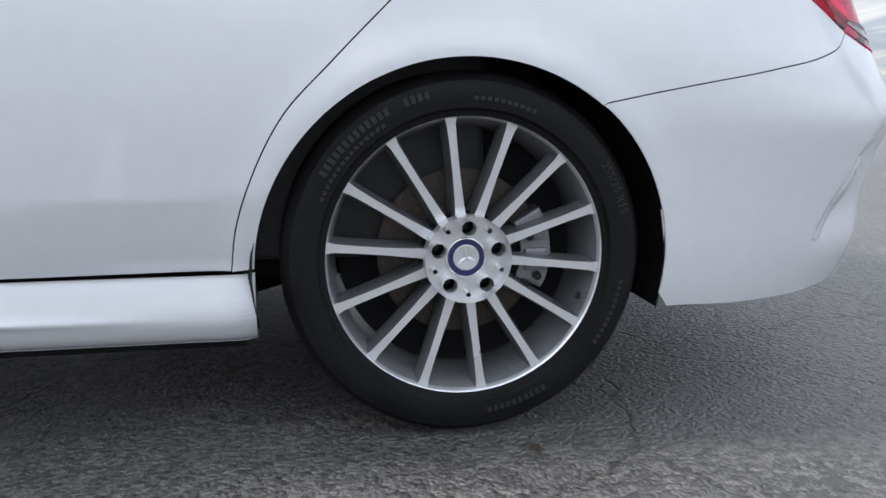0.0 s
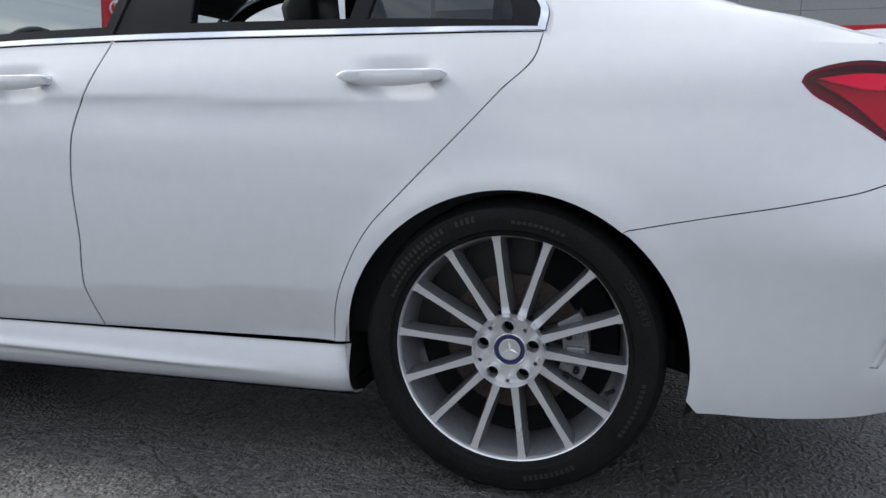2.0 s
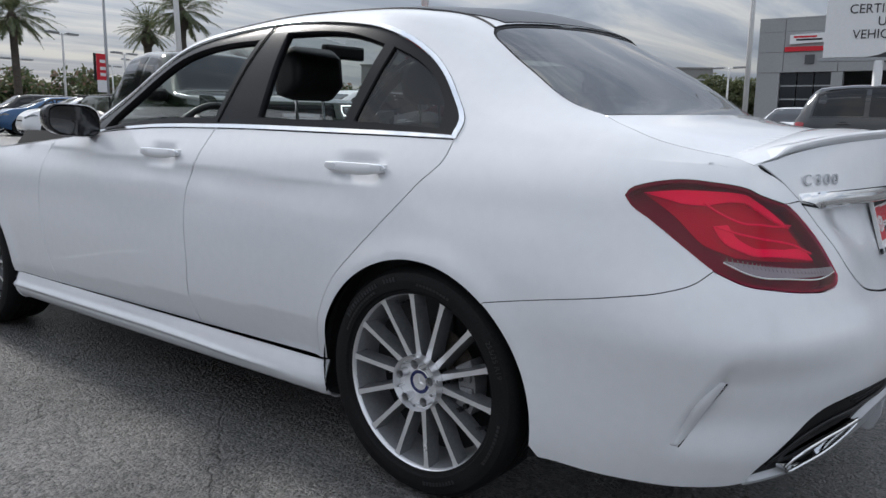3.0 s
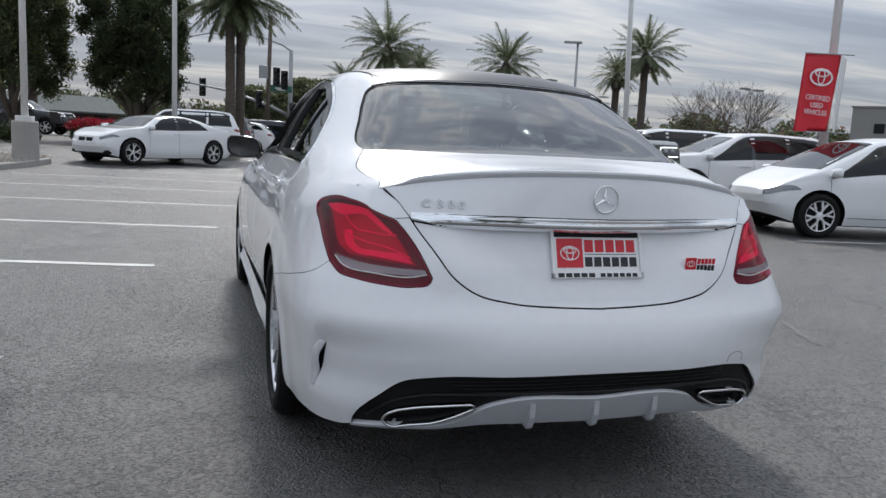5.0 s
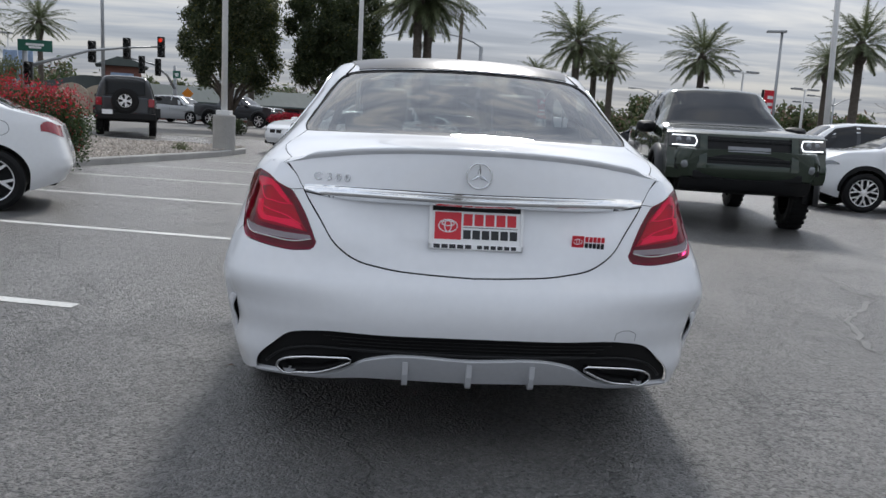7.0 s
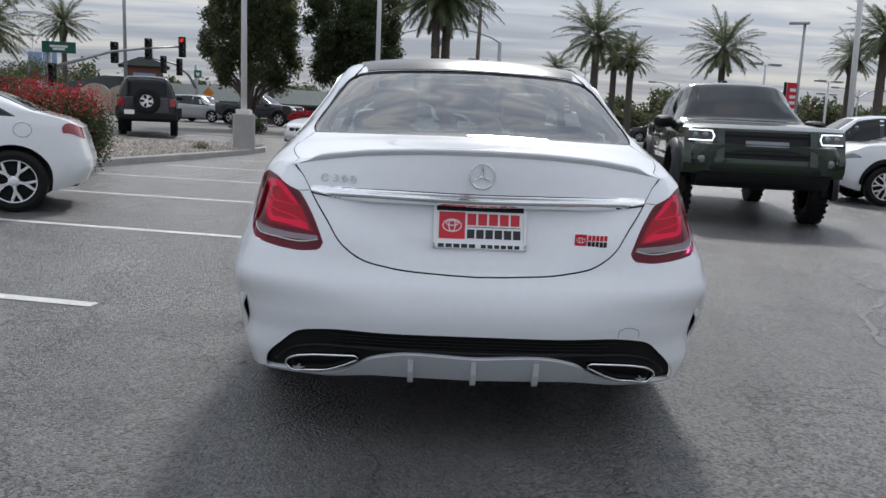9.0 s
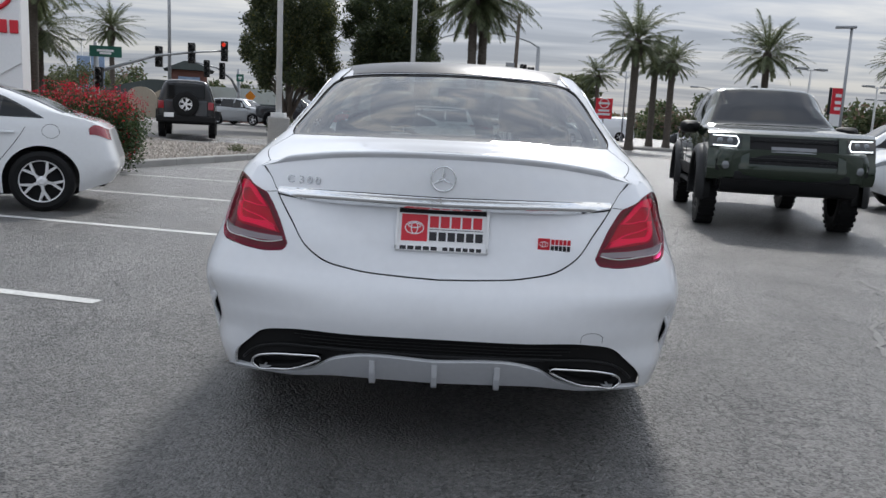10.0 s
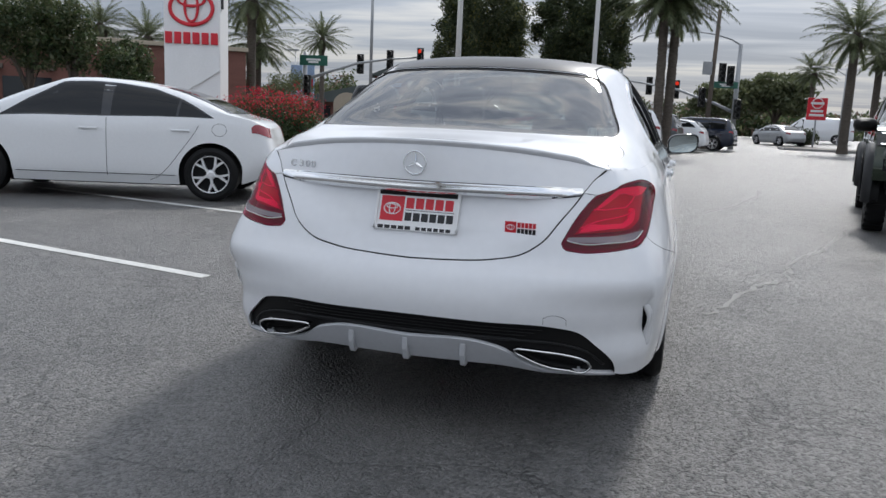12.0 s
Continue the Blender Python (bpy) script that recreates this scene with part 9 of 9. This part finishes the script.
for k, (lo, hi) in enumerate(zip(xs, xs[1:])):
    for z0, z1 in ((3.85, 5.0), (5.01, 6.15), (6.16, 6.85)):
        bm = bmesh.new()
        box(bm, (lo + .012, -.03 - .001 * k, z0), (hi - .012, .4, z1), .012)
        part("panel", bm, WALL_GREY, shop)
bm = bmesh.new()
box(bm, (-.05, 0, 6.86), (42.1, .55, 6.96), .02)
part("parapet", bm, WALL_GREY, shop)
bm = bmesh.new()
box(bm, (.05, .42, -.3), (42, 14, -.05))
part("shop_floor", bm, CONCRETE, shop)
bm = bmesh.new()
box(bm, (.0, 14, -.3), (42, 14.3, 6.8))
box(bm, (-.03, .41, -.3), (.25, 14, 6.84))
box(bm, (41.8, .41, -.3), (42, 14, 6.84))
part("rear_wall", bm, WALL_GREY, shop)
bm = bmesh.new()
box(bm, (.26, .41, 6.5), (41.7, 13.9, 6.8))
part("roof", bm, WALL_OLIVE, shop)
for a, w, shut in bays:
    if shut:
        for i in range(5):
            z = i * .77
            for j in range(3):
                bm = bmesh.new()
                box(bm, (a + j * w / 3 + .04, .20, z + .04), (a + (j + 1) * w / 3 - .04, .23, z + .73))
                part("pane", bm, WINDOW_DARK, shop)
            bm = bmesh.new()
            box(bm, (a, .17, z - .04), (a + w, .26, z + .04))
            part("door_rail", bm, POLE_GREY, shop)
    else:
        bm = bmesh.new()
        for z in (1.1, 2.2):
            box(bm, (a, 5.5, z - .05), (a + w, 5.6, z + .05))
        box(bm, (a + w / 2 - .05, 5.49, 0), (a + w / 2 + .05, 5.61, 2.25))
        part("car_lift", bm, POLE_WHITE, shop)
bm = bmesh.new()
box(bm, (1.5, -.12, 5.02), (40, -.045, 5.28))
part("red_stripe", bm, SIGN_RED, shop)
o = part("lettering", lettering("SERVICE", .62, .04, squash=1.05), SIGN_GREY, shop)
o.matrix_basis = pose(9.3, -.08, 5.66)
bm = bmesh.new()
prism(bm, [(1.75, 5.42), (3.65, 5.5), (3.75, 6.02), (1.75, 5.95)], -.16, -.04, 1)
part("small_sign", bm, SIGN_WHITE, shop)
for x0, x1, z, m in ((1.95, 3.2, 5.82, SIGN_RED), (2.1, 3.5, 5.66, INK)):
    bm = bmesh.new()
    box(bm, (x0, -.17, z - .05), (x1, -.162, z + .05))
    part("word_bar", bm, m, shop)
for x in (2.9, 6.6, 10.0, 13.4, 16.8):
    bm = bmesh.new()
    box(bm, (x - .26, -.10, 4.3), (x + .26, -.05, 4.82), .01)
    part("bay_plaque", bm, SIGN_GREY, shop)

store = hall("far_store", "low olive-grey store beyond the far car park", pose(58.2, 57.3, .3, 0, 0, math.degrees(math.atan2(27.2 - 57.3, 77.6 - 58.2))), 36, 18, 5.8, WALL_OLIVE)
for x in (2, 9, 16, 23, 30, 33.6):
    bm = bmesh.new()
    box(bm, (x, -.08, 3.4), (x + .9, -.02, 4.3))
    part("window", bm, WINDOW_DARK, store)

# brick shops behind the pylon
brick = thing("brick_shops", "red brick and tan shop row behind street trees", "building", at=pose(-31.0, 20.5, .2, 0, 0, math.degrees(math.atan2(30.5 - 25.8, -23.6 + 29.1))))
for nm, mat, lo, hi in (("brick_wall", BRICK_RED, (4.4, 0, -.4), (15.5, 8, 3.6)), ("tan_gable", TAN_RENDER, (2.0, -.25, -.4), (4.4, 8, 3.3)), ("low_wing", TAN_RENDER, (-14.0, .2, -.4), (2.0, 8, 2.4))):
    bm = bmesh.new()
    box(bm, lo, hi)
    part(nm, bm, mat, brick)
for lo, hi in (((4.3, -.15, 3.61), (15.6, 8.1, 3.8)), ((-14.1, -.5, 2.41), (1.99, 8.1, 2.62))):
    bm = bmesh.new()
    box(bm, lo, hi, .02)
    part("parapet", bm, TAN_RENDER, brick)
for x in (-12, -9.5, -7, -4.5, -2, .2):
    bm = bmesh.new()
    box(bm, (x, .12, .2), (x + 1.8, .17, 1.9))
    part("shop_window", bm, WINDOW_DARK, brick)
for x in (5.2, 8.2, 11.2):
    bm = bmesh.new()
    box(bm, (x, -.05, .2), (x + 1.9, .04, 1.9))
    part("shop_window", bm, WINDOW_DARK, brick)
for k in range(5):
    bm = bmesh.new()
    box(bm, (5.0 + 2 * k, -.5, 2.2), (5.25 + 2 * k, -.01, 2.4))
    part("bracket", bm, BARK, brick)
for x in (2.25, 2.7, 3.15, 3.6):
    bm = bmesh.new()
    box(bm, (x, -.31, 2.3), (x + .30, -.26, 2.85))
    part("letter_bar", bm, SATIN_BLACK, brick)

# low brick centre with a small tower across the junction
centre = thing("shopping_centre", "long low brick centre with a square corner tower", "building", at=pose(-28.6, 64.5, .4, 0, 0, 20))
for nm, mat, lo, hi in (("tower", BRICK_RED, (2.6, -1.2, -.5), (5.6, 2.6, 4.2)), ("west_wing", BRICK_RED, (-5, .2, -.5), (2.6, 8, 1.7)), ("east_wing", BRICK_RED, (5.6, 0, -.5), (22, 8, 1.6))):
    bm = bmesh.new()
    box(bm, lo, hi)
    part(nm, bm, mat, centre)
bm = bmesh.new()
prism(bm, [(2.0, 4.22), (6.2, 4.22), (4.5, 4.95), (3.7, 4.95)], -1.8, 3.2, 1)
part("tower_roof", bm, ROOF_GREEN, centre)
bm = bmesh.new()
prism(bm, [(-5.6, 1.71), (2.55, 1.71), (2.55, 3.3), (1.0, 3.3)], -.6, 8.4, 1)
part("gable_roof", bm, ROOF_GREEN, centre)
bm = bmesh.new()
v = [bm.verts.new(c) for c in ((5.65, -.8, 1.65), (22.4, -.8, 1.65), (22.4, 4, 3.1), (5.65, 4, 3.1), (5.65, 8.5, 1.65), (22.4, 8.5, 1.65), (22.4, -.8, 1.5), (5.65, -.8, 1.5))]
for f in ((0, 1, 2, 3), (3, 2, 5, 4), (0, 7, 6, 1)):
    bm.faces.new([v[i] for i in f])
part("long_roof", bm, ROOF_GREEN, centre)
bm = bmesh.new()
box(bm, (3.2, -1.28, 3.3), (5.0, -1.22, 3.65))
part("tower_sign", bm, PALE_BLUE, centre)
for x in [-4.2, -2.6, -1.0, .6] + [6.4 + 1.7 * k for k in range(9)]:
    bm = bmesh.new()
    box(bm, (x, -.05 if x > 3 else .12, .3), (x + 1.1, .02 if x > 3 else .19, 1.35))
    part("window", bm, WINDOW_DARK, centre)
for k, (x, w) in enumerate(((-7.2, 2.2), (-4.6, 3.0), (-2.2, 2.0))):
    b = thing("arched_wall", "pale arched wall beyond the junction", "wall", at=pose(-24.9 + k * 2.0, 56.0 + k, .4, 0, 0, 15))
    bm = bmesh.new()
    prism(bm, [(-w / 2, -.3)] + [(-w / 2 * math.cos(a), 1.5 + .9 * math.sin(a)) for a in (j * math.pi / 10 for j in range(11))] + [(w / 2, -.3)], 0, .4, 1)
    part("arch", bm, TAN_RENDER, b)
low = thing("boundary_wall", "long low brick wall with pale raised bars beyond the street", "wall", at=pose(-19.0, 53.6, rise(-16, 54), 0, 0, 13))
bm = bmesh.new()
box(bm, (0, 0, -.4), (14, .4, .85), .02)
part("wall", bm, BRICK_RED, low)
for k in range(9):
    bm = bmesh.new()
    box(bm, (5.2 + k * .75, -.06, .25), (5.7 + k * .75, -.01, .75))
    part("letter_bar", bm, SIGN_WHITE, low)


# ---- ground ----
def spaced(lo, hi):
    near = list(np.arange(lo, hi + .1, 1.0))
    out = [hi + 3, hi + 8, hi + 16, hi + 30, hi + 55, hi + 100, hi + 200, hi + 380]
    return [lo - (o - hi) for o in out[::-1]] + near + out


gx, gy = spaced(-34, 40), spaced(-12, 92)
V = [(x, y, rise(x, y)) for y in gy for x in gx]
n = len(gx)
F = [(j * n + i, j * n + i + 1, (j + 1) * n + i + 1, (j + 1) * n + i) for j in range(len(gy) - 1) for i in range(n - 1)]
ground = part("ground", mesh_of("ground", V, F, ASPHALT), ASPHALT, smooth=True)
tagged(ground, "grey worn asphalt car park with fine cracks", "ground", kind="structure")

E1, E2 = Vector((.204, .979)), Vector((-.979, .204))


def strip(bm, a, b, w, lift=.004, step=1.0):
    """A thin painted strip that follows the ground."""
    a, b = Vector(a), Vector(b)
    n = max(1, int((b - a).length / step))
    side = Vector((-(b - a).y, (b - a).x)).normalized() * w / 2
    rows = []
    for k in range(n + 1):
        p = a + (b - a) * k / n
        rows.append([bm.verts.new((q.x, q.y, rise(q.x, q.y) + lift)) for q in (p - side, p + side)])
    for r, s in zip(rows, rows[1:]):
        bm.faces.new((r[0], r[1], s[1], s[0]))


def bay_line(a, way, length, w=.10):
    bm = bmesh.new()
    a = Vector(a)
    strip(bm, a, a + way * length, w)
    return tagged(part("parking_line", bm, LINE_PAINT), "worn white parking line on asphalt", "line", "parking lines", "structure")


for k in range(-1, 8):
    bay_line((-2.07 + .549 * k, .875 + 2.637 * k), E2, 5.7 if k < 6 else 4.5)
for k in range(-1, 9):
    bay_line((7.14 + .549 * k, 8.1 + 2.637 * k), -E2, 5.4)
for k in range(4):
    bay_line((-.6 + .549 * k + .4, 24.8 + 2.637 * k), E2, 3.2)

# the gravel bed inside its kerb
K0 = Vector((-6.45, 10.8))


def bed_at(s, t):
    p = K0 + E1 * s + E2 * t
    return p.x, p.y


bm = bmesh.new()
rows = []
for i in range(34):
    row = []
    for j in range(24):
        x, y = bed_at(-2.6 + 11.4 * i / 33, .13 + 8.0 * j / 23)
        row.append(bm.verts.new((x, y, rise(x, y) + .15 + .03 * math.sin(x * 1.7) * math.sin(y * 1.3) + random.uniform(-.012, .012))))
    rows.append(row)
for r, s in zip(rows, rows[1:]):
    for j in range(23):
        bm.faces.new((r[j], r[j + 1], s[j + 1], s[j]))
tagged(part("gravel_bed", bm, GRAVEL_BED, smooth=True), "bed of tan landscape gravel inside a kerb", "gravel", kind="structure")
V, F = [], []
OCT = ((0, 2, 4), (2, 1, 4), (1, 3, 4), (3, 0, 4))
for k in range(11000):
    x, y = bed_at(-2.5 + 11.2 * random.random(), .16 + 7.8 * random.random() ** 1.3)
    z = rise(x, y) + .15 + .03 * math.sin(x * 1.7) * math.sin(y * 1.3)
    r = random.uniform(.022, .058)
    t = random.uniform(0, 6.3)
    c, s = math.cos(t) * r, math.sin(t) * r
    q = random.uniform(.6, 1)
    b = len(V)
    V += [(x + c, y + s, z - .01), (x - c, y - s, z), (x - s * q, y + c * q, z), (x + s * q, y - c * q, z - .01), (x + c * .2, y + s * .2, z + r * random.uniform(.5, .9))]
    F += [tuple(b + i for i in f) for f in OCT]
STONE = leafy("gravel_stone", (0.20, 0.17, 0.145), (0.46, 0.42, 0.37), .9, 0)
tagged(part("gravel", mesh_of("gravel", V, F, STONE), STONE), "loose tan and grey landscape stones", "gravel", kind="stuff")


def kerb_run(points, label, width=.15, high=.15, stone=1.5):
    """Concrete kerb stones along a line of points."""
    k = thing("kerb", label, "kerb", kind="structure")
    for a, b in zip(points, points[1:]):
        a, b = Vector(a), Vector(b)
        n = max(1, round((b - a).length / stone))
        for i in range(n):
            p, q = a + (b - a) * i / n, a + (b - a) * (i + 1) / n
            d = (q - p).normalized()
            p, q = p + d * .006, q - d * .006
            side = Vector((-d.y, d.x))
            bm = bmesh.new()
            ends = []
            for e in (p, q):
                z = rise(e.x, e.y)
                ends.append([bm.verts.new((e.x + side.x * o, e.y + side.y * o, z + h)) for o, h in ((0, -.1), (0, high - .03), (.012, high - .008), (.035, high), (width - .02, high), (width, high - .02), (width, -.1))])
            bm.faces.new(ends[0][::-1])
            bm.faces.new(ends[1])
            for j in range(7):
                bm.faces.new((ends[0][j], ends[0][(j + 1) % 7], ends[1][(j + 1) % 7], ends[1][j]))
            part("kerb_stone", bm, CONCRETE, k)
    return k


kerb_run([bed_at(-2.7, 8.1), bed_at(-2.7, 0), bed_at(8.3, 0), bed_at(8.7, .3), bed_at(8.8, .8), bed_at(8.8, 8.1)][::1], "pale concrete kerb round the gravel bed")
isl = [(7.2, 47.4), (12.5, 46.3), (17.5, 44.8), (18.2, 45.5), (17.8, 47.0), (12.8, 48.6), (8.0, 49.6), (7.0, 48.8), (7.2, 47.4)]
kerb_run(isl, "pale concrete kerb round the far palm island")
bm = bmesh.new()
cx, cy = 12.4, 47.3
bm.faces.new([bm.verts.new((cx + (x - cx) * .97, cy + (y - cy) * .9, rise(x, y) + .13)) for x, y in isl[:-1]])
tagged(part("palm_island", bm, GRAVEL_BED), "tan gravel island with palms at the lot's far end", "gravel", kind="structure")
kerb_run([(9.6, 19.4), (14.9, 18.3), (15.3, 19.4), (10.0, 20.5), (9.6, 19.4)][::-1], "pale concrete kerb of a parking row island")
bm = bmesh.new()
bm.faces.new([bm.verts.new((12.45 + (x - 12.45) * .93, 19.4 + (y - 19.4) * .8, rise(x, y) + .13)) for x, y in ((9.6, 19.4), (14.9, 18.3), (15.3, 19.4), (10.0, 20.5))])
tagged(part("row_island", bm, CONCRETE), "concrete-topped island in the parking row", "island", kind="structure")

# the street beyond, paler with wear
ROAD = textured(material("street_asphalt", (0.135, 0.128, 0.118), 0.75), (0.3, 30), 0.12, bump=0.002, bump_scale=80)
bm = bmesh.new()
rows = []
for k in range(90):
    x = -60 + k * .66
    y0 = 24.0 if x > -9.5 else 20.6
    rows.append([bm.verts.new((x, y0 + (44 - y0) * j / 14, rise(x, y0 + (44 - y0) * j / 14) + .008)) for j in range(15)])
for r, s in zip(rows, rows[1:]):
    for j in range(14):
        bm.faces.new((r[j], r[j + 1], s[j + 1], s[j]))
tagged(part("road", bm, ROAD, smooth=True), "pale worn street asphalt beyond the car park", "road", kind="structure")

# squiggles of old crack filler
random.seed(9)
bm = bmesh.new()
for k in range(6):
    p = Vector((random.uniform(2.2, 5.6), random.uniform(-1.6, 6.5)))
    a = random.uniform(0, 6.3)
    rows = []
    for i in range(random.randint(7, 16)):
        a += random.uniform(-.5, .5)
        p = p + Vector((math.cos(a), math.sin(a))) * .07
        w = Vector((-math.sin(a), math.cos(a))) * random.uniform(.006, .014)
        rows.append([bm.verts.new((q.x, q.y, .003)) for q in (p - w, p + w)])
    for r, s in zip(rows, rows[1:]):
        bm.faces.new((r[0], r[1], s[1], s[0]))
for run in ([(1.15, 1.3), (1.51, 2.35), (1.81, 2.82), (1.9, 3.61), (2.31, 4.54), (2.6, 5.55), (2.95, 6.6)], [(1.3, 7.3), (1.8, 8.73), (2.33, 10.94), (2.5, 13.0)], [(2.4, .6), (2.75, 1.4), (3.3, 2.0), (3.45, 3.1)]):
    rows = []
    for (ax, ay), (bx, by) in zip(run, run[1:]):
        for i in range(9):
            t = i / 9
            x, y = ax + (bx - ax) * t + random.uniform(-.035, .035), ay + (by - ay) * t + random.uniform(-.05, .05)
            w = random.uniform(.010, .024)
            rows.append([bm.verts.new((x + s * w, y - s * w * .4, .0035)) for s in (-1, 1)])
    for r, s in zip(rows, rows[1:]):
        bm.faces.new((r[0], r[1], s[1], s[0]))
tagged(part("crack_filler", bm, FILLER), "pale squiggles of old crack filler on asphalt", "filler", kind="stuff")
leaf = bmesh.new()
v = [leaf.verts.new(c) for c in ((-.022, 0, .004), (0, -.009, .012), (.024, .003, .006), (0, .010, .010))]
leaf.faces.new(v)
bmesh.ops.solidify(leaf, geom=leaf.faces[:], thickness=.001)
o = part("fallen_leaf", leaf, DRY_LEAF)
o.matrix_basis = pose(-.985, -.105, 0)
tagged(o, "small dry leaf lying on the asphalt", "leaf")
